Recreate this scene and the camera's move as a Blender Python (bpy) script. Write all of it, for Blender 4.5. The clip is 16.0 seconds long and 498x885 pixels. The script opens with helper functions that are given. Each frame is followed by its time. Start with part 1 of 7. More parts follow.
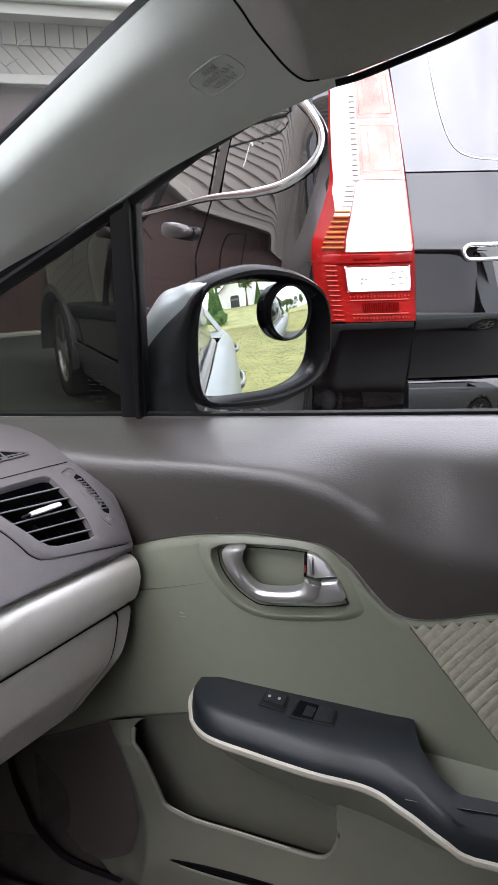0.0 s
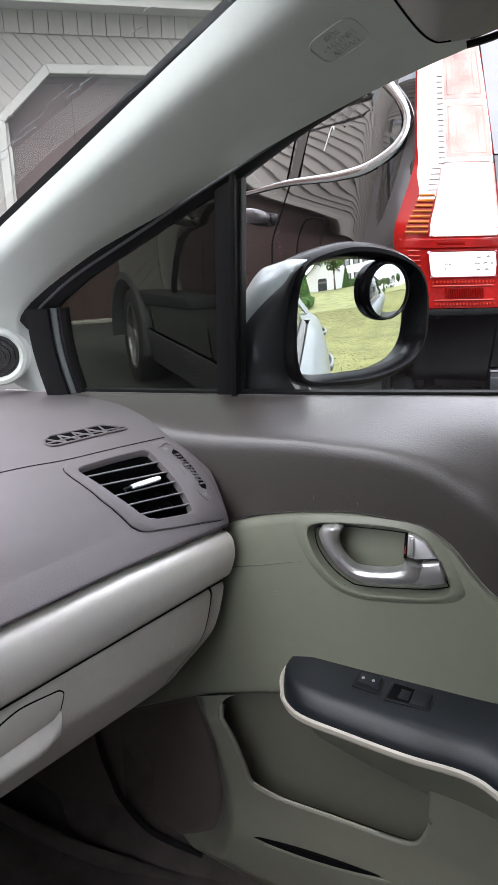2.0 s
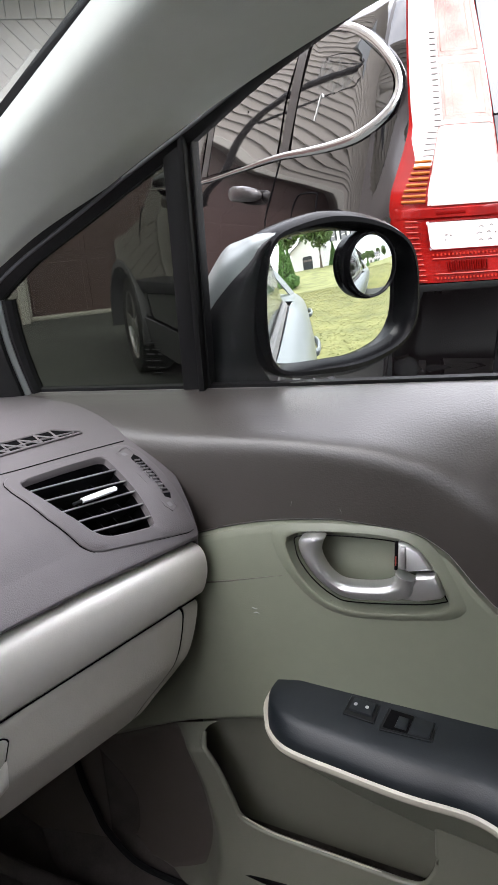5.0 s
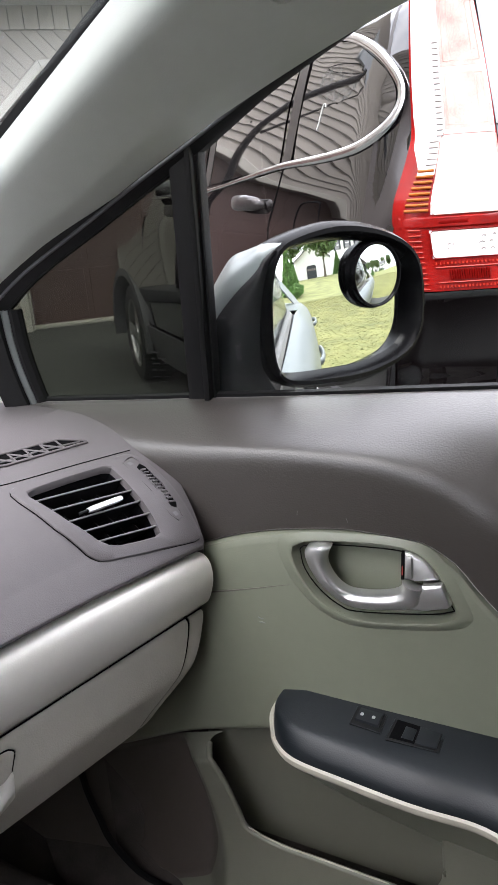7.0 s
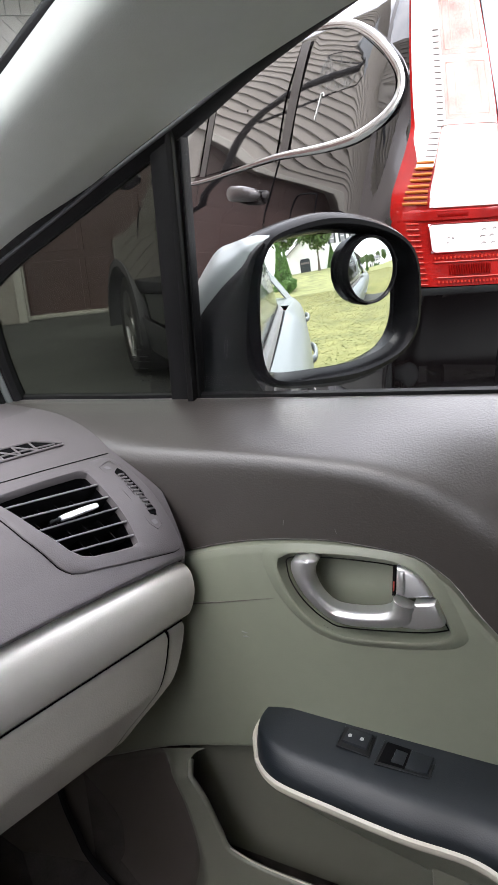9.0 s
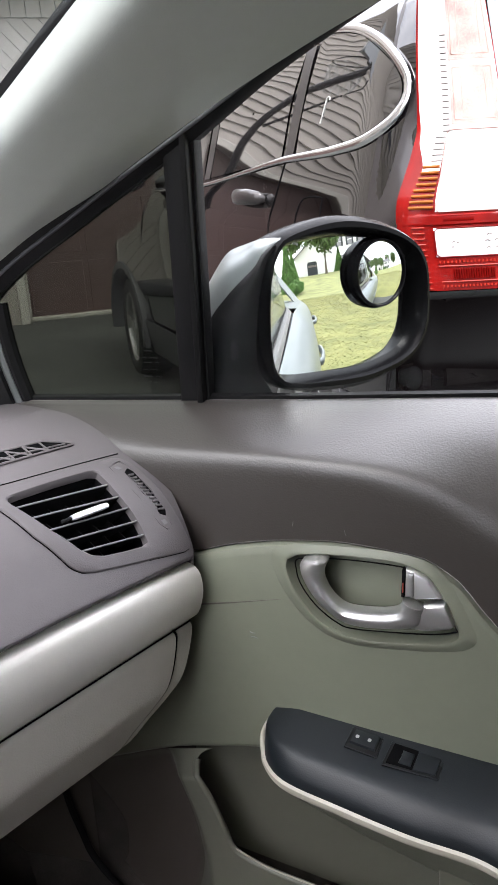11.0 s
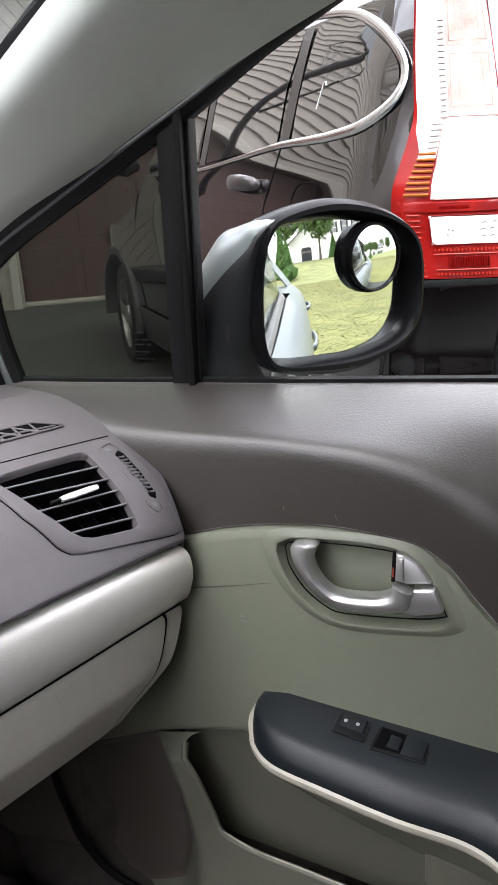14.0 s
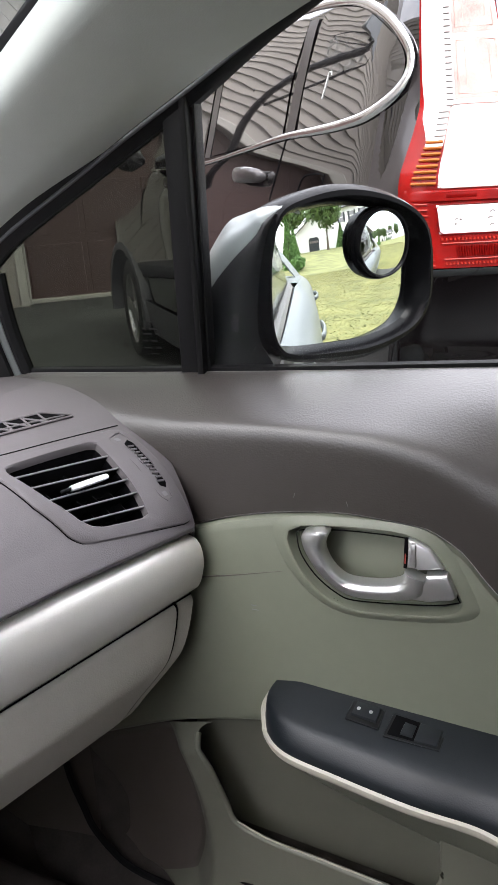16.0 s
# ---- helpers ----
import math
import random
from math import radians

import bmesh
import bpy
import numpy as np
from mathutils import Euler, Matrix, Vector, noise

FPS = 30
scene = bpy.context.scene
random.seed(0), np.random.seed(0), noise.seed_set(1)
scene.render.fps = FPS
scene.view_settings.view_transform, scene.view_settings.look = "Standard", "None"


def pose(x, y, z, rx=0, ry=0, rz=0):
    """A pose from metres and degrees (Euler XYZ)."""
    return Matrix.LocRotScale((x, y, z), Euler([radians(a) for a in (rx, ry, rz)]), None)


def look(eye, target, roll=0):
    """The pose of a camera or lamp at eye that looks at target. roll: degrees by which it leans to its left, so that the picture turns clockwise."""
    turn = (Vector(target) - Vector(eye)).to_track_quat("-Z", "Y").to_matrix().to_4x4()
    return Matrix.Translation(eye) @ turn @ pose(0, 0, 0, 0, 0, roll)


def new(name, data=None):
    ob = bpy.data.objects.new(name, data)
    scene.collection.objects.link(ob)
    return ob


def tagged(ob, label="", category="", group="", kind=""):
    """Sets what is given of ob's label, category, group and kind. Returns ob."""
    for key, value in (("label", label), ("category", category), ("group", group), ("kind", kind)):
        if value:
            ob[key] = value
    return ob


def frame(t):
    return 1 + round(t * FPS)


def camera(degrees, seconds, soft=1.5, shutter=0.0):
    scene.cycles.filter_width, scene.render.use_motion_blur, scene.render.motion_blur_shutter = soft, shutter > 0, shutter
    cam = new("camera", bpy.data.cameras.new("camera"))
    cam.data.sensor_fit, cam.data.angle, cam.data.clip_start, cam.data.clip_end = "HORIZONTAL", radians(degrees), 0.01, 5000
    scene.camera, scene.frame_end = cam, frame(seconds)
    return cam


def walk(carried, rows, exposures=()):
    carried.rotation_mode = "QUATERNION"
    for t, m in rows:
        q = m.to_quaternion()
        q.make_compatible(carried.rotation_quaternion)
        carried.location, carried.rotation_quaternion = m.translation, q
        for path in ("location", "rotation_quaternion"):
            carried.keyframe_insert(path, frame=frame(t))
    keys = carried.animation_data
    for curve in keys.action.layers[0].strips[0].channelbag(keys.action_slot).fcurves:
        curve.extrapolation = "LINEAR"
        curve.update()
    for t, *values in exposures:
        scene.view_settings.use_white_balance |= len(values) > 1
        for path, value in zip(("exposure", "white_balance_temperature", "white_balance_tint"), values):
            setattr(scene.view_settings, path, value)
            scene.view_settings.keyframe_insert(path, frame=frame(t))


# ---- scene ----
cam = camera(36.3, 16.0)
PATH = [
    (0, (-0.001, 0.017, 1.243), (-0.53, 1.846, 0.631), -1.2),
    (0.5, (-0.024, 0.013, 1.232), (-0.582, 1.83, 0.611), -1.4),
    (1, (-0.033, 0.012, 1.229), (-0.633, 1.816, 0.608), -1.6),
    (1.5, (-0.04, 0.009, 1.229), (-0.666, 1.803, 0.604), -1.4),
    (2, (-0.056, 0.001, 1.222), (-0.73, 1.776, 0.593), -1.4),
    (2.5, (-0.073, 0.0, 1.211), (-0.797, 1.75, 0.567), -1.6),
    (3, (-0.08, 0.004, 1.21), (-0.82, 1.743, 0.555), -1.7),
    (3.5, (-0.081, 0.008, 1.207), (-0.82, 1.743, 0.541), -2.0),
    (4, (-0.063, 0.068, 1.198), (-0.787, 1.804, 0.518), -2.8),
    (4.5, (-0.049, 0.136, 1.188), (-0.755, 1.874, 0.495), -3.6),
    (4.7, (-0.043, 0.142, 1.198), (-0.75, 1.886, 0.521), -4.1),
    (7, (-0.048, 0.14, 1.202), (-0.763, 1.893, 0.554), -4.2),
    (7.5, (-0.056, 0.155, 1.197), (-0.771, 1.904, 0.54), -3.9),
    (8, (-0.059, 0.188, 1.189), (-0.772, 1.927, 0.505), -3.7),
    (8.5, (-0.055, 0.196, 1.195), (-0.766, 1.939, 0.519), -3.6),
    (9, (-0.054, 0.199, 1.197), (-0.761, 1.947, 0.53), -3.6),
    (9.5, (-0.057, 0.195, 1.2), (-0.765, 1.946, 0.543), -3.5),
    (12, (-0.065, 0.19, 1.193), (-0.77, 1.94, 0.527), -2.9),
    (12.5, (-0.066, 0.191, 1.191), (-0.768, 1.939, 0.52), -2.8),
    (13, (-0.061, 0.19, 1.192), (-0.759, 1.939, 0.517), -2.8),
    (13.5, (-0.066, 0.191, 1.19), (-0.761, 1.939, 0.511), -2.6),
    (14, (-0.063, 0.193, 1.189), (-0.751, 1.941, 0.501), -2.4),
    (14.5, (-0.065, 0.194, 1.186), (-0.752, 1.94, 0.493), -2.4),
    (15, (-0.065, 0.193, 1.185), (-0.756, 1.939, 0.498), -2.5),
    (15.5, (-0.067, 0.193, 1.178), (-0.764, 1.934, 0.483), -2.8),
    (16, (-0.066, 0.193, 1.179), (-0.772, 1.929, 0.481), -3.2),
]
walk(cam, [(t, look(eye, target, roll)) for t, eye, target, roll in PATH], exposures=[(0, 1.89, 6330, 21), (2.5, 1.87, 6300, 18), (3.5, 1.97, 6350, 16), (4.5, 1.99, 6420, 19), (7, 2.03, 6440, 19), (16, 2.03, 6450, 19)])

# ---- world, sun and exposure ----
SUN_AZ, SUN_EL = 200.0, 55.0
world = bpy.data.worlds.new("overcast_sky")
scene.world = world
world.use_nodes = True
wn = world.node_tree.nodes
sky = wn.new("ShaderNodeTexSky")
sky.sky_type, sky.sun_disc = "NISHITA", False
sky.sun_elevation, sky.sun_rotation = radians(SUN_EL), radians(SUN_AZ)
sky.air_density, sky.dust_density, sky.ozone_density = 1.0, 4.0, 1.0
cloud = wn.new("ShaderNodeTexNoise")
cloud.inputs["Scale"].default_value, cloud.inputs["Detail"].default_value = 3.0, 6.0
cramp = wn.new("ShaderNodeValToRGB")
cramp.color_ramp.elements[0].position, cramp.color_ramp.elements[0].color = 0.35, (6.0, 6.3, 6.8, 1)
cramp.color_ramp.elements[1].position, cramp.color_ramp.elements[1].color = 0.65, (11.0, 11.0, 11.0, 1)
wmix = wn.new("ShaderNodeMixRGB")
wmix.inputs[0].default_value = 0.8
wl = world.node_tree.links
wl.new(cloud.outputs["Fac"], cramp.inputs[0])
wl.new(sky.outputs[0], wmix.inputs[1])
wl.new(cramp.outputs[0], wmix.inputs[2])
# an overcast sky is brighter overhead than at the horizon
wtc, wxyz, wmr, wmul = wn.new("ShaderNodeTexCoord"), wn.new("ShaderNodeSeparateXYZ"), wn.new("ShaderNodeMapRange"), wn.new("ShaderNodeVectorMath")
wmr.inputs[3].default_value, wmr.inputs[4].default_value = 0.85, 2.1
wmul.operation = "SCALE"
wl.new(wtc.outputs["Generated"], wxyz.inputs[0])
wl.new(wxyz.outputs["Z"], wmr.inputs[0])
wl.new(wmix.outputs[0], wmul.inputs[0])
wl.new(wmr.outputs[0], wmul.inputs["Scale"])
wl.new(wmul.outputs[0], wn["Background"].inputs[0])
wn["Background"].inputs[1].default_value = 0.12

sun = new("sun", bpy.data.lights.new("sun", "SUN"))
sun.data.energy, sun.data.angle, sun.data.color = 1.0, radians(20), (1.0, 0.97, 0.93)
sun.matrix_world = look((6, -4, 12), (0, 0, 0))


# ---- materials ----
def mat(name, base, rough=0.6, metal=0.0, var=0.12, scale=8.0, bump=0.0, bscale=300.0, coat=0.0, spec=0.5, tint=None, rand=0.0):
    """A surface: base colour varied at two scales, fine relief, gloss."""
    m = bpy.data.materials.new(name)
    m.use_nodes = True
    n, l = m.node_tree.nodes, m.node_tree.links
    b = n["Principled BSDF"]
    b.inputs["Roughness"].default_value, b.inputs["Metallic"].default_value = rough, metal
    b.inputs["Specular IOR Level"].default_value = spec
    b.inputs["Coat Weight"].default_value, b.inputs["Coat Roughness"].default_value = coat, 0.03
    tc = n.new("ShaderNodeTexCoord")
    a, c = n.new("ShaderNodeTexNoise"), n.new("ShaderNodeTexNoise")
    a.inputs["Scale"].default_value, a.inputs["Detail"].default_value = scale, 5
    c.inputs["Scale"].default_value, c.inputs["Detail"].default_value = scale * 14, 3
    mx = n.new("ShaderNodeMath")
    mx.operation = "MULTIPLY_ADD"
    mx.inputs[1].default_value = 0.35
    l.new(tc.outputs["Object"], a.inputs["Vector"])
    l.new(tc.outputs["Object"], c.inputs["Vector"])
    l.new(c.outputs["Fac"], mx.inputs[0])
    l.new(a.outputs["Fac"], mx.inputs[2])
    r = n.new("ShaderNodeValToRGB")
    other = tint or base
    r.color_ramp.elements[0].position, r.color_ramp.elements[1].position = 0.42, 0.95
    r.color_ramp.elements[0].color = (*[v * (1 - var) for v in base], 1)
    r.color_ramp.elements[1].color = (*[min(1, v * (1 + var)) for v in other], 1)
    l.new(mx.outputs[0], r.inputs[0])
    out = r.outputs[0]
    if rand:
        oi, hs, mr = n.new("ShaderNodeObjectInfo"), n.new("ShaderNodeHueSaturation"), n.new("ShaderNodeMapRange")
        mr.inputs[3].default_value, mr.inputs[4].default_value = 1 - rand, 1 + rand
        l.new(oi.outputs["Random"], mr.inputs[0])
        l.new(mr.outputs[0], hs.inputs["Value"])
        l.new(out, hs.inputs["Color"])
        out = hs.outputs[0]
    l.new(out, b.inputs["Base Color"])
    if bump:
        t, bp = n.new("ShaderNodeTexNoise"), n.new("ShaderNodeBump")
        t.inputs["Scale"].default_value, t.inputs["Detail"].default_value = bscale, 2
        bp.inputs["Strength"].default_value, bp.inputs["Distance"].default_value = bump, 0.002
        l.new(tc.outputs["Object"], t.inputs["Vector"])
        l.new(t.outputs["Fac"], bp.inputs["Height"])
        l.new(bp.outputs[0], b.inputs["Normal"])
    return m


def glass(name, tint, low=0.04, haze=0.01, dust=0.0):
    """A thin pane: tinted see-through, with a mirror gloss that grows at a slant."""
    m = bpy.data.materials.new(name)
    m.use_nodes = True
    n, l = m.node_tree.nodes, m.node_tree.links
    n.remove(n["Principled BSDF"])
    tr, gl, mx, lw, pw, sc = (n.new("ShaderNode" + k) for k in ("BsdfTransparent", "BsdfGlossy", "MixShader", "LayerWeight", "Math", "Math"))
    tr.inputs[0].default_value = (*tint, 1)
    gl.inputs["Roughness"].default_value = haze
    lw.inputs["Blend"].default_value = 0.5
    pw.operation, pw.inputs[1].default_value = "POWER", 5.0
    sc.operation, sc.inputs[1].default_value, sc.inputs[2].default_value = "MULTIPLY_ADD", 0.7, low
    l.new(lw.outputs["Facing"], pw.inputs[0])
    l.new(pw.outputs[0], sc.inputs[0])
    l.new(sc.outputs[0], mx.inputs[0])
    l.new(tr.outputs[0], mx.inputs[1])
    l.new(gl.outputs[0], mx.inputs[2])
    out = mx.outputs[0]
    if dust:
        film, dm, tc, sp, mr = (n.new("ShaderNode" + k) for k in ("BsdfTranslucent", "MixShader", "TexCoord", "TexNoise", "MapRange"))
        film.inputs[0].default_value = (0.72, 0.83, 0.82, 1)
        sp.inputs["Scale"].default_value, sp.inputs["Detail"].default_value = 4.0, 6
        mr.inputs[1].default_value, mr.inputs[2].default_value = 0.3, 0.7
        mr.inputs[3].default_value, mr.inputs[4].default_value = dust * 0.5, dust * 1.5
        l.new(tc.outputs["Object"], sp.inputs["Vector"])
        l.new(sp.outputs["Fac"], mr.inputs[0])
        l.new(mr.outputs[0], dm.inputs[0])
        l.new(out, dm.inputs[1])
        l.new(film.outputs[0], dm.inputs[2])
        out = dm.outputs[0]
    l.new(out, n["Material Output"].inputs[0])
    return m


M = {
    "door_dark": mat("taupe_grained_plastic", (0.036, 0.0295, 0.0252), 0.41, spec=0.95, var=0.1, bump=0.22, bscale=420, scale=5),
    "door_light": mat("khaki_grey_plastic", (0.189, 0.2016, 0.152), 0.43, var=0.06, bump=0.09, bscale=500, scale=4),
    # khaki door trim, darkened to put the light's falloff into its colour
    "pocket": mat("falloff_toned_khaki_plastic", (0.150, 0.154, 0.120), 0.48, var=0.07, bump=0.12, bscale=480, scale=4),
    # brown-grey trim; on the kick trim it puts shade into the colour
    "door_low": mat("brown_grey_plastic_and_shade", (0.095, 0.082, 0.070), 0.55, var=0.08, bump=0.2, bscale=450, scale=4),
    "pad": mat("black_armrest_plastic", (0.0090, 0.0122, 0.0152), 0.42, var=0.15, bump=0.12, bscale=600, scale=6, spec=0.4),
    "rim": mat("cream_trim_plastic", (0.45, 0.43, 0.36), 0.45, var=0.05, scale=5),
    "black": mat("black_plastic", (0.0085, 0.0085, 0.0092), 0.42, var=0.2, bump=0.06, spec=0.22),
    "rubber": mat("black_rubber_seal", (0.009, 0.009, 0.0095), 0.55, spec=0.2, var=0.2, bump=0.15, bscale=200),
    "satin": mat("satin_silver_plastic", (0.68, 0.68, 0.67), 0.30, metal=0.88, var=0.04, scale=3),
    "dash": mat("grey_grained_dash", (0.128, 0.116, 0.119), 0.48, spec=0.35, var=0.07, bump=0.22, bscale=650, scale=5),
    "dashtrim": mat("pearl_dash_trim", (0.74, 0.715, 0.66), 0.33, metal=0.25, var=0.05, bump=0.1, bscale=600, scale=4),
    "glove": mat("warm_grey_plastic", (0.46, 0.44, 0.385), 0.46, var=0.06, bump=0.2, bscale=500, scale=4),
    "pillar": mat("pale_grey_pillar_plastic", (0.54, 0.572, 0.53), 0.38, var=0.05, bump=0.12, bscale=600, scale=4),
    "lining": mat("grey_woven_headliner", (0.36, 0.35, 0.315), 0.9, var=0.08, bump=0.4, bscale=700, scale=6),
    "carpet": mat("dark_brown_carpet", (0.070, 0.061, 0.055), 0.95, var=0.3, bump=0.8, bscale=900, scale=20),
    "silver_paint": mat("silver_car_paint", (0.23, 0.252, 0.25), 0.40, metal=0.65, var=0.03, coat=0.15),
    "black_paint": mat("black_car_paint", (0.0022, 0.0016, 0.0018), 0.04, var=0.1, coat=1.0, spec=0.25),
    "chrome": mat("chrome", (0.86, 0.86, 0.87), 0.16, metal=1.0, var=0.03),
    "alloy": mat("brushed_alloy", (0.55, 0.55, 0.55), 0.3, metal=0.9, var=0.05),
    "tyre": mat("tyre_rubber", (0.02, 0.02, 0.02), 0.8, var=0.3, bump=0.3, bscale=80),
    "cladding": mat("grey_wheel_arch_plastic", (0.06, 0.06, 0.065), 0.5, var=0.15),
    "red_lens": mat("red_lamp_lens", (0.17, 0.0042, 0.0028), 0.25, var=0.45, coat=0.12, spec=0.12, bump=0.25, bscale=70, scale=9),
    "amber": mat("amber_lamp_rib", (0.30, 0.075, 0.010), 0.3, var=0.2, coat=0.1, spec=0.1, scale=30),
    "mirror_black": mat("black_mirror_housing", (0.0040, 0.0040, 0.0046), 0.26, var=0.2, bump=0.04, spec=0.06),
    "amber_lens": mat("pink_faded_lamp_lens", (0.36, 0.245, 0.215), 0.18, var=0.45, coat=0.2, spec=0.3, scale=14),
    "white_lens": mat("clear_lamp_lens", (0.82, 0.82, 0.82), 0.12, var=0.03, coat=1.0),
    "mirror": mat("mirror_silvering", (0.67, 0.705, 0.685), 0.0, metal=1.0, var=0.0),
    "siding": mat("beige_painted_siding", (0.275, 0.252, 0.225), 0.7, var=0.08, scale=2, bump=0.05, bscale=60, rand=0.05),
    "white_trim": mat("cream_painted_trim", (0.36, 0.345, 0.31), 0.6, var=0.05, scale=3),
    "garage_door": mat("red_brown_garage_door", (0.070, 0.039, 0.033), 0.55, var=0.12, scale=2),
    "asphalt": mat("asphalt", (0.040, 0.042, 0.038), 0.9, var=0.35, scale=1.5, bump=0.8, bscale=150),
    "white_house": mat("white_house_siding", (0.78, 0.78, 0.77), 0.7, var=0.04, scale=0.6),
    "roof": mat("grey_roof_shingle", (0.12, 0.12, 0.125), 0.9, var=0.2, scale=3),
    "shutter": mat("dark_shutter", (0.03, 0.035, 0.04), 0.6, var=0.1),
    "bark": mat("tree_bark", (0.10, 0.08, 0.06), 0.9, var=0.3, scale=6, bump=0.6, bscale=30),
    "leaf": mat("tree_leaves", (0.06, 0.11, 0.035), 0.7, var=0.45, scale=1.5, tint=(0.09, 0.15, 0.04)),
    "bush": mat("bush_leaves", (0.07, 0.16, 0.035), 0.7, var=0.4, scale=3, tint=(0.10, 0.20, 0.05)),
    "fabric": mat("olive_woven_fabric", (0.10, 0.096, 0.075), 0.95, var=0.2, scale=60, bump=0.8, bscale=500),
    "fabric_rib": mat("beige_woven_ribs", (0.34, 0.325, 0.255), 0.95, var=0.12, scale=90, bump=0.3, bscale=900),
    "fabric_bead": mat("pale_thread", (0.42, 0.40, 0.345), 0.9, var=0.2, scale=60),
    "lawn": mat("mown_lawn", (0.098, 0.122, 0.030), 0.9, var=0.4, scale=0.9, bump=0.8, bscale=30, tint=(0.155, 0.155, 0.05)),
    "blade": mat("grass_blades", (0.14, 0.155, 0.04), 0.8, var=0.2, scale=2.0, tint=(0.20, 0.185, 0.065)),
    "pink": mat("pink_lens_frame", (0.46, 0.27, 0.235), 0.3, var=0.2, spec=0.2, scale=30),
    "rib_grey": mat("pale_grey_lens_rib", (0.20, 0.17, 0.16), 0.3, var=0.2, spec=0.3, scale=30),
    "red_bright": mat("bright_red_lens_rib", (0.32, 0.022, 0.012), 0.25, var=0.2, coat=0.1, spec=0.15, scale=40),
    "red_dark": mat("deep_red_lens_rib", (0.12, 0.0022, 0.0014), 0.3, var=0.2, spec=0.06, scale=40),
    "bead": mat("satin_grey_seal_bead", (0.07, 0.072, 0.076), 0.32, var=0.15, spec=0.4, scale=20),
    "drip": mat("dried_drip_marks", (0.20, 0.21, 0.205), 0.7, var=0.2, scale=60),
    "satin_black": mat("satin_black_pillar", (0.022, 0.019, 0.019), 0.28, var=0.1, coat=0.2, spec=0.5),
    "net": mat("white_net_cord", (0.42, 0.42, 0.40), 0.8, var=0.05),
    "board": mat("grey_backboard", (0.25, 0.27, 0.29), 0.4, var=0.06),
    "slat_edge": mat("grey_slat_edge", (0.16, 0.155, 0.16), 0.4, var=0.08),
    "knob": mat("bright_silver_knob", (0.92, 0.92, 0.94), 0.32, metal=0.4, var=0.02),
    # near-black for joints, and in place of shade in gaps and hollows
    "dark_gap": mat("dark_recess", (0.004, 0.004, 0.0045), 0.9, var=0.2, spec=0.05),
    "etch": mat("grey_etched_marking", (0.018, 0.0185, 0.018), 0.8, var=0.05, spec=0.04),
    "led": mat("white_switch_marking", (0.5, 0.5, 0.49), 0.5, var=0.02),
    "red_mark": mat("red_lock_mark", (0.30, 0.03, 0.02), 0.5, var=0.02),
    "cone": mat("dark_speaker_cone", (0.016, 0.016, 0.016), 0.4, var=0.2, bump=0.5, bscale=900),
}
M["door_dark"].node_tree.nodes["Principled BSDF"].inputs["Coat Weight"].default_value = 0.28
M["door_dark"].node_tree.nodes["Principled BSDF"].inputs["Coat Roughness"].default_value = 0.42
tree = M["door_dark"].node_tree
for n in tree.nodes:
    if n.bl_idname == "ShaderNodeBump":
        tree.links.new(n.outputs["Normal"], tree.nodes["Principled BSDF"].inputs["Coat Normal"])
M["door_dark"].node_tree.nodes["Principled BSDF"].inputs["Sheen Weight"].default_value = 0.9
M["door_dark"].node_tree.nodes["Principled BSDF"].inputs["Sheen Roughness"].default_value = 0.3
M["door_dark"].node_tree.nodes["Principled BSDF"].inputs["Sheen Tint"].default_value = (1.0, 0.95, 0.91, 1)
M["clear_glass"] = glass("clear_window_glass", (0.96, 0.975, 0.965), 0.008)
M["quarter_glass"] = glass("tinted_quarter_glass", (0.35, 0.37, 0.335), 0.012)
M["screen_glass"] = glass("windscreen_glass", (0.74, 0.79, 0.78), 0.02, 0.05, 0.014)
M["dark_glass"] = mat("dark_privacy_glass", (0.010, 0.009, 0.009), 0.02, var=0.1, coat=1.0, spec=1.0)
M["dark_glass"].node_tree.nodes["Principled BSDF"].inputs["Coat IOR"].default_value = 2.2
M["black_paint"].node_tree.nodes["Principled BSDF"].inputs["Coat Roughness"].default_value = 0.004
M["black_paint"].node_tree.nodes["Principled BSDF"].inputs["Coat IOR"].default_value = 1.8


# ---- mesh helpers ----
def part(name, bm, material, parent=None, label="", smooth=True):
    bmesh.ops.recalc_face_normals(bm, faces=bm.faces)
    me = bpy.data.meshes.new(name)
    bm.to_mesh(me)
    bm.free()
    me.materials.append(M[material])
    if smooth:
        me.shade_smooth()
        me.set_sharp_from_angle(angle=radians(38))
    ob = new(name, me)
    if parent is not None:
        ob.parent = parent
    return tagged(ob, label) if label else ob


def thing(name, label, category, m=None, group="", kind=""):
    ob = new(name)
    ob.empty_display_size = 0.1
    if m is not None:
        ob.matrix_world = m
    return tagged(ob, label, category, group, kind)


def spline(pts, n):
    """n points on a smooth curve through pts."""
    p = np.array(pts, float)
    if len(p) < 3:
        return [Vector(p[0] + (p[-1] - p[0]) * s) for s in np.linspace(0, 1, n)]
    d = np.r_[0, np.cumsum(np.sqrt(np.linalg.norm(np.diff(p, axis=0), axis=1)))]
    q = np.vstack([2 * p[0] - p[1], p, 2 * p[-1] - p[-2]])
    out = []
    for s in np.linspace(0, d[-1], n):
        i = min(np.searchsorted(d, s, side="right") - 1, len(p) - 2)
        t = (s - d[i]) / (d[i + 1] - d[i])
        a, b, c, e = q[i : i + 4]
        out.append(Vector(0.5 * (2 * b + (c - a) * t + (2 * a - 5 * b + 4 * c - e) * t * t + (3 * b - a - 3 * c + e) * t**3)))
    return out


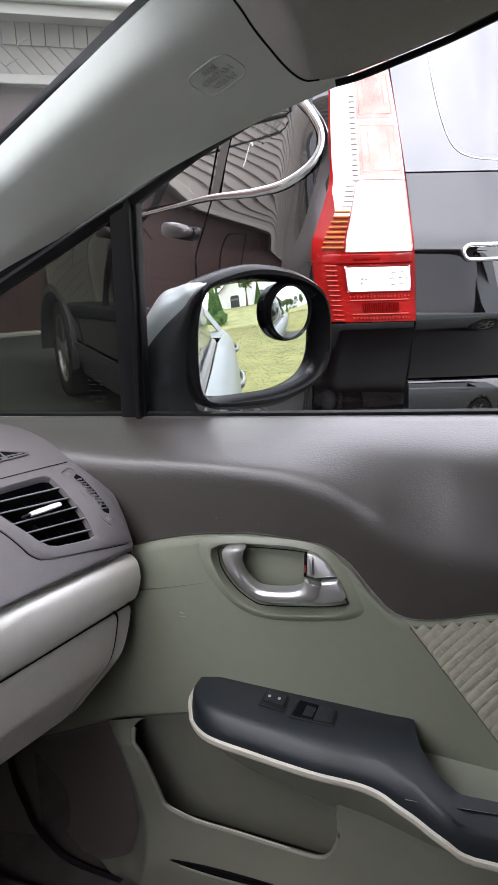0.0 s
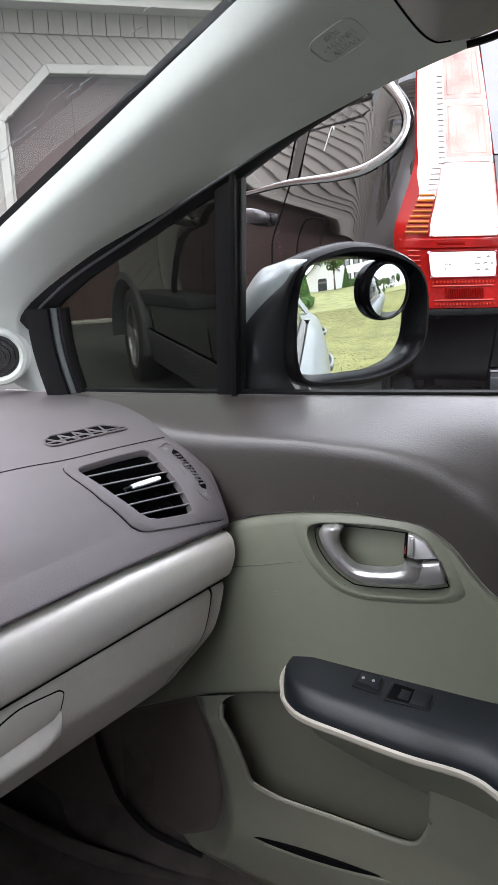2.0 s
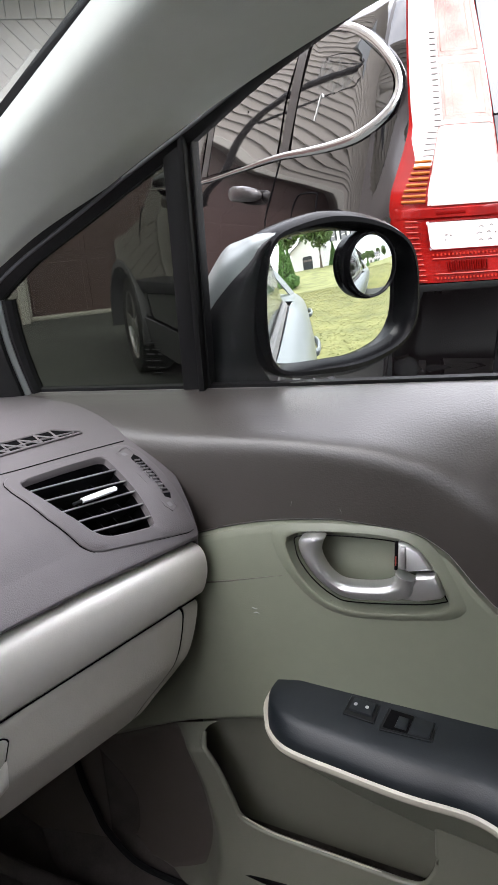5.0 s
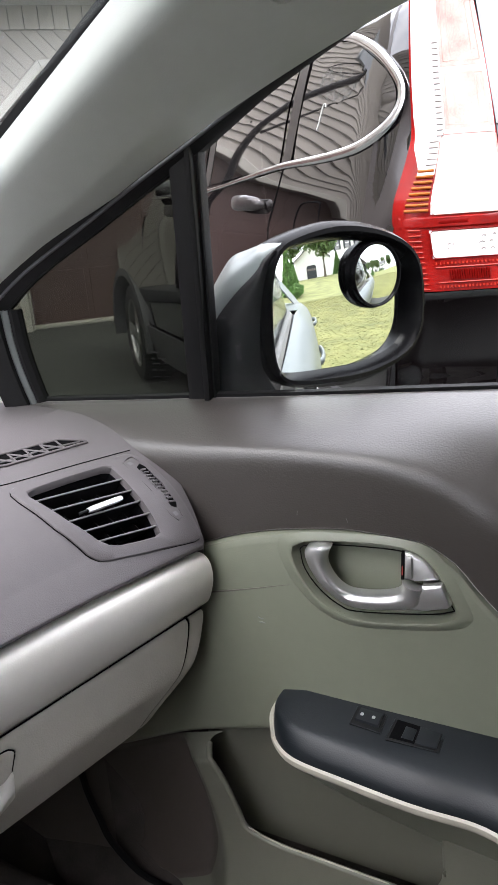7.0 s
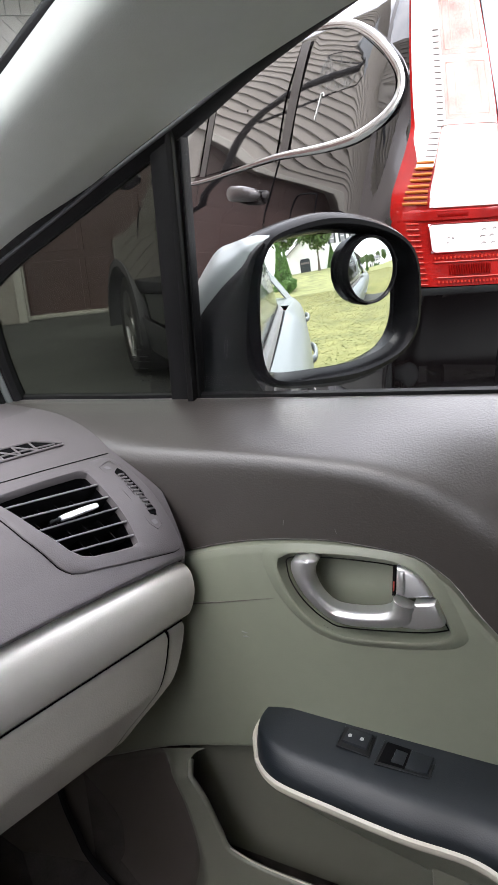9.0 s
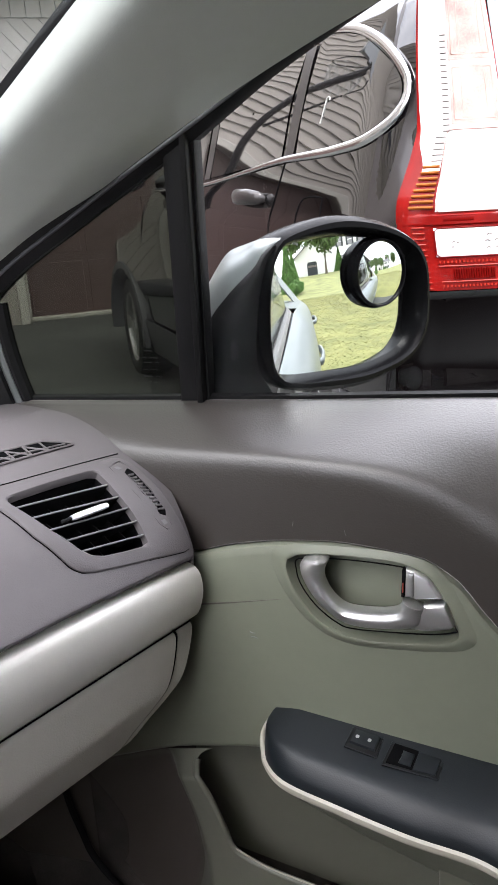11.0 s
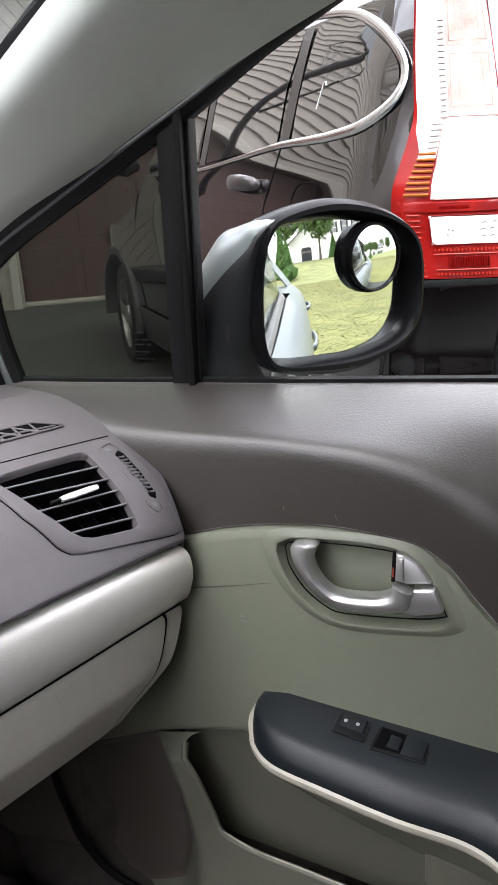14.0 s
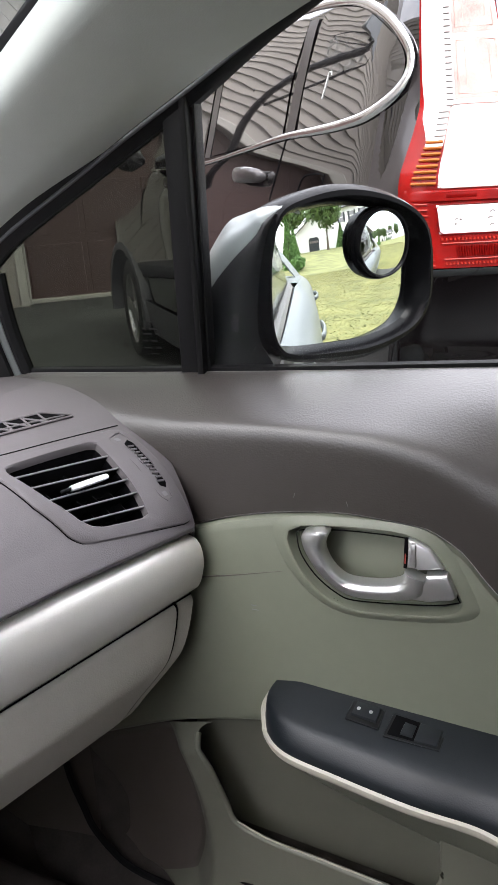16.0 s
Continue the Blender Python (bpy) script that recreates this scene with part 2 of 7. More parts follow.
def smooth_at(xs, ys):
    """A smooth function through (xs, ys)."""
    xs, ys = np.array(xs, float), np.array(ys, float)
    d = np.diff(ys) / np.diff(xs)
    m = np.r_[d[0], [0 if a * b <= 0 else 2 * a * b / (a + b) for a, b in zip(d, d[1:])], d[-1]]

    def f(x):
        if x <= xs[0]:
            return float(ys[0] + m[0] * (x - xs[0]))
        if x >= xs[-1]:
            return float(ys[-1] + m[-1] * (x - xs[-1]))
        i = int(np.searchsorted(xs, x, side="right") - 1)
        h = xs[i + 1] - xs[i]
        t = (x - xs[i]) / h
        return float(ys[i] * (1 + 2 * t) * (1 - t) ** 2 + h * m[i] * t * (1 - t) ** 2 + ys[i + 1] * t * t * (3 - 2 * t) + h * m[i + 1] * t * t * (t - 1))

    return f


def sheet(rows, closed=False, thick=0.0, bm=None):
    """A skin over rows of points; thick: a second skin that far behind, joined at the rims."""
    bm = bm or bmesh.new()
    g = [[bm.verts.new(p) for p in r] for r in rows]
    for a, b in zip(g, g[1:]):
        k = len(a)
        for i in range(k if closed else k - 1):
            j = (i + 1) % k
            bm.faces.new((a[i], a[j], b[j], b[i]))
    if thick:
        bmesh.ops.recalc_face_normals(bm, faces=bm.faces)
        bmesh.ops.solidify(bm, geom=bm.faces[:], thickness=thick)
    return bm


def slab(outline, normal, depth, bevel=0.0, seg=2, bm=None):
    """A plate of an outline, from it back along normal by depth, with rounded front edge."""
    bm = bm or bmesh.new()
    n = Vector(normal).normalized() * depth
    front = [bm.verts.new(Vector(p)) for p in outline]
    back = [bm.verts.new(Vector(p) + n) for p in outline]
    f = bm.faces.new(front)
    bm.faces.new(back[::-1])
    k = len(front)
    for i in range(k):
        bm.faces.new((front[i], back[i], back[(i + 1) % k], front[(i + 1) % k]))
    if bevel:
        bmesh.ops.bevel(bm, geom=f.edges[:], offset=bevel, segments=seg, affect="EDGES", profile=0.5)
    return bm


def box(x0, x1, y0, y1, z0, z1, bevel=0.0, bm=None, m=None):
    bm = bm or bmesh.new()
    r = bmesh.ops.create_cube(bm, size=1)
    mm = Matrix.Translation(((x0 + x1) / 2, (y0 + y1) / 2, (z0 + z1) / 2)) @ Matrix.Diagonal((x1 - x0, y1 - y0, z1 - z0, 1))
    bmesh.ops.transform(bm, matrix=(m or Matrix()) @ mm, verts=r["verts"])
    if bevel:
        es = list({e for v in r["verts"] for e in v.link_edges})
        bmesh.ops.bevel(bm, geom=es, offset=bevel, segments=2, affect="EDGES", profile=0.5)
    return bm


def tube(pts, radius, n=10, flat=1.0, bm=None, up=(0, 0, 1)):
    """A round or flattened bar along pts; radius a number or one for each point."""
    bm = bm or bmesh.new()
    pts = [Vector(p) for p in pts]
    rows = []
    for i, p in enumerate(pts):
        t = (pts[min(i + 1, len(pts) - 1)] - pts[max(i - 1, 0)]).normalized()
        s = t.cross(Vector(up))
        s = s.normalized() if s.length > 1e-4 else Vector((1, 0, 0))
        w = s.cross(t).normalized()
        r = radius if np.isscalar(radius) else radius[i]
        rows.append([p + s * (r * flat * math.cos(a)) + w * (r * math.sin(a)) for a in np.linspace(0, 2 * math.pi, n, endpoint=False)])
    sheet(rows, closed=True, bm=bm)
    bm.verts.ensure_lookup_table()
    k = len(bm.verts) - n * len(rows)
    bm.faces.new([bm.verts[k + i] for i in range(n)])
    bm.faces.new([bm.verts[len(bm.verts) - 1 - i] for i in range(n)])
    return bm


def lathe(profile, n=32, m=None, bm=None):
    """A turned body: profile of (radius, height) about local z."""
    bm = bm or bmesh.new()
    rows = [[(m or Matrix()) @ Vector((r * math.cos(a), r * math.sin(a), h)) for a in np.linspace(0, 2 * math.pi, n, endpoint=False)] for r, h in profile]
    return sheet(rows, closed=True, bm=bm)


def rounded(w, h, r, n=5):
    """A rounded rectangle about the origin, as 2D points."""
    out = []
    for cx, cy, a0 in ((w / 2 - r, h / 2 - r, 0), (-w / 2 + r, h / 2 - r, 90), (-w / 2 + r, -h / 2 + r, 180), (w / 2 - r, -h / 2 + r, 270)):
        for k in range(n):
            a = radians(a0 + 90 * k / (n - 1))
            out.append((cx + r * math.cos(a), cy + r * math.sin(a)))
    return out


def frame_of(origin, right, up):
    """A matrix whose x is right, y is up and z the outward normal."""
    r = Vector(right).normalized()
    n = r.cross(Vector(up)).normalized()
    u = n.cross(r)
    return Matrix.Translation(origin) @ Matrix((r, u, n)).transposed().to_4x4()


def writing(body, size, m, material, parent, name="lettering", depth=0.0004, label=""):
    c = bpy.data.curves.new(name, "FONT")
    c.body, c.size, c.align_x, c.align_y, c.extrude = body, size, "CENTER", "CENTER", depth
    ob = new(name, c)
    c.materials.append(M[material])
    ob.parent = parent
    ob.matrix_world = m
    return tagged(ob, label) if label else ob


# ---- the car door ----
GROUND = -0.10
sill_z = smooth_at((-0.90, -0.76, -0.475, -0.168, 0.05, 0.6), (0.902, 0.908, 0.920, 0.940, 0.955, 0.985))
bound_z = smooth_at((-0.90, -0.60, -0.456, -0.40, -0.335, -0.25, -0.178, -0.135, -0.10, -0.066, -0.045, 0.06, 0.6), (0.66, 0.70, 0.750, 0.769, 0.784, 0.794, 0.792, 0.774, 0.739, 0.710, 0.706, 0.735, 0.82))
BASE_Z = (-0.1, 0.10, 0.20, 0.40, 0.46, 0.55, 0.72, 0.77, 0.85, 0.875)
BASE_Y = (0.95, 0.948, 0.948, 0.948, 0.948, 0.948, 0.949, 0.954, 0.965, 0.975)
base_y = smooth_at(BASE_Z, BASE_Y)


def door_y(x, z):
    """The inner face of the door trim."""
    return base_y(z) - 0.1 * (x + 0.32)


def glass_y(x, z):
    draw_in = 0.28 * min(0.36, max(0.0, x - 0.34)) + 0.11 * max(0.0, x - 0.70)
    return 1.085 - 0.19 * (z - 0.925) + 0.06 * min(0.0, x + 0.48) - draw_in


HANDLE_RING = ((-0.336, 0.770), (-0.316, 0.780), (-0.266, 0.787), (-0.201, 0.791), (-0.166, 0.784), (-0.145, 0.764), (-0.124, 0.727), (-0.122, 0.711), (-0.142, 0.698), (-0.197, 0.686), (-0.252, 0.680), (-0.290, 0.692), (-0.320, 0.722), (-0.337, 0.755), (-0.336, 0.770))


crease_z = smooth_at((-0.74, -0.60, -0.53, -0.41, -0.32, -0.236, -0.159, -0.110, -0.06, 0.0, 0.10, 0.3), (0.868, 0.873, 0.876, 0.884, 0.888, 0.887, 0.874, 0.852, 0.826, 0.806, 0.80, 0.81))


def door_trim():
    d = thing("door_1", "closed car door with grey-brown upper trim and khaki lower trim", "car door", kind="structure")
    xs = np.linspace(-0.92, 0.62, 120)
    # upper trim: a rolled sill, a ledge that falls to a crease, and an upright flank under it
    rows = []
    for x in xs:
        zt, zb = sill_z(x), bound_z(x)
        yg = glass_y(x, zt)
        yb = door_y(x, zb) + 0.002
        zc = min(crease_z(x), zt - 0.028)
        yc = yb + 0.02 * (zc - zb)
        roll = [(yg + 0.020, zt - 0.014), (yg + 0.013, zt - 0.003), (yg - 0.010, zt - 0.0005), (yg - 0.022, zt - 0.0026), (yg - 0.034, zt - 0.0058), (yg - 0.046, zt - 0.0100), (yg - 0.054, zt - 0.0138)]
        p = [Vector((0, a, b)) for a, b in roll]
        top = p[-1]
        path = p + [Vector((0, top.y + (yc - top.y) * t ** float(np.interp(x, (-0.22, 0.0), (1.0, 0.5))), top.z + (zc - top.z) * t ** float(np.interp(x, (-0.25, -0.05), (1.15, 1.0))))) for t in np.linspace(0.1, 1, 10)] + [Vector((0, yb, zb + 0.004))]
        long = np.r_[0, np.cumsum([(b - a).length for a, b in zip(path, path[1:])])]
        at = np.linspace(0, long[-1], 110)
        pts = [Vector((x, float(np.interp(a, long, [q.y for q in path])), float(np.interp(a, long, [q.z for q in path])))) for a in at]
        # the crease is tight in front and opens into a broad round further back
        soft = int(np.interp(x, (-0.70, -0.50, -0.28, -0.16, -0.04, 0.10), (70, 44, 38, 50, 90, 110)))
        for _ in range(soft):
            pts = pts[:18] + [(pts[i - 1] + 2 * pts[i] + pts[i + 1]) / 4 for i in range(18, len(pts) - 1)] + pts[-1:]
        rows.append(pts + [Vector((x, door_y(x, zb) + 0.006, zb + 0.0005))])
    part("upper_trim", sheet(rows), "door_dark", d, "dark taupe grained upper trim with a rounded sill")
    # khaki main panel, under the swept line
    rows = []
    for x in np.r_[np.linspace(-0.92, -0.36, 40), np.linspace(-0.355, -0.10, 130), np.linspace(-0.095, 0.62, 40)]:
        zb = bound_z(x)
        col = [(x, door_y(x, zb) + 0.006, zb), (x, door_y(x, zb) - 0.001, zb - 0.003), (x, door_y(x, zb - 0.010) - 0.003, zb - 0.010)]
        col += [(x, door_y(x, z) - 0.003, z) for z in np.r_[np.linspace(zb - 0.013, zb - 0.13, 60), np.linspace(zb - 0.14, fold_z(x) + 0.004, 24)]]
        col += [(x, door_y(x, fold_z(x)) - 0.0015, fold_z(x)), (x, door_y(x, fold_z(x)) + 0.004, fold_z(x) - 0.005)]
        rows.append(col)
    bm = sheet(rows)
    # the panel is open where the handle sits
    hole = [Vector((-0.225 + (x + 0.225) * 0.955, 0.742 + (z - 0.742) * 0.955)) for x, z in HANDLE_RING]

    def inside(p):
        hit = False
        for a, b in zip(hole, hole[1:] + hole[:1]):
            if (a.y > p.z) != (b.y > p.z) and p.x < a.x + (p.z - a.y) * (b.x - a.x) / (b.y - a.y):
                hit = not hit
        return hit

    bmesh.ops.delete(bm, geom=[f for f in bm.faces if inside(f.calc_center_median())], context="FACES")
    part("main_panel", bm, "door_light", d)
    # crease in the main panel, its shade drawn as a thin darker bar
    c = [(x, door_y(x, z) - 0.0035, z) for x, z in ((-0.47, 0.676), (-0.44, 0.684), (-0.40, 0.695), (-0.336, 0.714))]
    part("crease_shade", tube(spline(c, 12), [0.0014 - 0.00011 * i for i in range(12)], 6), "door_low", d)

    # fabric insert
    rows = []
    for x in np.linspace(-0.046, 0.60, 34):
        zt = bound_z(x) - 0.004
        zb = max(0.45, 0.700 - 1.22 * (x + 0.046))
        rows.append([(x, door_y(x, z) - 0.004 - 0.004 * math.sin(math.pi * min(1, max(0, (zt - z) / max(0.02, zt - zb)))), z) for z in np.linspace(zt, min(zb, zt - 0.001), 14)])
    fab = part("fabric_insert", sheet(rows), "fabric", d, "pale woven fabric insert with slanting ribs")
    # slanting ribs of the weave, with beads of paler thread along them
    ribs, beads = bmesh.new(), bmesh.new()
    for k in range(38):
        rows = []
        for i, s in enumerate(np.linspace(0, 1, 40)):
            x = -0.040 + 0.0182 * k - 0.21 * s + 0.045 * s * s
            z = bound_z(max(-0.046, x)) - 0.0025 - 0.20 * s
            if -0.056 < x < 0.58 and z > 0.700 - 1.22 * (x + 0.058):
                y = door_y(x, z) - 0.0068
                row = [(x + a * 0.0068, y - b, z - a * 0.0046) for a, b in ((-1, 0), (-0.8, 0.0012), (0, 0.0020), (0.8, 0.0012), (1, 0))]
                rows.append([(max(p, -0.045 + (0.704 - r) / 1.22), o, r) for p, o, r in row])
                if i % 3 == 1 and x > -0.03 + (0.704 - z) / 1.22:
                    tube([(x - 0.002, y - 0.0016, z + 0.0014), (x + 0.002, y - 0.0016, z - 0.0014)], 0.0007, 5, bm=beads)
        if len(rows) > 1:
            sheet(rows, bm=ribs)
    part("weave_ribs", ribs, "fabric_rib", fab, "pale ribs of the weave")
    part("weave_beads", beads, "fabric_bead", fab)
    return d


fold_z = smooth_at((-0.90, -0.70, -0.613, -0.577, -0.51, -0.448, -0.364, -0.30, 0.62), (0.33, 0.345, 0.383, 0.402, 0.434, 0.456, 0.480, 0.485, 0.485))
POCKET = ((-0.30, 0.530), (-0.37, 0.500), (-0.425, 0.466), (-0.452, 0.452), (-0.468, 0.443), (-0.4745, 0.434), (-0.470, 0.424), (-0.449, 0.391), (-0.428, 0.341), (-0.415, 0.313), (-0.365, 0.301), (-0.294, 0.300), (-0.205, 0.299), (-0.164, 0.300), (-0.146, 0.309), (-0.135, 0.329), (-0.129, 0.355), (-0.131, 0.420), (-0.133, 0.530))


def ease(t):
    t = min(1.0, max(0.0, t))
    return t * t * (3 - 2 * t)


def map_pocket(d):
    loop = [(p.x, p.z) for p in spline([(x, 0, z) for x, z in POCKET], 70)]
    ax, az = np.array(loop), np.roll(np.array(loop), -1, axis=0)

    def depth_in(x, z):
        """How far a place lies inside the pocket's mouth; below zero outside."""
        p = np.array((x, z))
        e = az - ax
        t = np.clip(((p - ax) * e).sum(1) / (e * e).sum(1), 0, 1)
        near = float(np.sqrt((((ax + e * t[:, None]) - p) ** 2).sum(1)).min())
        cross = ((ax[:, 1] > z) != (az[:, 1] > z)) & (x < ax[:, 0] + (z - ax[:, 1]) * e[:, 0] / np.where(e[:, 1] == 0, 1e-9, e[:, 1]))
        return near if cross.sum() % 2 else -near

    edge = smooth_at((-0.1, 0.095, 0.105, 0.125, 0.158, 0.24, 0.273, 0.354, 0.411, 0.45, 0.49), (-0.60, -0.59, -0.575, -0.540, -0.503, -0.485, -0.489, -0.507, -0.527, -0.540, -0.546))
    foot = smooth_at((-0.760, -0.735, -0.721, -0.70, -0.685, -0.655, -0.619, -0.534, -0.483, -0.37, 0.62), (0.50, 0.33, 0.245, 0.190, 0.158, 0.126, 0.107, 0.102, 0.092, 0.079, 0.05))

    def skin(x, z):
        """The lower trim: tucked in under the fold, swelling out round the pocket's mouth."""
        y = door_y(x, 0.45) + 0.008 * ease((fold_z(x) - z) / 0.022)
        swell = ease((x - edge(z) + 0.014) / 0.056) * ease((fold_z(x) + 0.004 - z) / 0.035)
        swell *= 0.35 + 0.65 * ease((z - foot(x)) / 0.07)
        y -= swell * (0.046 + 0.014 * ease((0.30 - z) / 0.10))
        y += 0.012 * ease((edge(z) - x) / 0.16) * ease((0.40 - z) / 0.2)
        return y

    zs = np.linspace(0.50, 0.02, 150)

    def patch(left, right, n, name, material, label="", mouth=False):
        """A piece between two uprights, cut by the fold above and the door's edge below."""
        rows = []
        for z in zs:
            row = []
            for t in np.linspace(0, 1, n):
                x = left(z) + (right(z) - left(z)) * t
                h = max(min(z, fold_z(x) - 0.003), min(foot(x), fold_z(x) - 0.004))
                row.append((x, skin(x, h), h))
            rows.append(row)
        bm = sheet(rows)
        bmesh.ops.remove_doubles(bm, verts=bm.verts, dist=0.0002)
        if mouth:
            bmesh.ops.delete(bm, geom=[f for f in bm.faces if depth_in(f.calc_center_median().x, f.calc_center_median().z) > 0.001], context="FACES")
            # draw the cut's ragged edge onto the mouth's outline
            for v in {v for e in bm.edges if e.is_boundary for v in e.verts}:
                if abs(depth_in(v.co.x, v.co.z)) < 0.006:
                    p = np.array((v.co.x, v.co.z))
                    e = az - ax
                    q = ax + e * np.clip(((p - ax) * e).sum(1) / (e * e).sum(1), 0, 1)[:, None]
                    x, z = q[((q - p) ** 2).sum(1).argmin()]
                    v.co = (x, skin(x, min(z, fold_z(x) - 0.003)), min(z, fold_z(x) - 0.003))
        part(name, bm, material, d, label)

    # same trim as beside; the shade under the dash is toned into it
    patch(lambda z: -0.765, edge, 70, "kick_trim", "door_low", "front end of the lower trim, toned brown-grey for its shade")
    # pocket pieces take the darker khaki that holds the fall of light
    patch(edge, lambda z: -0.100, 120, "map_pocket", "pocket", "khaki map pocket with a rolled lip", True)
    patch(lambda z: -0.100, lambda z: 0.62, 24, "rear_lower_trim", "pocket")
    # rolled rim of the mouth, and the back of the pocket deep behind it
    mouth = [(x, z) for x, z in loop if z < fold_z(x) - 0.013 and not (x > -0.15 and z > 0.43)]
    part("pocket_rim", tube([(x, skin(x, min(z, fold_z(x) - 0.003)) + 0.0050, z) for x, z in mouth], 0.0050, 10), "pocket", d)
    part("pocket_back", sheet([[(x, door_y(x, 0.45) + float(np.interp(z, (0.26, 0.34, 0.47, 0.52, 0.54), (0.034, 0.034, 0.028, 0.012, -0.001))), z) for z in np.linspace(0.54, 0.24, 24)] for x in np.linspace(-0.50, -0.10, 30)]), "pocket", d, "inner wall of the map pocket")
    # bright edge along the pocket's lip
    lip = [(p.x, p.z) for p in spline([(x, 0, z) for x, z in POCKET[9:13]], 18)]
    part("pocket_edge", tube([(x, skin(x, z) + 0.0046, z + 0.0048) for x, z in lip], [0.0006] + [0.0013] * 16 + [0.0006], 6), "rim", d, "pale edge along the pocket lip")
    # edge of the door, turned back to the sill
    hem = [(x, foot(x)) for x in np.linspace(-0.757, 0.60, 60)]
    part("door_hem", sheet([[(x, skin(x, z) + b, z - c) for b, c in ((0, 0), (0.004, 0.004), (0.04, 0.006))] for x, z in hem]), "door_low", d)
    # long dark slot of the speaker grille, its shade drawn as a near-black bar
    c = spline([(a, 0, b) for a, b in ((-0.425, 0.222), (-0.361, 0.226), (-0.269, 0.231), (-0.174, 0.237))], 16)
    part("lower_slot", tube([(p.x, skin(p.x, p.z) + 0.0035, p.z) for p in c], [0.002 + 0.0062 * math.sin(math.pi * i / 15) for i in range(16)], 8), "dark_gap", d)
    part("slot_lip", tube([(p.x, skin(p.x, p.z) + 0.001, p.z - 0.0035 - 0.0066 * math.sin(math.pi * i / 15)) for i, p in list(enumerate(c))[2:]], [0.001] + [0.0034] * 12 + [0.001], 8), "door_light", d)


def armrest(d):
    # plan outline of the black pad: along the door, then round the pull, then back along the inner side
    outer = [(-0.357, 0.930), (-0.354, 0.948), (-0.343, 0.961), (-0.322, 0.967), (-0.233, 0.967), (-0.146, 0.960), (-0.063, 0.948), (-0.036, 0.926), (-0.022, 0.872), (0.016, 0.828), (0.08, 0.818), (0.30, 0.80), (0.60, 0.79)]
    inner = [(-0.352, 0.900), (-0.318, 0.868), (-0.244, 0.850), (-0.161, 0.834), (-0.086, 0.826), (-0.034, 0.802), (0.015, 0.778), (0.074, 0.771), (0.30, 0.755), (0.60, 0.745)]
    n = 70
    a = spline([(x, y, 0) for x, y in outer], n)
    b = spline([(-0.357, 0.926, 0)] + [(x, y, 0) for x, y in inner], n)
    # match by place along x
    rows = []
    for i in range(n):
        p, q = a[i], b[i]
        zt = 0.548 + 0.035 * max(0.0, p.x + 0.02) - 0.03 * np.interp(p.x, (-0.04, 0.03), (0, 1))
        up = float(np.interp(p.x, (-0.357, -0.352, -0.325), (0.0, 0.25, 1.0)))
        row = [Vector((p.x, p.y, zt - 0.02)), Vector((p.x, p.y, zt + 0.013 * up - 0.003)), p.lerp(q, 0.03) + Vector((0, 0, zt + 0.013 * up)), p.lerp(q, 0.2) + Vector((0, 0, zt + 0.0105 * up)), p.lerp(q, 0.45) + Vector((0, 0, zt + 0.006 * up)), p.lerp(q, 0.76) + Vector((0, 0, zt - 0.001)), p.lerp(q, 0.83) + Vector((0, 0, zt - 0.0035)), p.lerp(q, 0.88) + Vector((0, 0, zt - 0.008)), p.lerp(q, 0.96) + Vector((0, 0, zt - 0.018)), q + Vector((0, 0, zt - 0.030)), q + Vector((0, 0, zt - 0.036))]
        rows.append([tuple(v) for v in row])
    bm = sheet(rows)
    part("armrest_pad", bm, "pad", d, "black grained armrest pad")
    rows, body = [], []
    for i in range(n):
        q, p = b[i], a[i]
        zt = 0.548 + 0.035 * max(0.0, p.x + 0.02) - 0.03 * np.interp(p.x, (-0.04, 0.03), (0, 1)) - 0.033
        t = (b[min(i + 1, n - 1)] - b[max(i - 1, 0)]).normalized()
        o = Vector((t.y, -t.x, 0)) * (0.0045 if i else 0.004)
        rows.append([tuple(q + o * 0.2 + Vector((0, 0, zt + 0.001))), tuple(q + o + Vector((0, 0, zt - 0.001))), tuple(q + o * 1.1 + Vector((0, 0, zt - 0.006))), tuple(q + o * 0.6 + Vector((0, 0, zt - 0.011))), tuple(q - o + Vector((0, 0, zt - 0.012)))])
        zu = float(np.interp(q.x, (-0.36, -0.337, -0.296, -0.236, -0.133, 0.0, 0.6), (zt - 0.013, 0.490, 0.452, 0.428, 0.395, 0.36, 0.33)))
        zu = min(zu, zt - 0.0125)
        y1 = 0.902 - 0.03 * max(0, q.x + 0.13) + 0.2 * max(0.0, -0.31 - q.x)
        h = zt - 0.010 - zu
        body.append([tuple(q - o * 0.4 + Vector((0, 0, zt - 0.010))), (q.x, q.y * 0.75 + y1 * 0.25, zt - 0.010 - h * 0.2), (q.x, q.y * 0.35 + y1 * 0.65, zt - 0.010 - h * 0.6), (q.x, y1, zu), (q.x, y1 + 0.012, zu - 0.004), (q.x, y1 + 0.045, zu - 0.004)])
    part("armrest_rim", sheet(rows), "rim", d, "cream rim under the armrest pad")
    part("armrest_body", sheet(body), "door_light", d)
    # nose of the armrest, down the front end of pad and rim
    nose = [(-0.356, 0.955, 0.536), (-0.360, 0.935, 0.535), (-0.360, 0.915, 0.530), (-0.352, 0.897, 0.512)]
    part("armrest_nose", tube(spline(nose, 10), 0.0036, 8), "rim", d, "cream rim round the armrest's front end")
    # pull cup behind the grip
    bm = sheet([[(x, y, 0.528 + 0.035 * (x + 0.02) - 0.05 * max(0.0, min(1.0, 1 - abs(y - 0.87) / 0.07))) for y in np.linspace(0.95, 0.80, 12)] for x in np.linspace(-0.035, 0.60, 20)])
    part("pull_cup", bm, "door_light", d, "khaki pull recess behind the armrest grip")

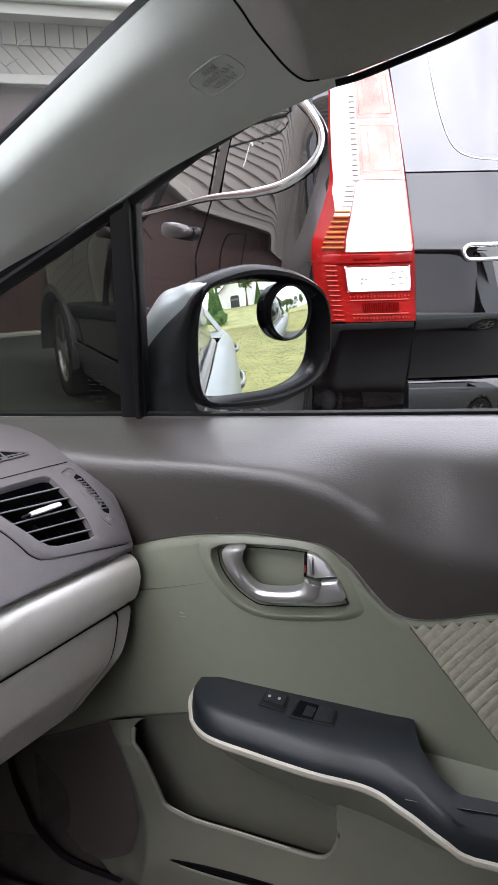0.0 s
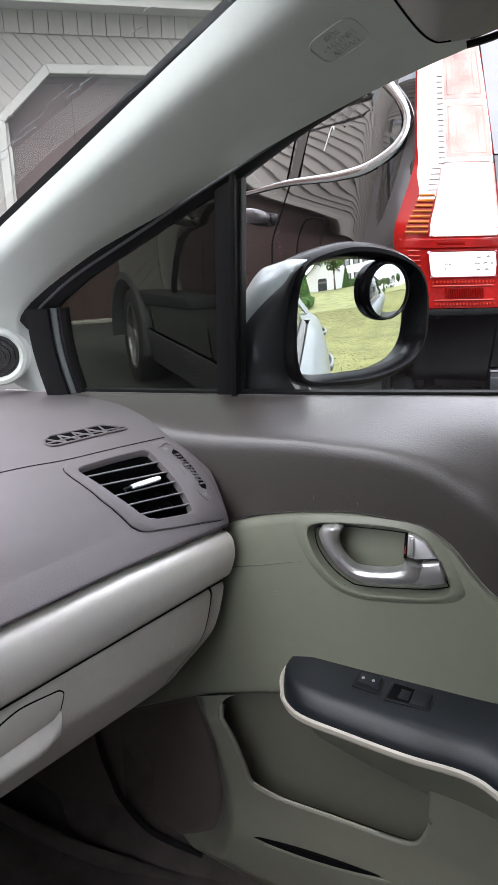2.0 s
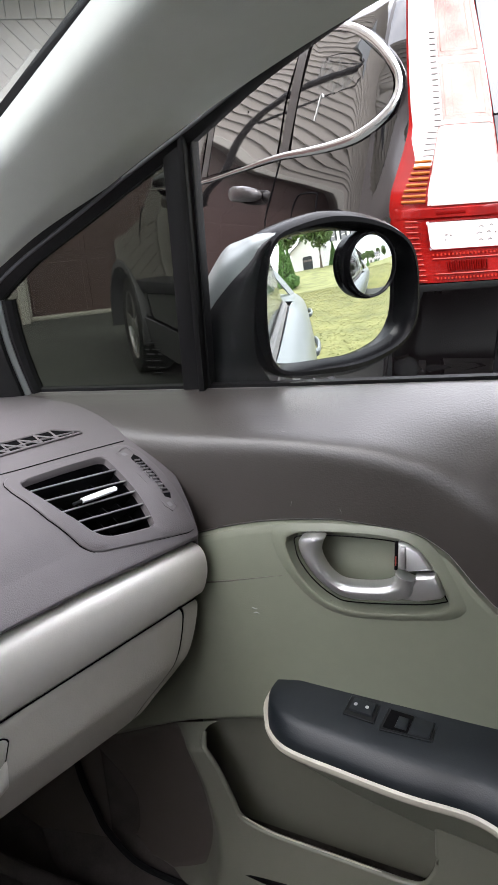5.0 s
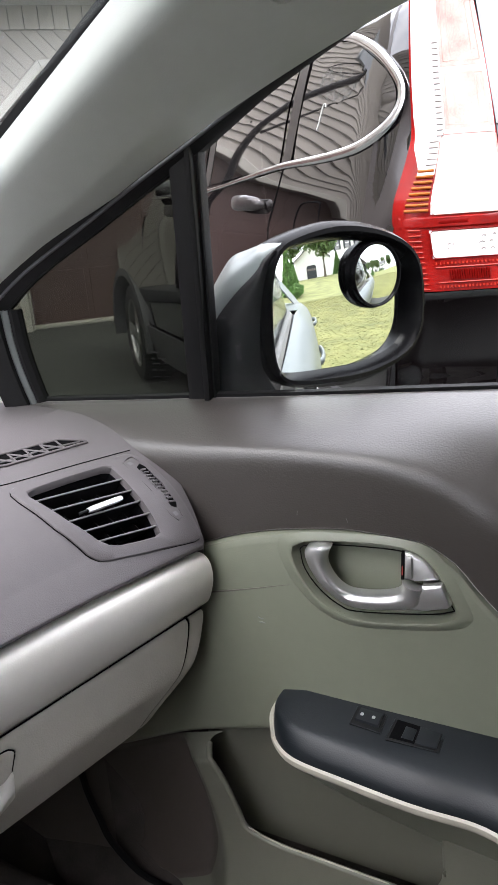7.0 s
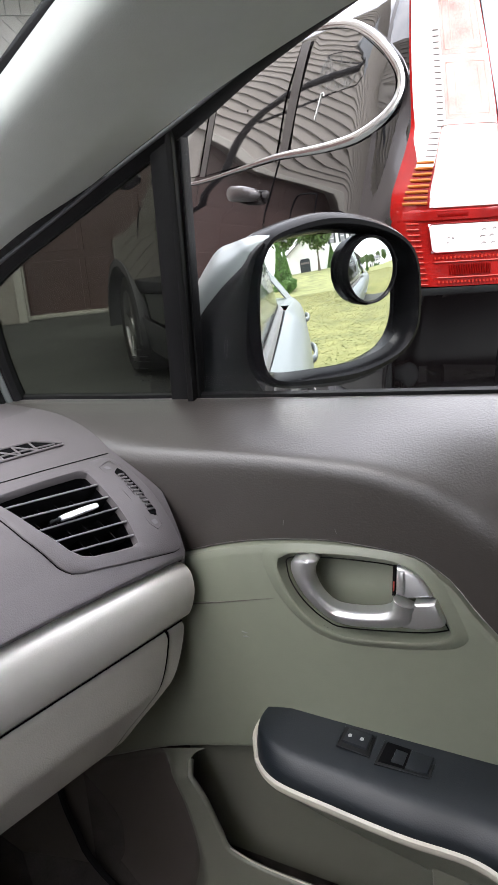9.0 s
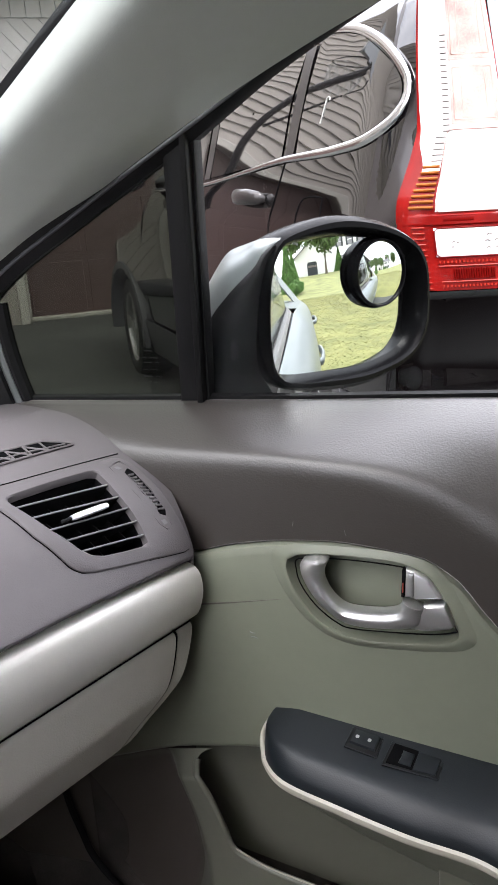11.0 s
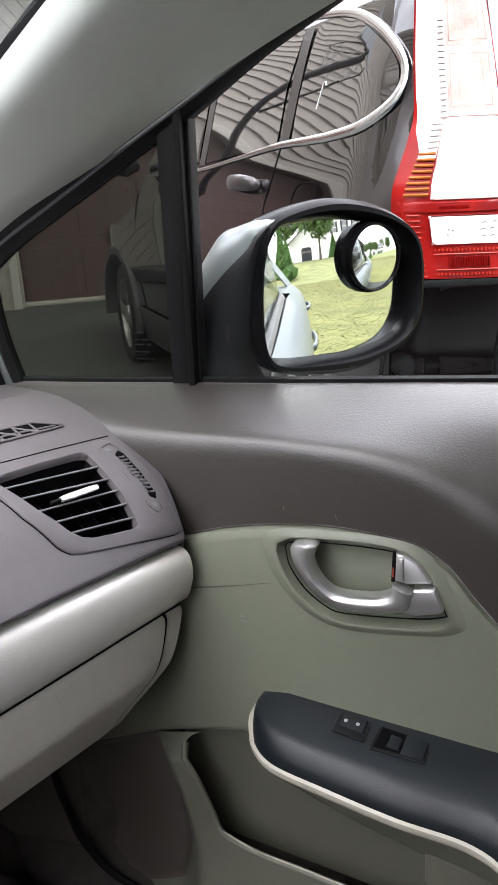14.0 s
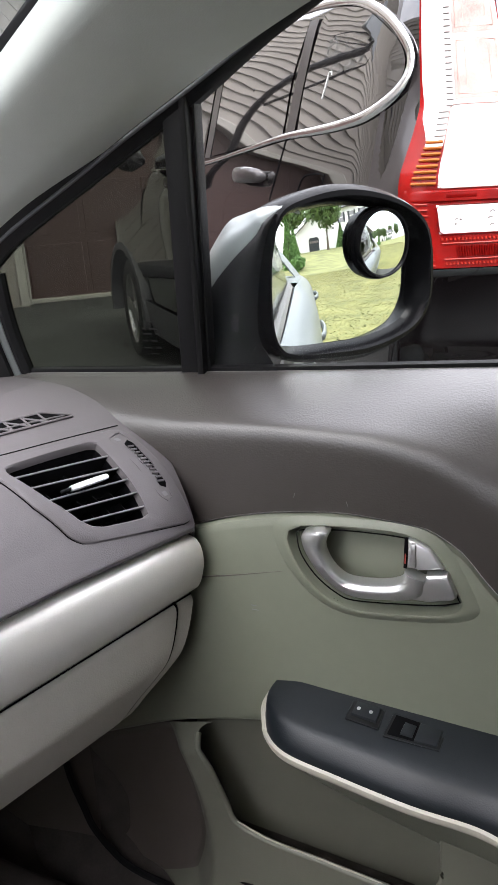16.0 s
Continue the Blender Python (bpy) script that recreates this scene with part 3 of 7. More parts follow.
    # lock switch and window switch, in their dark wells
    def on_pad(x, y, up=0.0):
        return Vector((x, y, 0.5540 + 0.085 * (y - 0.910) + up))

    def plate(name, pts, up, dep, mt, parent, bev=0.0, label=""):
        return part(name, slab([on_pad(x, y, up) for x, y in pts], (0, 0, -1), dep, bev), mt, parent, label)

    lock = plate("lock_switch", [(-0.2475, 0.935), (-0.2085, 0.929), (-0.2115, 0.896), (-0.2515, 0.903)], 0.0008, 0.006, "black", d, 0.0004, "door lock rocker with two white marks")
    plate("rocker", [(-0.243, 0.930), (-0.213, 0.9255), (-0.215, 0.9035), (-0.246, 0.909)], 0.0044, 0.006, "pad", lock, 0.002)
    for x, y in ((-0.2385, 0.9175), (-0.2235, 0.9155)):
        plate("marking", [(x + p, y + q) for p, q in rounded(0.0044, 0.0050, 0.0018)], 0.0048, 0.0006, "led", lock)
    win = plate("window_switch", [(-0.1975, 0.9265), (-0.1355, 0.9155), (-0.1395, 0.884), (-0.2035, 0.8885)], 0.0008, 0.006, "black", d, 0.0004, "power window switch in a framed well")
    plate("switch_well", [(-0.1945, 0.9225), (-0.166, 0.918), (-0.169, 0.889), (-0.1995, 0.8915)], 0.0016, 0.002, "dark_gap", win)
    plate("rocker", [(-0.183, 0.914), (-0.1685, 0.911), (-0.171, 0.892), (-0.186, 0.894)], 0.0038, 0.004, "pad", win, 0.003)
    plate("blank_plate", [(-0.165, 0.9165), (-0.1395, 0.912), (-0.143, 0.8875), (-0.1685, 0.889)], 0.0028, 0.002, "pad", win, 0.0006)
    for o, pts in ((lock, [(-0.2475, 0.935), (-0.2085, 0.929), (-0.2115, 0.896), (-0.2515, 0.903)]), (win, [(-0.1975, 0.9265), (-0.1355, 0.9155), (-0.1395, 0.884), (-0.2035, 0.8885)])):
        part("well_rim", tube([on_pad(x, y, 0.0007) for x, y in pts + pts[:1]], 0.0007, 6), "pad", o)


def inner_handle(d):
    def on(x, z, off=0.0):
        return Vector((x, door_y(x, z) - off, z))

    ring = spline([(x, 0, z) for x, z in HANDLE_RING], 57)[:-1]
    mid = Vector((-0.225, 0, 0.742))
    rows = []
    for s, off in ((1.13, 0.0026), (1.09, 0.0040), (1.04, 0.0060), (0.99, 0.0072), (0.965, 0.0075), (0.94, 0.0068), (0.925, 0.004), (0.915, -0.002)):
        rows.append([on(mid.x + (p.x - mid.x) * s, mid.z + (p.z - mid.z) * s, off) for p in ring])
    h = part("inner_handle", sheet(rows, closed=True), "door_light", d, "satin silver inner door handle in a khaki bezel")
    # the hollow behind the lever
    rows = []
    for s, off in ((0.93, 0.004), (0.90, -0.006), (0.86, -0.018), (0.74, -0.022), (0.4, -0.022), (0.0005, -0.022)):
        rows.append([on(mid.x + (p.x - mid.x) * s, mid.z + (p.z - mid.z) * s, 0.0035 if off > 0 else off + 0.003) for p in ring])
    part("cup", sheet(rows, closed=True), "door_light", h)
    # lever: a broad bar down the front and along the bottom, then its pivot plate
    outer = spline([(x, 0, z) for x, z in ((-0.297, 0.7795), (-0.308, 0.7745), (-0.3105, 0.764), (-0.303, 0.748), (-0.287, 0.7285), (-0.262, 0.7115), (-0.238, 0.7075), (-0.205, 0.7125), (-0.182, 0.718), (-0.168, 0.727), (-0.166, 0.745))], 40)
    inner = spline([(x, 0, z) for x, z in ((-0.287, 0.7815), (-0.277, 0.7785), (-0.281, 0.770), (-0.283, 0.758), (-0.276, 0.743), (-0.265, 0.732), (-0.252, 0.7265), (-0.23, 0.7275), (-0.205, 0.7325), (-0.1915, 0.740), (-0.189, 0.751))], 40)
    rows = [[on(p.lerp(q, s).x, p.lerp(q, s).z, off) for s, off in ((0.0, 0.004), (0.0, 0.014), (0.06, 0.0185), (0.2, 0.0215), (0.45, 0.0235), (0.7, 0.0235), (0.88, 0.021), (0.97, 0.017), (1.0, 0.012), (1.0, 0.002))] for p, q in zip(outer, inner)]
    bm = sheet(rows)
    bm.verts.ensure_lookup_table()
    bm.faces.new([bm.verts[k] for k in range(10)])
    bm.faces.new([bm.verts[len(bm.verts) - 1 - k] for k in range(10)])
    part("lever", bm, "satin", h, "satin silver lever")
    plate = [(-0.1655, 0.750), (-0.143, 0.755), (-0.132, 0.732), (-0.136, 0.728), (-0.161, 0.720), (-0.188, 0.7185), (-0.171, 0.728), (-0.1645, 0.738)]
    part("pivot_plate", slab([on(x, z, 0.018) for x, z in plate], (0, 1, 0), 0.014, 0.003, 3), "satin", h)
    tab = [(-0.187, 0.785), (-0.180, 0.785), (-0.164, 0.779), (-0.147, 0.758), (-0.174, 0.7535), (-0.187, 0.753)]
    part("lock_tab", slab([on(x, z, 0.013) for x, z in tab], (0, 1, 0), 0.014, 0.003, 3), "satin", h, "satin silver lock tab")
    part("tab_grip", slab([on(x, z, 0.017) for x, z in ((-0.183, 0.783), (-0.178, 0.783), (-0.177, 0.757), (-0.182, 0.757))], (0, 1, 0), 0.006, 0.0018, 2), "satin", h)
    # dark joint round lever and plate
    joint = [(-0.320, 0.765), (-0.314, 0.771), (-0.281, 0.777), (-0.242, 0.781), (-0.196, 0.783), (-0.176, 0.780), (-0.158, 0.768), (-0.1315, 0.724), (-0.133, 0.718), (-0.164, 0.708), (-0.244, 0.695), (-0.269, 0.699), (-0.295, 0.717), (-0.314, 0.742)]
    ring2 = spline([tuple(on(x, z, 0.0042)) for x, z in joint + joint[:1]], 60)
    part("joint", tube(ring2, 0.0008, 6), "dark_gap", h)
    part("tab_gap", slab([on(x, z, 0.010) for x, z in ((-0.1912, 0.783), (-0.1877, 0.783), (-0.1877, 0.751), (-0.1912, 0.751))], (0, 1, 0), 0.008), "dark_gap", h)
    part("lock_mark", slab([on(x, z, 0.0115) for x, z in ((-0.1902, 0.768), (-0.1888, 0.768), (-0.1888, 0.757), (-0.1902, 0.757))], (0, 1, 0), 0.002), "red_mark", h)


WINDOW_TOP = ((-0.823, 1.013), (-0.807, 1.042), (-0.779, 1.066), (-0.72, 1.106), (-0.616, 1.162), (-0.522, 1.213), (-0.436, 1.257), (-0.31, 1.321), (-0.199, 1.371), (-0.10, 1.402), (0.01, 1.432), (0.25, 1.468), (0.6, 1.48))
top_z = smooth_at(*zip(*WINDOW_TOP))


def door_windows(d):
    # quarter glass
    q = [(-0.790, 0.905), (-0.790, 1.035), (-0.738, 1.088), (-0.671, 1.128), (-0.57, 1.188), (-0.500, 1.224), (-0.487, 1.222), (-0.483, 1.200), (-0.514, 0.915)]
    m = part("quarter_glass", slab([(x, glass_y(x, z), z) for x, z in q], (0, 1, 0), 0.003), "quarter_glass", d, "dark tinted triangular quarter pane", smooth=False)
    m.visible_shadow = False
    # bars of the maker's marking, low in the pane
    for z, dashes in ((0.985, ((0.0, 0.010),)), (0.975, ((-0.008, 0.006), (0.006, 0.012))), (0.968, ((-0.004, 0.012), (0.010, 0.006))), (0.958, ((-0.009, 0.007), (0.004, 0.010))), (0.948, ((-0.007, 0.012), (0.009, 0.008))), (0.940, ((0.002, 0.012),))):
        for at, w in dashes:
            x = -0.556 + at
            part("glass_marking", slab([(x - w / 2, glass_y(x, z) - 0.0008, z), (x + w / 2, glass_y(x, z) - 0.0008, z), (x + w / 2, glass_y(x, z) - 0.0008, z + 0.0013), (x - w / 2, glass_y(x, z) - 0.0008, z + 0.0013)], (0, 1, 0), 0.0005), "etch", m)
    # main door pane
    xs = np.linspace(-0.490, 0.6, 40)
    bm = sheet([[(x, glass_y(x, z), z) for z in np.linspace(sill_z(x) - 0.03, top_z(x) + 0.01, 8)] for x in xs], thick=0.0035)
    g = part("door_pane", bm, "clear_glass", d, "clear side window glass")
    g.visible_shadow = False
    # upright bar between the panes
    def bar(x0, x1, x2, x3, off, dep, name, mt, z0=0.916, z1=1.238):
        o = [(x0, z0), (x1, z0), (x3, z1 + 0.015), (x2, z1)]
        return part(name, slab([(x, glass_y(x, z) - off, z) for x, z in o], (0, 1, 0), dep, 0.003), mt, d)
    bar(-0.516, -0.487, -0.483, -0.456, 0.012, 0.03, "division_bar", "black")
    bar(-0.4895, -0.480, -0.4581, -0.448, 0.019, 0.022, "bar_lip", "rubber", z1=1.243)
    bar(-0.479, -0.476, -0.446, -0.4425, 0.008, 0.02, "run_channel", "rubber")
    # black frame over the quarter pane and along the window's head
    c = [(x, glass_y(x, z), z) for x, z in WINDOW_TOP]
    rows = []
    for i, p in enumerate(spline(c, 60)):
        w = np.interp(p.x, (-0.82, -0.70, -0.45, -0.36, 0.6), (0.032, 0.025, 0.025, 0.012, 0.012))
        up = Vector((-0.45, -0.35, 0.8)).normalized()
        rows.append([p - up * (w * 0.55) + Vector((0, 0.006, 0)), p - up * (w * 0.55) + Vector((0, -0.010, 0)), p - up * (w * 0.2) + Vector((0, -0.016, 0)), p + up * (w * 0.25) + Vector((0, -0.020, 0)), p + up * (w * 0.7) + Vector((0, -0.020, 0)), p + up * w + Vector((0, 0.01, 0))])
    part("window_frame", sheet(rows, thick=0.003), "rubber", d, "black rubber-sealed window frame")
    bead = [r[2].lerp(r[3], 0.35) + Vector((0, -0.0015, 0)) for r in rows]
    part("seal_bead", tube(bead, 0.0026, 8), "bead", d, "satin grey bead along the window seal")
    front = [(-0.792, 1.052), (-0.796, 1.00), (-0.794, 0.95), (-0.786, 0.890)]

    def strip(name, x0, x1, mt, y0, y1, label=""):
        rows = []
        for p in spline([(x, glass_y(x, z), z) for x, z in front], 14):
            rows.append([(p.x + x0, p.y + y0 + 0.012, p.z), (p.x + x0, p.y + y0, p.z), (p.x + (x0 + x1) / 2, p.y + (y0 + y1) / 2 - 0.003, p.z), (p.x + x1, p.y + y1, p.z), (p.x + x1, p.y + y1 + 0.012, p.z)])
        part(name, sheet(rows, thick=0.002), mt, d, label)

    strip("front_seal", -0.018, 0.014, "rubber", -0.036, -0.024)
    strip("pillar_edge", 0.013, 0.024, "silver_paint", -0.016, -0.014, "strip of silver paint beside the quarter pane")
    strip("pane_seal", 0.023, 0.036, "rubber", -0.012, -0.006)
    # sill wiper
    rows = [[(x, glass_y(x, sill_z(x)) - 0.003, sill_z(x) - 0.012), (x, glass_y(x, sill_z(x)) - 0.006, sill_z(x) + 0.004), (x, glass_y(x, sill_z(x)) + 0.001, sill_z(x) + 0.006)] for x in np.linspace(-0.80, 0.6, 40)]
    part("sill_wiper", sheet(rows, thick=0.0025), "rubber", d)


def scuffs(d):
    for x, z, l, s in ((-0.380, 0.656, 0.008, -0.001), (-0.378, 0.649, 0.009, 0.001)):
        part("scuff", tube([(x - l / 2, door_y(x, z) - 0.0028, z), (x, door_y(x, z) - 0.0031, z + s), (x + l / 2, door_y(x, z) - 0.0028, z)], 0.0007, 6), "drip", d)
    for x, z, l, s in ((-0.325, 0.807, 0.0012, 0.006), (-0.259, 0.806, -0.002, 0.006)):
        y = door_y(x, bound_z(x)) + 0.0022
        part("scuff", tube([(x, y, z), (x + l, y, z + s)], 0.0003, 6), "drip", d)


car_door = door_trim()
scuffs(car_door)
map_pocket(car_door)
armrest(car_door)
inner_handle(car_door)
door_windows(car_door)


# ---- roof pillar, speaker, roof lining ----
def pillar_y(z):
    return 1.036 - 0.63 * (z - 0.967)


def pillar():
    d = thing("pillar_trim", "pale grey windscreen pillar trim with a raised airbag plate", "pillar trim")
    head = [(-1.02, 0.985), (-0.90, 1.095), (-0.793, 1.160), (-0.704, 1.207), (-0.589, 1.266), (-0.493, 1.316), (-0.412, 1.358), (-0.304, 1.413), (-0.20, 1.462)]
    foot = [(-0.852, 0.890), (-0.845, 0.985), (-0.815, 1.052), (-0.70, 1.132), (-0.595, 1.186), (-0.50, 1.234), (-0.40, 1.280), (-0.27, 1.332), (-0.15, 1.372)]
    n = 44
    a = spline([(x, pillar_y(z), z) for x, z in head], n)
    b = [Vector((p.x, 0.62 * glass_y(p.x, p.z) + 0.38 * pillar_y(p.z), p.z)) for p in spline([(x, 0, z) for x, z in foot], n)]
    eye = Vector((-0.05, 0.08, 1.19))
    lift = smooth_at((0, 0.10, 0.21, 0.32, 0.5, 0.75, 0.92, 1.0), (-0.055, -0.031, -0.009, 0.001, 0.004, 0.005, 0.004, -0.002))
    rows = []
    for p, q in zip(a, b):
        row = []
        for s in np.linspace(0, 1, 19):
            v = p.lerp(q, s)
            row.append(v + (eye - v).normalized() * lift(s))
        row.insert(0, row[0] + Vector((-0.002, 0.03, 0.002)))
        row.append(q + Vector((0.01, 0.035, -0.004)))
        rows.append(row)
    body = part("pillar_cover", sheet(rows), "pillar", d)
    # black band of the windscreen along the pillar
    back = [r[1] for r in rows]
    part("screen_band", sheet([[tuple(p + Vector((-0.001, 0.002, 0.001))), tuple(p + Vector((-0.008, 0.003, 0.008))), tuple(p + Vector((-0.010, 0.02, 0.012)))] for p in back], thick=0.002), "black", d, "black printed edge of the windscreen")
    # the grid place nearest the plate's bearing
    aim = (Vector((-0.257, 0.789, 1.351)) - eye).normalized()
    i, k = max(((i, k) for i in range(2, n - 2) for k in range(2, 18)), key=lambda t: (rows[t[0]][t[1]] - eye).normalized().dot(aim))
    # airbag plate
    along = (rows[i + 2][k] - rows[i - 2][k]).normalized()
    m = frame_of(rows[i][k], along, rows[i][k - 2] - rows[i][k + 2])
    m = m @ Matrix.Rotation(radians(6), 4, "Z") @ Matrix.Translation((0, 0, 0.0005))
    out = rounded(0.056, 0.044, 0.014, 6)
    loop = [m @ Vector((x, y, -0.0002)) for x, y in out]
    plate = part("airbag_plate", tube(loop + loop[:1], 0.0011, 8), "pillar", d, "moulded oval outline round raised airbag lettering")
    for k, w in enumerate(("SIDE", "CURTAIN", "AIRBAG")):
        writing(w, 0.0092, m @ Matrix.Translation((0, 0.0125 - 0.0125 * k, 0.0004)) @ Matrix.Diagonal((1, 1.3, 1, 1)), "pillar", plate, depth=0.0006)
    return d


def tweeter():
    o = Vector((-0.878, pillar_y(0.972) - 0.022, 0.974))
    nrm = Vector((0.55, -0.80, 0.10))
    right = Vector((0, 0, 1)).cross(nrm).normalized()
    m = frame_of(o, right, (0, 0, 1))
    d = thing("tweeter", "round dark pillar tweeter in a pale grey ring", "speaker", m=Matrix.Translation(o))
    inv = Matrix.Translation(o).inverted()
    part("ring", lathe([(0.054, -0.03), (0.050, 0.004), (0.046, 0.012), (0.040, 0.014), (0.036, 0.012), (0.034, 0.006)], 40, inv @ m), "pillar", d)
    part("grille", lathe([(0.035, 0.007), (0.030, 0.0085), (0.022, 0.010), (0.0001, 0.0115)], 40, inv @ m), "cone", d, "dark metal mesh grille")
    for r in (0.011, 0.019, 0.027):
        part("grille_rib", lathe([(r, 0.009), (r + 0.0012, 0.0118), (r + 0.0026, 0.009)], 32, inv @ m), "cone", d)
    part("badge", lathe([(0.004, 0.010), (0.004, 0.0125), (0.0001, 0.0128)], 16, inv @ m), "alloy", d)


def lining():
    d = thing("roof_lining", "grey woven roof lining with a rounded edge", "headliner")
    e = [(-0.232, 0.740, 1.43), (-0.214, 0.755, 1.407), (-0.204, 0.765, 1.391), (-0.192, 0.780, 1.375), (-0.179, 0.792, 1.360), (-0.167, 0.802, 1.351), (-0.155, 0.808, 1.350), (-0.123, 0.812, 1.356), (-0.082, 0.820, 1.370), (-0.036, 0.825, 1.386), (0.009, 0.830, 1.404), (0.055, 0.835, 1.422), (0.2, 0.85, 1.46), (0.7, 0.85, 1.48)]
    c = spline(e, 110)
    rows = []
    for p in c:
        away = Vector((0.02, -1.0, 0.16)).normalized()
        rows.append([tuple(p + Vector((0.002, 0.03, 0.004))), tuple(p + Vector((0, 0.004, 0))), tuple(p + away * 0.003), tuple(p + away * 0.014 + Vector((0.006, 0, 0.0))), tuple(p + away * 0.06 + Vector((0.01, 0, 0.012))), tuple(p + away * 0.25 + Vector((0.01, 0, 0.03)))])
    part("edge_roll", sheet(rows), "lining", d)
    part("edge_seal", tube([p + Vector((0.003, 0.012, -0.004)) for p in c if -0.145 < p.x < 0.25], 0.0035, 8), "rubber", d, "black door seal along the lining")
    # shadow along the seam, put in as a thin near-black bar
    part("seam", tube([p + Vector((-0.001, -0.001, 0)) for p in c if p.x < -0.15], 0.0012, 6), "dark_gap", d)
    bm = sheet([[(x, y, 1.475 - 0.03 * ((y - 0.2) / 0.7) ** 2 - 0.02 * max(0, -x)) for y in np.linspace(-0.50, 0.90, 14)] for x in np.linspace(-0.30, 1.9, 14)], thick=0.01)
    part("roof_panel", bm, "lining", d)
    return d


pillar()
tweeter()
lining()


# ---- dashboard ----
SWEEP = 0.35
dash_top = [(-0.4455, 0.756), (-0.4435, 0.760), (-0.446, 0.769), (-0.472, 0.806), (-0.506, 0.838), (-0.560, 0.868), (-0.640, 0.892), (-0.75, 0.905), (-0.90, 0.905), (-1.15, 0.90)]


def dash_x(x0, y):
    return x0 - SWEEP * (0.95 - y)


def on_dash(s, y, lift=0.0):
    """A place on the upper dash: s metres in from its lip, at y across the car."""
    p = DASH_CURVE
    i = int(np.clip(np.searchsorted(DASH_LEN, s), 1, len(p) - 1))
    t = (s - DASH_LEN[i - 1]) / (DASH_LEN[i] - DASH_LEN[i - 1])
    q, tan = p[i - 1].lerp(p[i], t), (p[i] - p[i - 1]).normalized()
    return Vector((dash_x(q.x, y) - lift * -tan.z, y, q.z + lift * -tan.x))


DASH_CURVE = spline([(x, 0, z) for x, z in dash_top], 220)
DASH_LEN = np.r_[0, np.cumsum([(b - a).length for a, b in zip(DASH_CURVE, DASH_CURVE[1:])])]


def lip_up(y):
    """How much the dash's lip rises towards the middle of the car."""
    return float(np.interp(y, (0.40, 0.55, 0.75, 0.94), (0.019, 0.018, 0.014, 0.0)))


VENT_INNER = ((0.047, 0.892), (0.045, 0.885), (0.050, 0.860), (0.056, 0.836), (0.062, 0.826), (0.074, 0.819), (0.110, 0.812), (0.150, 0.810), (0.166, 0.810), (0.173, 0.815), (0.174, 0.825), (0.171, 0.870), (0.165, 0.915), (0.160, 0.922), (0.152, 0.920), (0.110, 0.909), (0.070, 0.899), (0.053, 0.894))


def within(loop, a, b):
    """Whether the place (a, b) lies inside an outline."""
    hit = False
    for (a0, b0), (a1, b1) in zip(loop, loop[1:] + loop[:1]):
        if (b0 > b) != (b1 > b) and a < a0 + (b - b0) * (a1 - a0) / (b1 - b0):
            hit = not hit
    return hit


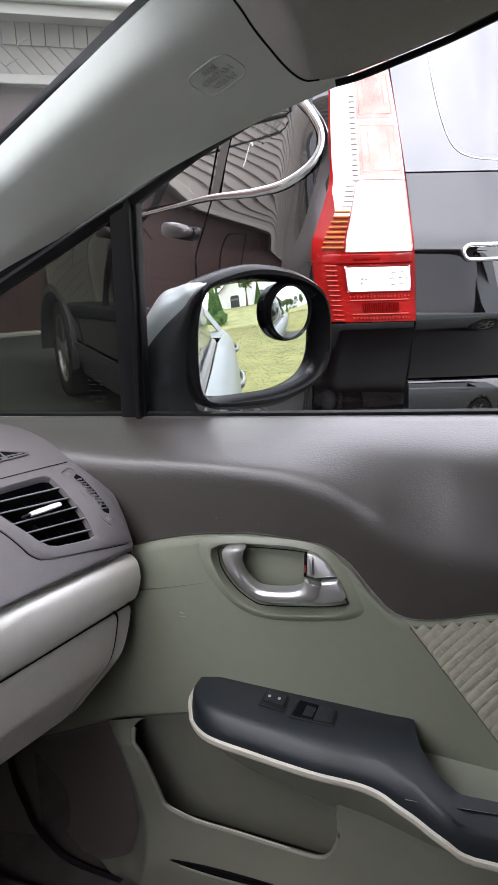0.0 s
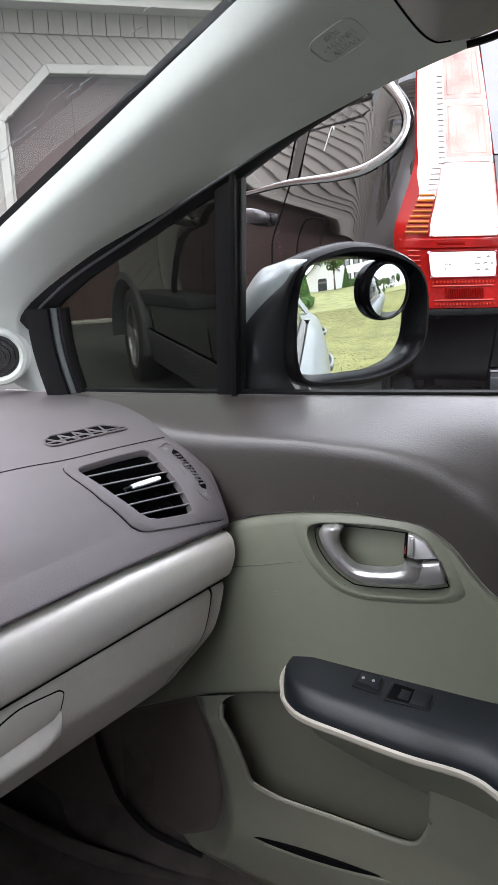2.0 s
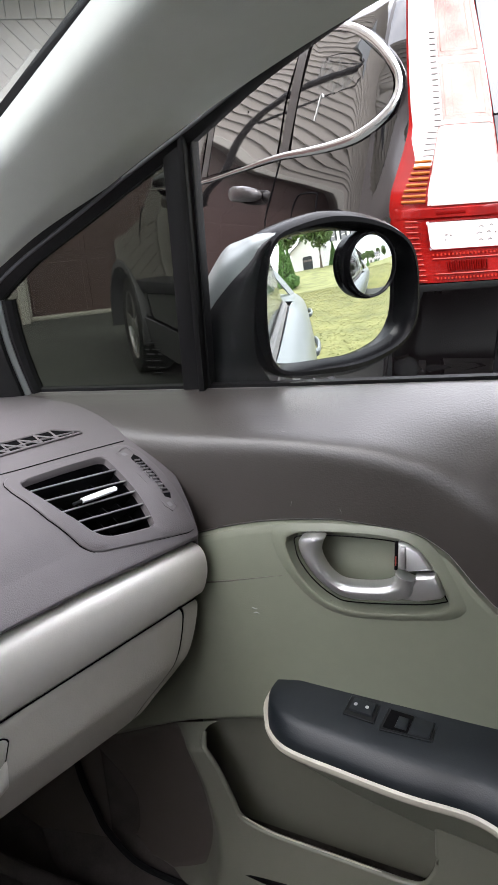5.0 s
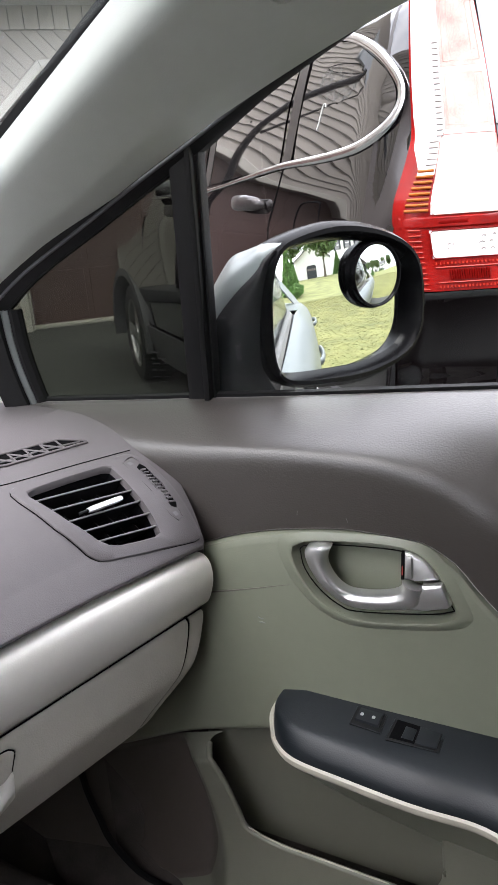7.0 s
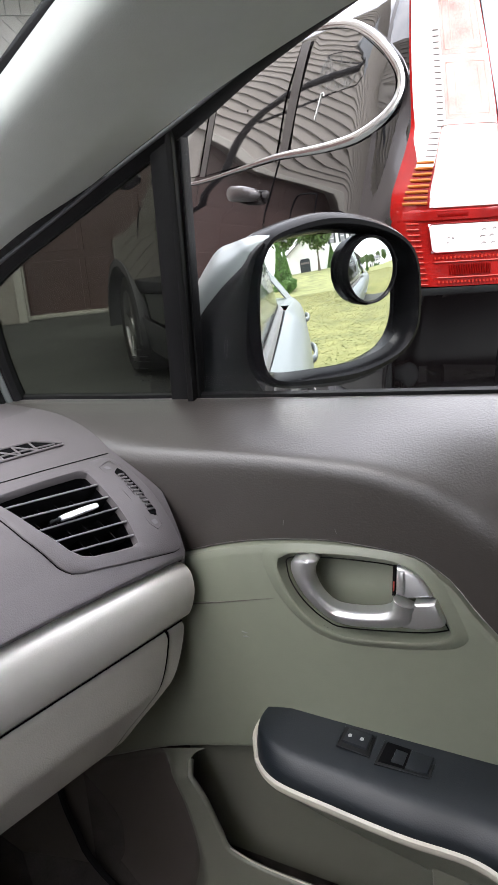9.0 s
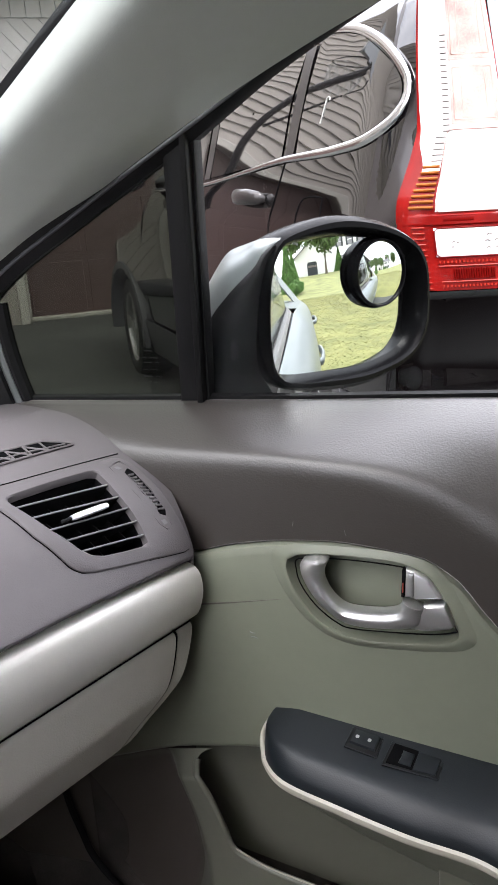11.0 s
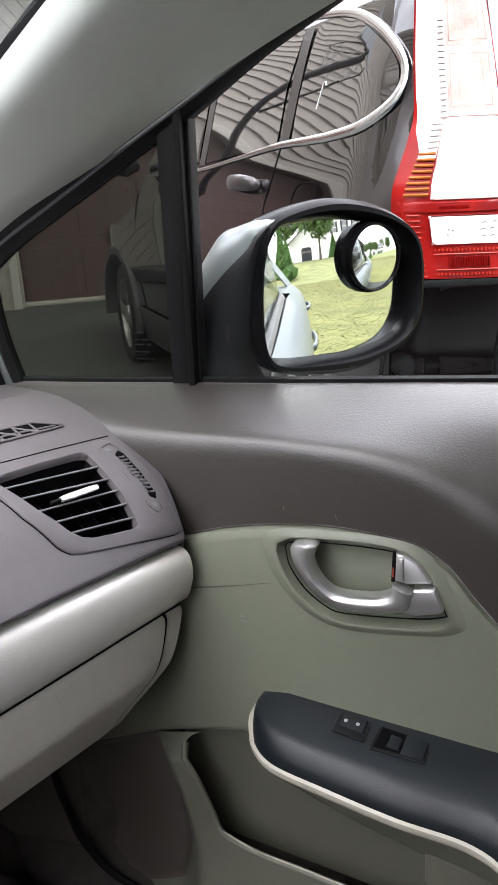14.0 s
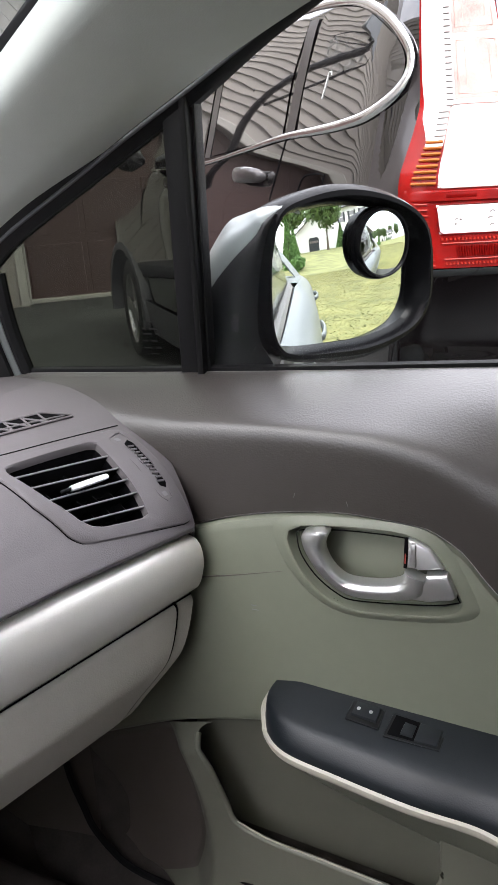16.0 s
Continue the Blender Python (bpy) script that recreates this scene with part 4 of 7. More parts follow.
def dashboard():
    d = thing("dashboard", "grey grained dashboard with silver trim and a closed glovebox", "dashboard")
    end = smooth_at((0.0, 0.02, 0.06, 0.12, 0.18, 0.26, 0.5, 0.8), (0.936, 0.944, 0.958, 0.981, 1.000, 1.024, 1.05, 1.05))
    rows = []
    for i, (p, s) in enumerate(zip(DASH_CURVE, DASH_LEN)):
        ye = end(s)
        row = []
        for y in np.r_[np.linspace(-0.48, 0.77, 16), np.linspace(0.78, min(0.935, ye - 0.001), 46), ye]:
            row.append((dash_x(p.x, y), y, p.z + lip_up(y) * max(0.0, 1 - s / 0.06)))
        row += [(dash_x(p.x, ye) - 0.003, ye + 0.006, p.z - 0.004), (dash_x(p.x, ye) - 0.008, ye + 0.009, p.z - 0.03), (dash_x(p.x, ye) - 0.03, ye + 0.009, p.z - 0.10)]
        rows.append(row)
    rows.insert(0, [(v[0] - 0.03, v[1], v[2] - 0.001) for v in rows[0]])
    bm = sheet(rows)
    # open where the vent sits
    cut = []
    for f in bm.faces:
        c = f.calc_center_median()
        if 0.80 < c.y < 0.93 and c.z > 0.76:
            i = int(np.argmin([abs(dash_x(q.x, c.y) - c.x) + abs(q.z - c.z) for q in DASH_CURVE]))
            if within(VENT_INNER, 0.105 + (DASH_LEN[i] - 0.105) * 0.93, 0.868 + (c.y - 0.868) * 0.93):
                cut.append(f)
    bmesh.ops.delete(bm, geom=cut, context="FACES")
    part("upper_dash", bm, "dash", d, "grey grained upper dash")

    # silver trim band under the lip
    prof = [(-0.480, 0.749), (-0.456, 0.7495), (-0.446, 0.747), (-0.440, 0.741), (-0.4365, 0.731), (-0.4355, 0.712), (-0.440, 0.692), (-0.444, 0.682), (-0.451, 0.6745), (-0.475, 0.672)]
    pc = spline([(x, 0, z) for x, z in prof], 26)
    rows = []
    for p in pc:
        ye = 0.940
        up = max(0.0, (p.z - 0.69) / 0.07)
        rows.append([(dash_x(p.x, y), y, p.z + lip_up(y) * up) for y in np.linspace(-0.48, ye, 40)] + [(dash_x(p.x, ye) - 0.0015, ye + 0.0015, p.z), (dash_x(p.x, ye) - 0.04, ye + 0.003, p.z)])
    part("trim_band", sheet(rows), "dashtrim", d, "pearl silver trim band")

    # side cap beside the glovebox, then the glovebox lid
    gp = [(-0.480, 0.6655), (-0.462, 0.664), (-0.456, 0.658), (-0.455, 0.645), (-0.456, 0.610), (-0.458, 0.590), (-0.464, 0.576), (-0.477, 0.548), (-0.491, 0.522), (-0.520, 0.505)]
    gc = spline([(x, 0, z) for x, z in gp], 26)
    right = smooth_at((0.50, 0.548, 0.575, 0.61, 0.65, 0.67), (0.83, 0.862, 0.886, 0.905, 0.915, 0.918))
    rows = []
    for p in gc:
        ye = right(p.z) - 0.004
        ys = np.linspace(0.10, ye, 34)
        rows.append([(dash_x(p.x, 0.10) - 0.03, 0.095, p.z)] + [(dash_x(p.x, y), y, p.z) for y in ys] + [(dash_x(p.x, ye) - 0.003, ye + 0.003, p.z), (dash_x(p.x, ye) - 0.03, ye + 0.004, p.z)])
    lid = part("glovebox_lid", sheet(rows), "glove", d, "closed warm grey glovebox lid")
    rows = []
    for p in gc:
        y0 = right(p.z) + 0.004
        y1 = y0 + np.interp(p.z, (0.52, 0.56, 0.66), (0.012, 0.018, 0.024))
        rows.append([(dash_x(p.x, y0) - 0.03, y0, p.z), (dash_x(p.x, y0) - 0.004, y0, p.z), (dash_x(p.x, y0) - 0.001, y0 + 0.003, p.z), (dash_x(p.x, y1) - 0.002, y1 - 0.003, p.z), (dash_x(p.x, y1) - 0.007, y1, p.z), (dash_x(p.x, y1) - 0.05, y1 + 0.004, p.z)])
    part("end_cap", sheet(rows), "glove", d)
    part("lid_joint", tube([(dash_x(p.x, right(p.z)) - 0.0035, right(p.z), p.z) for p in gc], 0.0022, 6), "dark_gap", d)
    seam = [(0.34, 0.20), (0.30, 0.40), (0.258, 0.60), (0.228, 0.715), (0.216, 0.775), (0.203, 0.825), (0.192, 0.90), (0.180, 0.975)]
    part("dash_seam", tube([on_dash(p.x, p.y, 0.0002) for p in spline([(s, y, 0) for s, y in seam], 40)], 0.0008, 6), "dark_gap", d)
    part("band_joint", tube([(dash_x(-0.4545, y), y, 0.6685) for y in np.linspace(-0.4, 0.936, 24)], 0.0011, 6), "dark_gap", d)
    # near-black core closes the gaps behind, their shade put into its colour
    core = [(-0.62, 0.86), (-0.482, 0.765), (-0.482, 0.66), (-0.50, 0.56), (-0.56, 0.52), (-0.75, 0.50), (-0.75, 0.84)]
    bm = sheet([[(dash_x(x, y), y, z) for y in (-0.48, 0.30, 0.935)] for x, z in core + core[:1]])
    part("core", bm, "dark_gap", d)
    # knee panel under the glovebox
    kp = [(-0.50, 0.530), (-0.56, 0.505), (-0.66, 0.46), (-0.75, 0.42)]
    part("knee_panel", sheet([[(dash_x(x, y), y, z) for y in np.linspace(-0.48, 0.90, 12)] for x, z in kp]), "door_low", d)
    # latch: a paddle over a scooped hollow
    def on_lid(y, z, off):
        x = np.interp(z, (0.515, 0.528, 0.548, 0.575, 0.61, 0.65, 0.664), (-0.53, -0.490, -0.470, -0.461, -0.456, -0.455, -0.458))
        return Vector((dash_x(x, y) + off, y, z))
    paddle = [(0.640, 0.6125), (0.56, 0.608), (0.546, 0.6075), (0.545, 0.618), (0.549, 0.632), (0.557, 0.642), (0.57, 0.6485), (0.60, 0.6545), (0.64, 0.6505), (0.650, 0.649), (0.655, 0.645), (0.6565, 0.640), (0.650, 0.620)]
    part("latch_paddle", slab([on_lid(y, z, 0.0022) for y, z in paddle], (-1, 0, 0), 0.008, 0.0012, 2), "glove", lid, "glovebox latch paddle")
    part("latch_joint", tube(spline([on_lid(y, z, 0.0014) for y, z in paddle[2:]], 40), 0.0010, 6), "dark_gap", lid)
    rows = []
    for y in np.linspace(0.538, 0.652, 20):
        k = min(1.0, max(0.0, (0.652 - y) / 0.03), max(0.0, (y - 0.538) / 0.012)) ** 0.6 * 0.7
        rise = 0.020 * max(0.0, (y - 0.60) / 0.055) ** 2
        rows.append([on_lid(y, z + rise, 0.0006 + off * k) for z, off in ((0.613, 0.000), (0.606, 0.002), (0.598, 0.009), (0.590, 0.015), (0.584, 0.0165), (0.577, 0.014), (0.570, 0.004), (0.565, 0.0))])
    # light caught on the up-facing scoop is put into a paler material
    part("latch_scoop", sheet(rows), "dashtrim", lid, "scoop under the latch, toned pale for the light it catches")
    return d


def air_vent(d):
    """The outer air vent: bezel, slats, sliding knob and the thumbwheel beside it."""
    # outlines on the dash, as (s, y), with tight corners
    outer = [(0.018, 0.938), (0.016, 0.930), (0.024, 0.895), (0.032, 0.860), (0.044, 0.815), (0.050, 0.803), (0.062, 0.797), (0.110, 0.793), (0.165, 0.797), (0.184, 0.802), (0.190, 0.810), (0.188, 0.83), (0.182, 0.88), (0.176, 0.93), (0.174, 0.958), (0.168, 0.966), (0.150, 0.966), (0.10, 0.957), (0.050, 0.946), (0.024, 0.941)]
    inner = VENT_INNER
    mid = Vector((0.105, 0.868, 0))

    def around(pts):
        """The outline met by 96 rays from the middle."""
        loop = [Vector((s, y, 0)) for s, y in pts]
        got = []
        for k in range(96):
            a = 2 * math.pi * k / 96
            e = Vector((math.cos(a), math.sin(a), 0))
            best = None
            for p, q in zip(loop, loop[1:] + loop[:1]):
                f, g = q - p, p - mid
                den = e.x * f.y - e.y * f.x
                if abs(den) > 1e-9:
                    t, w = (g.x * f.y - g.y * f.x) / den, (g.x * e.y - g.y * e.x) / den
                    if t > 0 and -1e-6 <= w <= 1 + 1e-6:
                        best = t if best is None else max(best, t)
            got.append(mid + e * best)
        return got

    a, b = around(outer), around(inner)
    rows = [[on_dash(p.x, p.y, -0.002) for p in a], [on_dash(p.x, p.y, 0.0030) for p in a]]
    for t, l in ((0.08, 0.0045), (0.5, 0.0050), (0.90, 0.0048), (1.0, 0.003)):
        rows.append([on_dash(p.lerp(q, t).x, p.lerp(q, t).y, l) for p, q in zip(a, b)])
    rows.append([on_dash(q.x, q.y, -0.006) for q in b])
    v = part("air_vent", sheet(rows, closed=True), "dash", d, "grey air vent with dark slats and a silver knob")
    part("bezel_joint", tube([on_dash(p.x, p.y, 0.0006) for p in a + a[:1]], 0.0009, 6), "dark_gap", v)
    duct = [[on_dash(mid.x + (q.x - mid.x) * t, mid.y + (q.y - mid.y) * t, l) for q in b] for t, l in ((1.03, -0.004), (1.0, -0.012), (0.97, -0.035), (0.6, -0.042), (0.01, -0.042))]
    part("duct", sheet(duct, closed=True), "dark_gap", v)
    for (s0, y0), (s1, y1) in (((0.158, 0.811), (0.138, 0.917)), ((0.136, 0.811), (0.116, 0.911)), ((0.112, 0.812), (0.097, 0.907)), ((0.092, 0.815), (0.077, 0.902)), ((0.073, 0.820), (0.058, 0.897))):
        pts = [(s0 + (s1 - s0) * t, y0 + (y1 - y0) * t) for t in np.linspace(0.01, 0.99, 6)]
        part("slat", sheet([(on_dash(s - 0.0015, y, 0.0005), on_dash(s + 0.0005, y, 0.0005), on_dash(s + 0.004, y, -0.028), on_dash(s + 0.0025, y, -0.028)) for s, y in pts], closed=True), "black", v)
        part("slat_lip", tube([on_dash(s - 0.0008, y, 0.0008) for s, y in pts], 0.0013, 8), "slat_edge", v)
    for y in (0.833, 0.852, 0.871, 0.890):
        part("vane", sheet([[on_dash(s, y, l) for l in (-0.016, -0.040)] for s in np.linspace(0.060, 0.162, 4)], thick=0.0015), "black", v)
    k0, k1 = on_dash(0.111, 0.838, 0.0065), on_dash(0.108, 0.884, 0.0065)
    part("knob", tube(spline([k0, k0.lerp(k1, 0.5), k1], 8), [0.0030, 0.0036, 0.0037, 0.0037, 0.0037, 0.0037, 0.0036, 0.0030], 12, flat=1.3), "knob", v, "bright silver sliding knob")
    part("knob_stem", tube([on_dash(0.113, 0.828, 0.004), k0], 0.0022, 8), "black", v)
    # thumbwheel in its slot
    slot = [on_dash(s, y, 0.0056) for s, y in ((0.146, 0.952), (0.142, 0.944), (0.105, 0.934), (0.072, 0.929), (0.067, 0.934), (0.072, 0.938), (0.105, 0.945), (0.138, 0.953))]
    field = [on_dash(s, y, 0.0053) for s, y in ((0.162, 0.950), (0.158, 0.938), (0.105, 0.926), (0.060, 0.919), (0.050, 0.923), (0.053, 0.932), (0.105, 0.947), (0.150, 0.957), (0.162, 0.957))]
    part("wheel_field", tube(field + field[:1], 0.0008, 6), "dash", v)
    part("wheel_slot", slab(slot, (0, 0, -1), 0.002), "dark_gap", v)
    for i in range(11):
        s = 0.076 + 0.0058 * i
        y = 0.9335 + (s - 0.072) * 0.20 - 0.001
        part("wheel_rib", tube([on_dash(s + 0.001, y - 0.0032, 0.0066), on_dash(s - 0.001, y + 0.0032, 0.0066)], 0.0013, 6), "dash", v)
    for s, y in ((0.152, 0.944), (0.060, 0.926)):
        part("wheel_mark", slab([on_dash(s + p, y + q, 0.0054) for p, q in ((-0.003, -0.0028), (0.003, -0.0028), (0.003, 0.0028), (-0.003, 0.0028))], (0, 0, -1), 0.0004), "slat_edge", v)


def demister(d):
    """The side window outlet: a slot with triangular webs."""
    o = [(0.244, 0.841), (0.240, 0.848), (0.236, 0.885), (0.231, 0.925), (0.227, 0.955), (0.231, 0.957), (0.258, 0.940), (0.268, 0.880), (0.271, 0.866), (0.262, 0.848), (0.254, 0.842)]
    g = part("demister_outlet", slab([on_dash(s, y, 0.0012) for s, y in o], (0, 0, -1), 0.002), "dark_gap", d, "dark window demister slot with grey webs")
    ring = [on_dash(s, y, 0.002) for s, y in o]
    part("outlet_rim", tube(ring + ring[:1], 0.0016, 6), "dash", g)
    ys = np.linspace(0.852, 0.935, 9)
    for i in range(8):
        a, b = (0.240 - 0.0012 * i, 0.266 - 0.0012 * i) if i % 2 else (0.266 - 0.0012 * i, 0.240 - 0.0012 * i)
        part("web", tube([on_dash(a, ys[i], 0.0018), on_dash(b, ys[i + 1], 0.0018)], 0.0013, 6), "dash", g)
    part("web_bar", tube([on_dash(s, y, 0.0018) for s, y in ((0.252, 0.843), (0.246, 0.90), (0.234, 0.950))], 0.0012, 6), "dash", g)


dash = dashboard()
air_vent(dash)
demister(dash)


# ---- side mirror ----
GLASS_AT, GLASS_N = Vector((-0.327, 1.205, 1.028)), Vector((0.828, -0.553, 0.045)).normalized()
CURVE = 1.35


def side_mirror():
    m = frame_of(GLASS_AT, Vector((0.555, 0.832, 0)), (0, 0, 1))
    m = Matrix.Translation(GLASS_AT) @ Matrix((Vector((0.555, 0.832, 0)), GLASS_N.cross(Vector((0.555, 0.832, 0))), GLASS_N)).transposed().to_4x4()
    d = thing("side_mirror", "black door mirror with a silver cap and convex glass", "car mirror", m=Matrix.Translation((-0.40, 1.10, 0.94)))
    q = Matrix.Translation((-0.40, 1.10, 0.94)).inverted() @ m
    # outline of the glass in its own plane: right, up
    edge = [(-0.118, 0.066), (-0.101, 0.087), (-0.06, 0.095), (0.0, 0.096), (0.064, 0.086), (0.110, 0.066), (0.131, 0.035), (0.134, -0.02), (0.127, -0.058), (0.099, -0.086), (0.04, -0.097), (-0.03, -0.094), (-0.095, -0.089), (-0.123, -0.074), (-0.131, -0.035), (-0.127, 0.03)]
    rim = spline([(a * (1.06 if a > 0 else 1.0), b * 0.91 - 0.001, 0) for a, b in edge + edge[:1]], 65)[:-1]

    def ring(s, z, grow=0.0, dx=0.0, dy=0.0):
        return [q @ Vector((p.x * s + grow * p.x / p.length * (0.35 if p.x < 0 else 0.60) + dx, p.y * s + grow * p.y / p.length + dy, z)) for p in rim]

    rows = []
    for s in np.linspace(1.02, 0.0001, 16):
        rows.append([q @ Vector((p.x * s, p.y * s, -(p.x**2 + p.y**2) * s * s / (2 * CURVE))) for p in rim])
    part("mirror_glass", sheet(rows, closed=True), "mirror", d, "convex mirror glass")
    # housing: lip round the glass, then the shell behind
    rows = [ring(1.0, -0.012, 0.0), ring(1.0, 0.000, 0.003), ring(1.0, 0.015, 0.009), ring(1.0, 0.0195, 0.014), ring(1.0, 0.019, 0.021), ring(1.0, 0.010, 0.028), ring(1.0, -0.010, 0.029), ring(1.0, -0.03, 0.026)]
    part("housing_lip", sheet(rows, closed=True), "mirror_black", d)
    back = [ring(1.0, -0.028, 0.0265), ring(1.0, -0.05, 0.018), ring(0.95, -0.075, 0.0, -0.01), ring(0.8, -0.098, 0.0, -0.02), ring(0.5, -0.112, 0.0, -0.03), ring(0.01, -0.118, 0.0, -0.03)]
    part("housing_shell", sheet(back, closed=True), "silver_paint", d, "silver painted mirror cap")
    # neck from the sail panel to the housing: black below, silver above
    base = Matrix.Translation((-0.40, 1.10, 0.94)).inverted()
    # dividing line between the black foot and the silver arm, and the arm's upper back
    foot = [(-0.486, 1.095, 0.915), (-0.484, 1.095, 0.95), (-0.482, 1.095, 0.985), (-0.472, 1.093, 1.027), (-0.441, 1.092, 1.061), (-0.409, 1.093, 1.090), (-0.397, 1.096, 1.107), (-0.386, 1.104, 1.117)]
    lips = [(-0.375, 1.10, 0.905), (-0.398, 1.098, 0.935), (-0.408, 1.094, 0.965), (-0.404, 1.092, 1.0), (-0.400, 1.092, 1.035), (-0.396, 1.094, 1.065), (-0.391, 1.10, 1.092), (-0.380, 1.112, 1.114)]
    f, l = spline(foot, 28), spline(lips, 28)
    rows = [[tuple(base @ (a.lerp(b, s) + Vector((0.0, -0.008 * math.sin(math.pi * s), 0.0)))) for s in np.linspace(0, 1, 8)] for a, b in zip(f, l)]
    part("sail_neck", sheet(rows, thick=0.004), "black", d)
    low = spline([(-0.486, 1.094, 1.006), (-0.472, 1.0925, 1.027), (-0.441, 1.0915, 1.061), (-0.409, 1.0925, 1.090), (-0.397, 1.0955, 1.107), (-0.378, 1.108, 1.116)], 26)
    high = spline([(-0.506, 1.14, 1.040), (-0.495, 1.14, 1.061), (-0.465, 1.14, 1.102), (-0.438, 1.14, 1.114), (-0.410, 1.14, 1.121), (-0.372, 1.14, 1.119)], 26)
    rows = []
    for a, b in zip(low, high):
        out = Vector((-0.25, -0.75, 0.6)) * 0.012
        row = [a.lerp(b, s) + out * math.sin(math.pi * min(s, 1.0)) for s in np.linspace(0, 1, 9)]
        row += [b + Vector((0.004, 0.03, -0.012)), b + Vector((0.02, 0.06, -0.05))]
        rows.append([tuple(base @ v) for v in row])
    part("neck_cap", sheet(rows, thick=0.003), "silver_paint", d, "silver painted arm cover")
    foot2 = [(-0.487, 1.098, 0.912), (-0.42, 1.10, 0.908), (-0.35, 1.13, 0.902), (-0.30, 1.17, 0.898)]
    rows = [[tuple(base @ (p + Vector((0, 0.0, 0.012)))), tuple(base @ (p + Vector((0, -0.004, 0.01)))), tuple(base @ (p + Vector((0, 0.004, -0.012))))] for i, p in enumerate(spline(foot2, 12))]
    part("mount", sheet(rows, thick=0.006), "mirror_black", d)
    return m


def blind_spot_mirror(m):
    o = m @ Vector((0.062, 0.034, -0.002))
    d = thing("blind_spot_mirror", "small round convex mirror in a glossy black ring", "mirror", m=Matrix.Translation(o))
    tilt = Matrix.Rotation(radians(-1.5), 4, (0, 1, 0))
    q = Matrix.Translation(o).inverted() @ Matrix.Translation(o) @ m.to_3x3().to_4x4() @ tilt
    part("ring", lathe([(0.0485, -0.006), (0.0485, 0.008), (0.047, 0.010), (0.0462, 0.009), (0.046, 0.012), (0.0462, 0.018), (0.0450, 0.0205), (0.0435, 0.0200), (0.0425, 0.0175)], 48, q), "mirror_black", d, "glossy black ring")
    r = 0.15
    part("glass", lathe([(q0, 0.0172 + math.sqrt(r * r - q0 * q0) - math.sqrt(r * r - 0.0432**2)) for q0 in np.linspace(0.0432, 0.0002, 14)], 48, q), "mirror", d, "bulging round mirror")


MIRROR = side_mirror()
blind_spot_mirror(MIRROR)


# ---- the rest of the cabin and the car's own outside ----
def cabin():
    d = thing("car", "silver car with a grey cabin, parked beside the lawn", "car")
    part("floor_pan", sheet([[(x, y, 0.06 - 0.05 * math.exp(-((y - 0.3) / 0.12) ** 2) * -3 + 0.006 * math.sin(9 * x + 5 * y)) for y in np.linspace(-0.50, 1.02, 24)] for x in np.linspace(-1.25, 1.9, 24)]), "carpet", d, "dark carpet")
    part("firewall", sheet([[(x, y, z) for y in np.linspace(-0.5, 1.05, 8)] for x, z in ((-0.78, 0.06), (-0.95, 0.16), (-1.12, 0.34), (-1.2, 0.6), (-1.22, 0.92))]), "carpet", d)
    # kick panel ahead of the door
    rows = [[(x, 0.985 - 0.05 * max(0.0, -0.72 - x) + 0.012 * math.sin(6 * z), z) for z in np.linspace(-0.02, 0.85, 10)] for x in np.linspace(-1.22, -0.70, 11)]
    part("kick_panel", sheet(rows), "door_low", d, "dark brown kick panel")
    part("inner_sill", sheet([[(x, y, z) for y, z in ((0.930, 0.04), (0.950, 0.075), (0.985, 0.10), (1.0, 0.13), (1.0, 0.55))] for x in np.linspace(-0.90, 1.0, 12)]), "carpet", d)
    part("door_seal", tube(spline([(-0.772, 0.992, 0.45), (-0.750, 0.987, 0.33), (-0.737, 0.983, 0.245), (-0.715, 0.978, 0.190), (-0.700, 0.974, 0.158), (-0.668, 0.970, 0.124), (-0.625, 0.966, 0.100), (-0.53, 0.960, 0.090)], 24), 0.006, 8), "rubber", d)
    # fold in the carpet beside the sill
    part("carpet_fold", tube(spline([(-1.10, 0.84, 0.30), (-0.86, 0.87, 0.15), (-0.74, 0.90, 0.085), (-0.66, 0.92, 0.06), (-0.5, 0.93, 0.045), (0.3, 0.93, 0.045)], 26), 0.014, 12), "carpet", d)
    # left side with its panes, and an added unseen wall against rear light
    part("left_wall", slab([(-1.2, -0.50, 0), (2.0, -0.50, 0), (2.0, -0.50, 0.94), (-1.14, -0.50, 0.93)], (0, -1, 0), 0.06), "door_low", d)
    part("left_rail", slab([(-1.14, -0.50, 0.93), (-0.98, -0.50, 0.93), (-0.24, -0.50, 1.39), (0.58, -0.50, 1.42), (0.56, -0.50, 0.94), (0.68, -0.50, 0.94), (0.70, -0.50, 1.42), (1.55, -0.50, 1.36), (1.80, -0.50, 0.94), (2.0, -0.50, 0.94), (2.0, -0.50, 1.50), (-0.25, -0.50, 1.50), (-0.30, -0.50, 1.44)], (0, -1, 0), 0.06), "lining", d)
    for o in ([(-0.98, 0.93), (-0.24, 1.39), (0.58, 1.42), (0.56, 0.93)], [(0.68, 0.93), (0.70, 1.42), (1.55, 1.36), (1.80, 0.93)]):
        lp = part("left_pane", slab([(x, -0.525, z) for x, z in o], (0, -1, 0), 0.004), "clear_glass", d, "clear side window", smooth=False)
        lp.visible_shadow = False
    part("rear_light_stop", slab([(2.0, -0.56, 0), (2.0, 0.92, 0), (2.0, 0.92, 0.85), (2.0, 0.62, 1.42), (2.0, -0.56, 1.42)], (1, 0, 0), 0.06), "door_low", d)
    part("right_rear_trim", slab([(0.62, 1.0, 0.0), (2.0, 0.86, 0.0), (2.0, 0.86, 0.88), (0.62, 1.0, 0.93)], (0, 1, 0), 0.03), "door_dark", d)
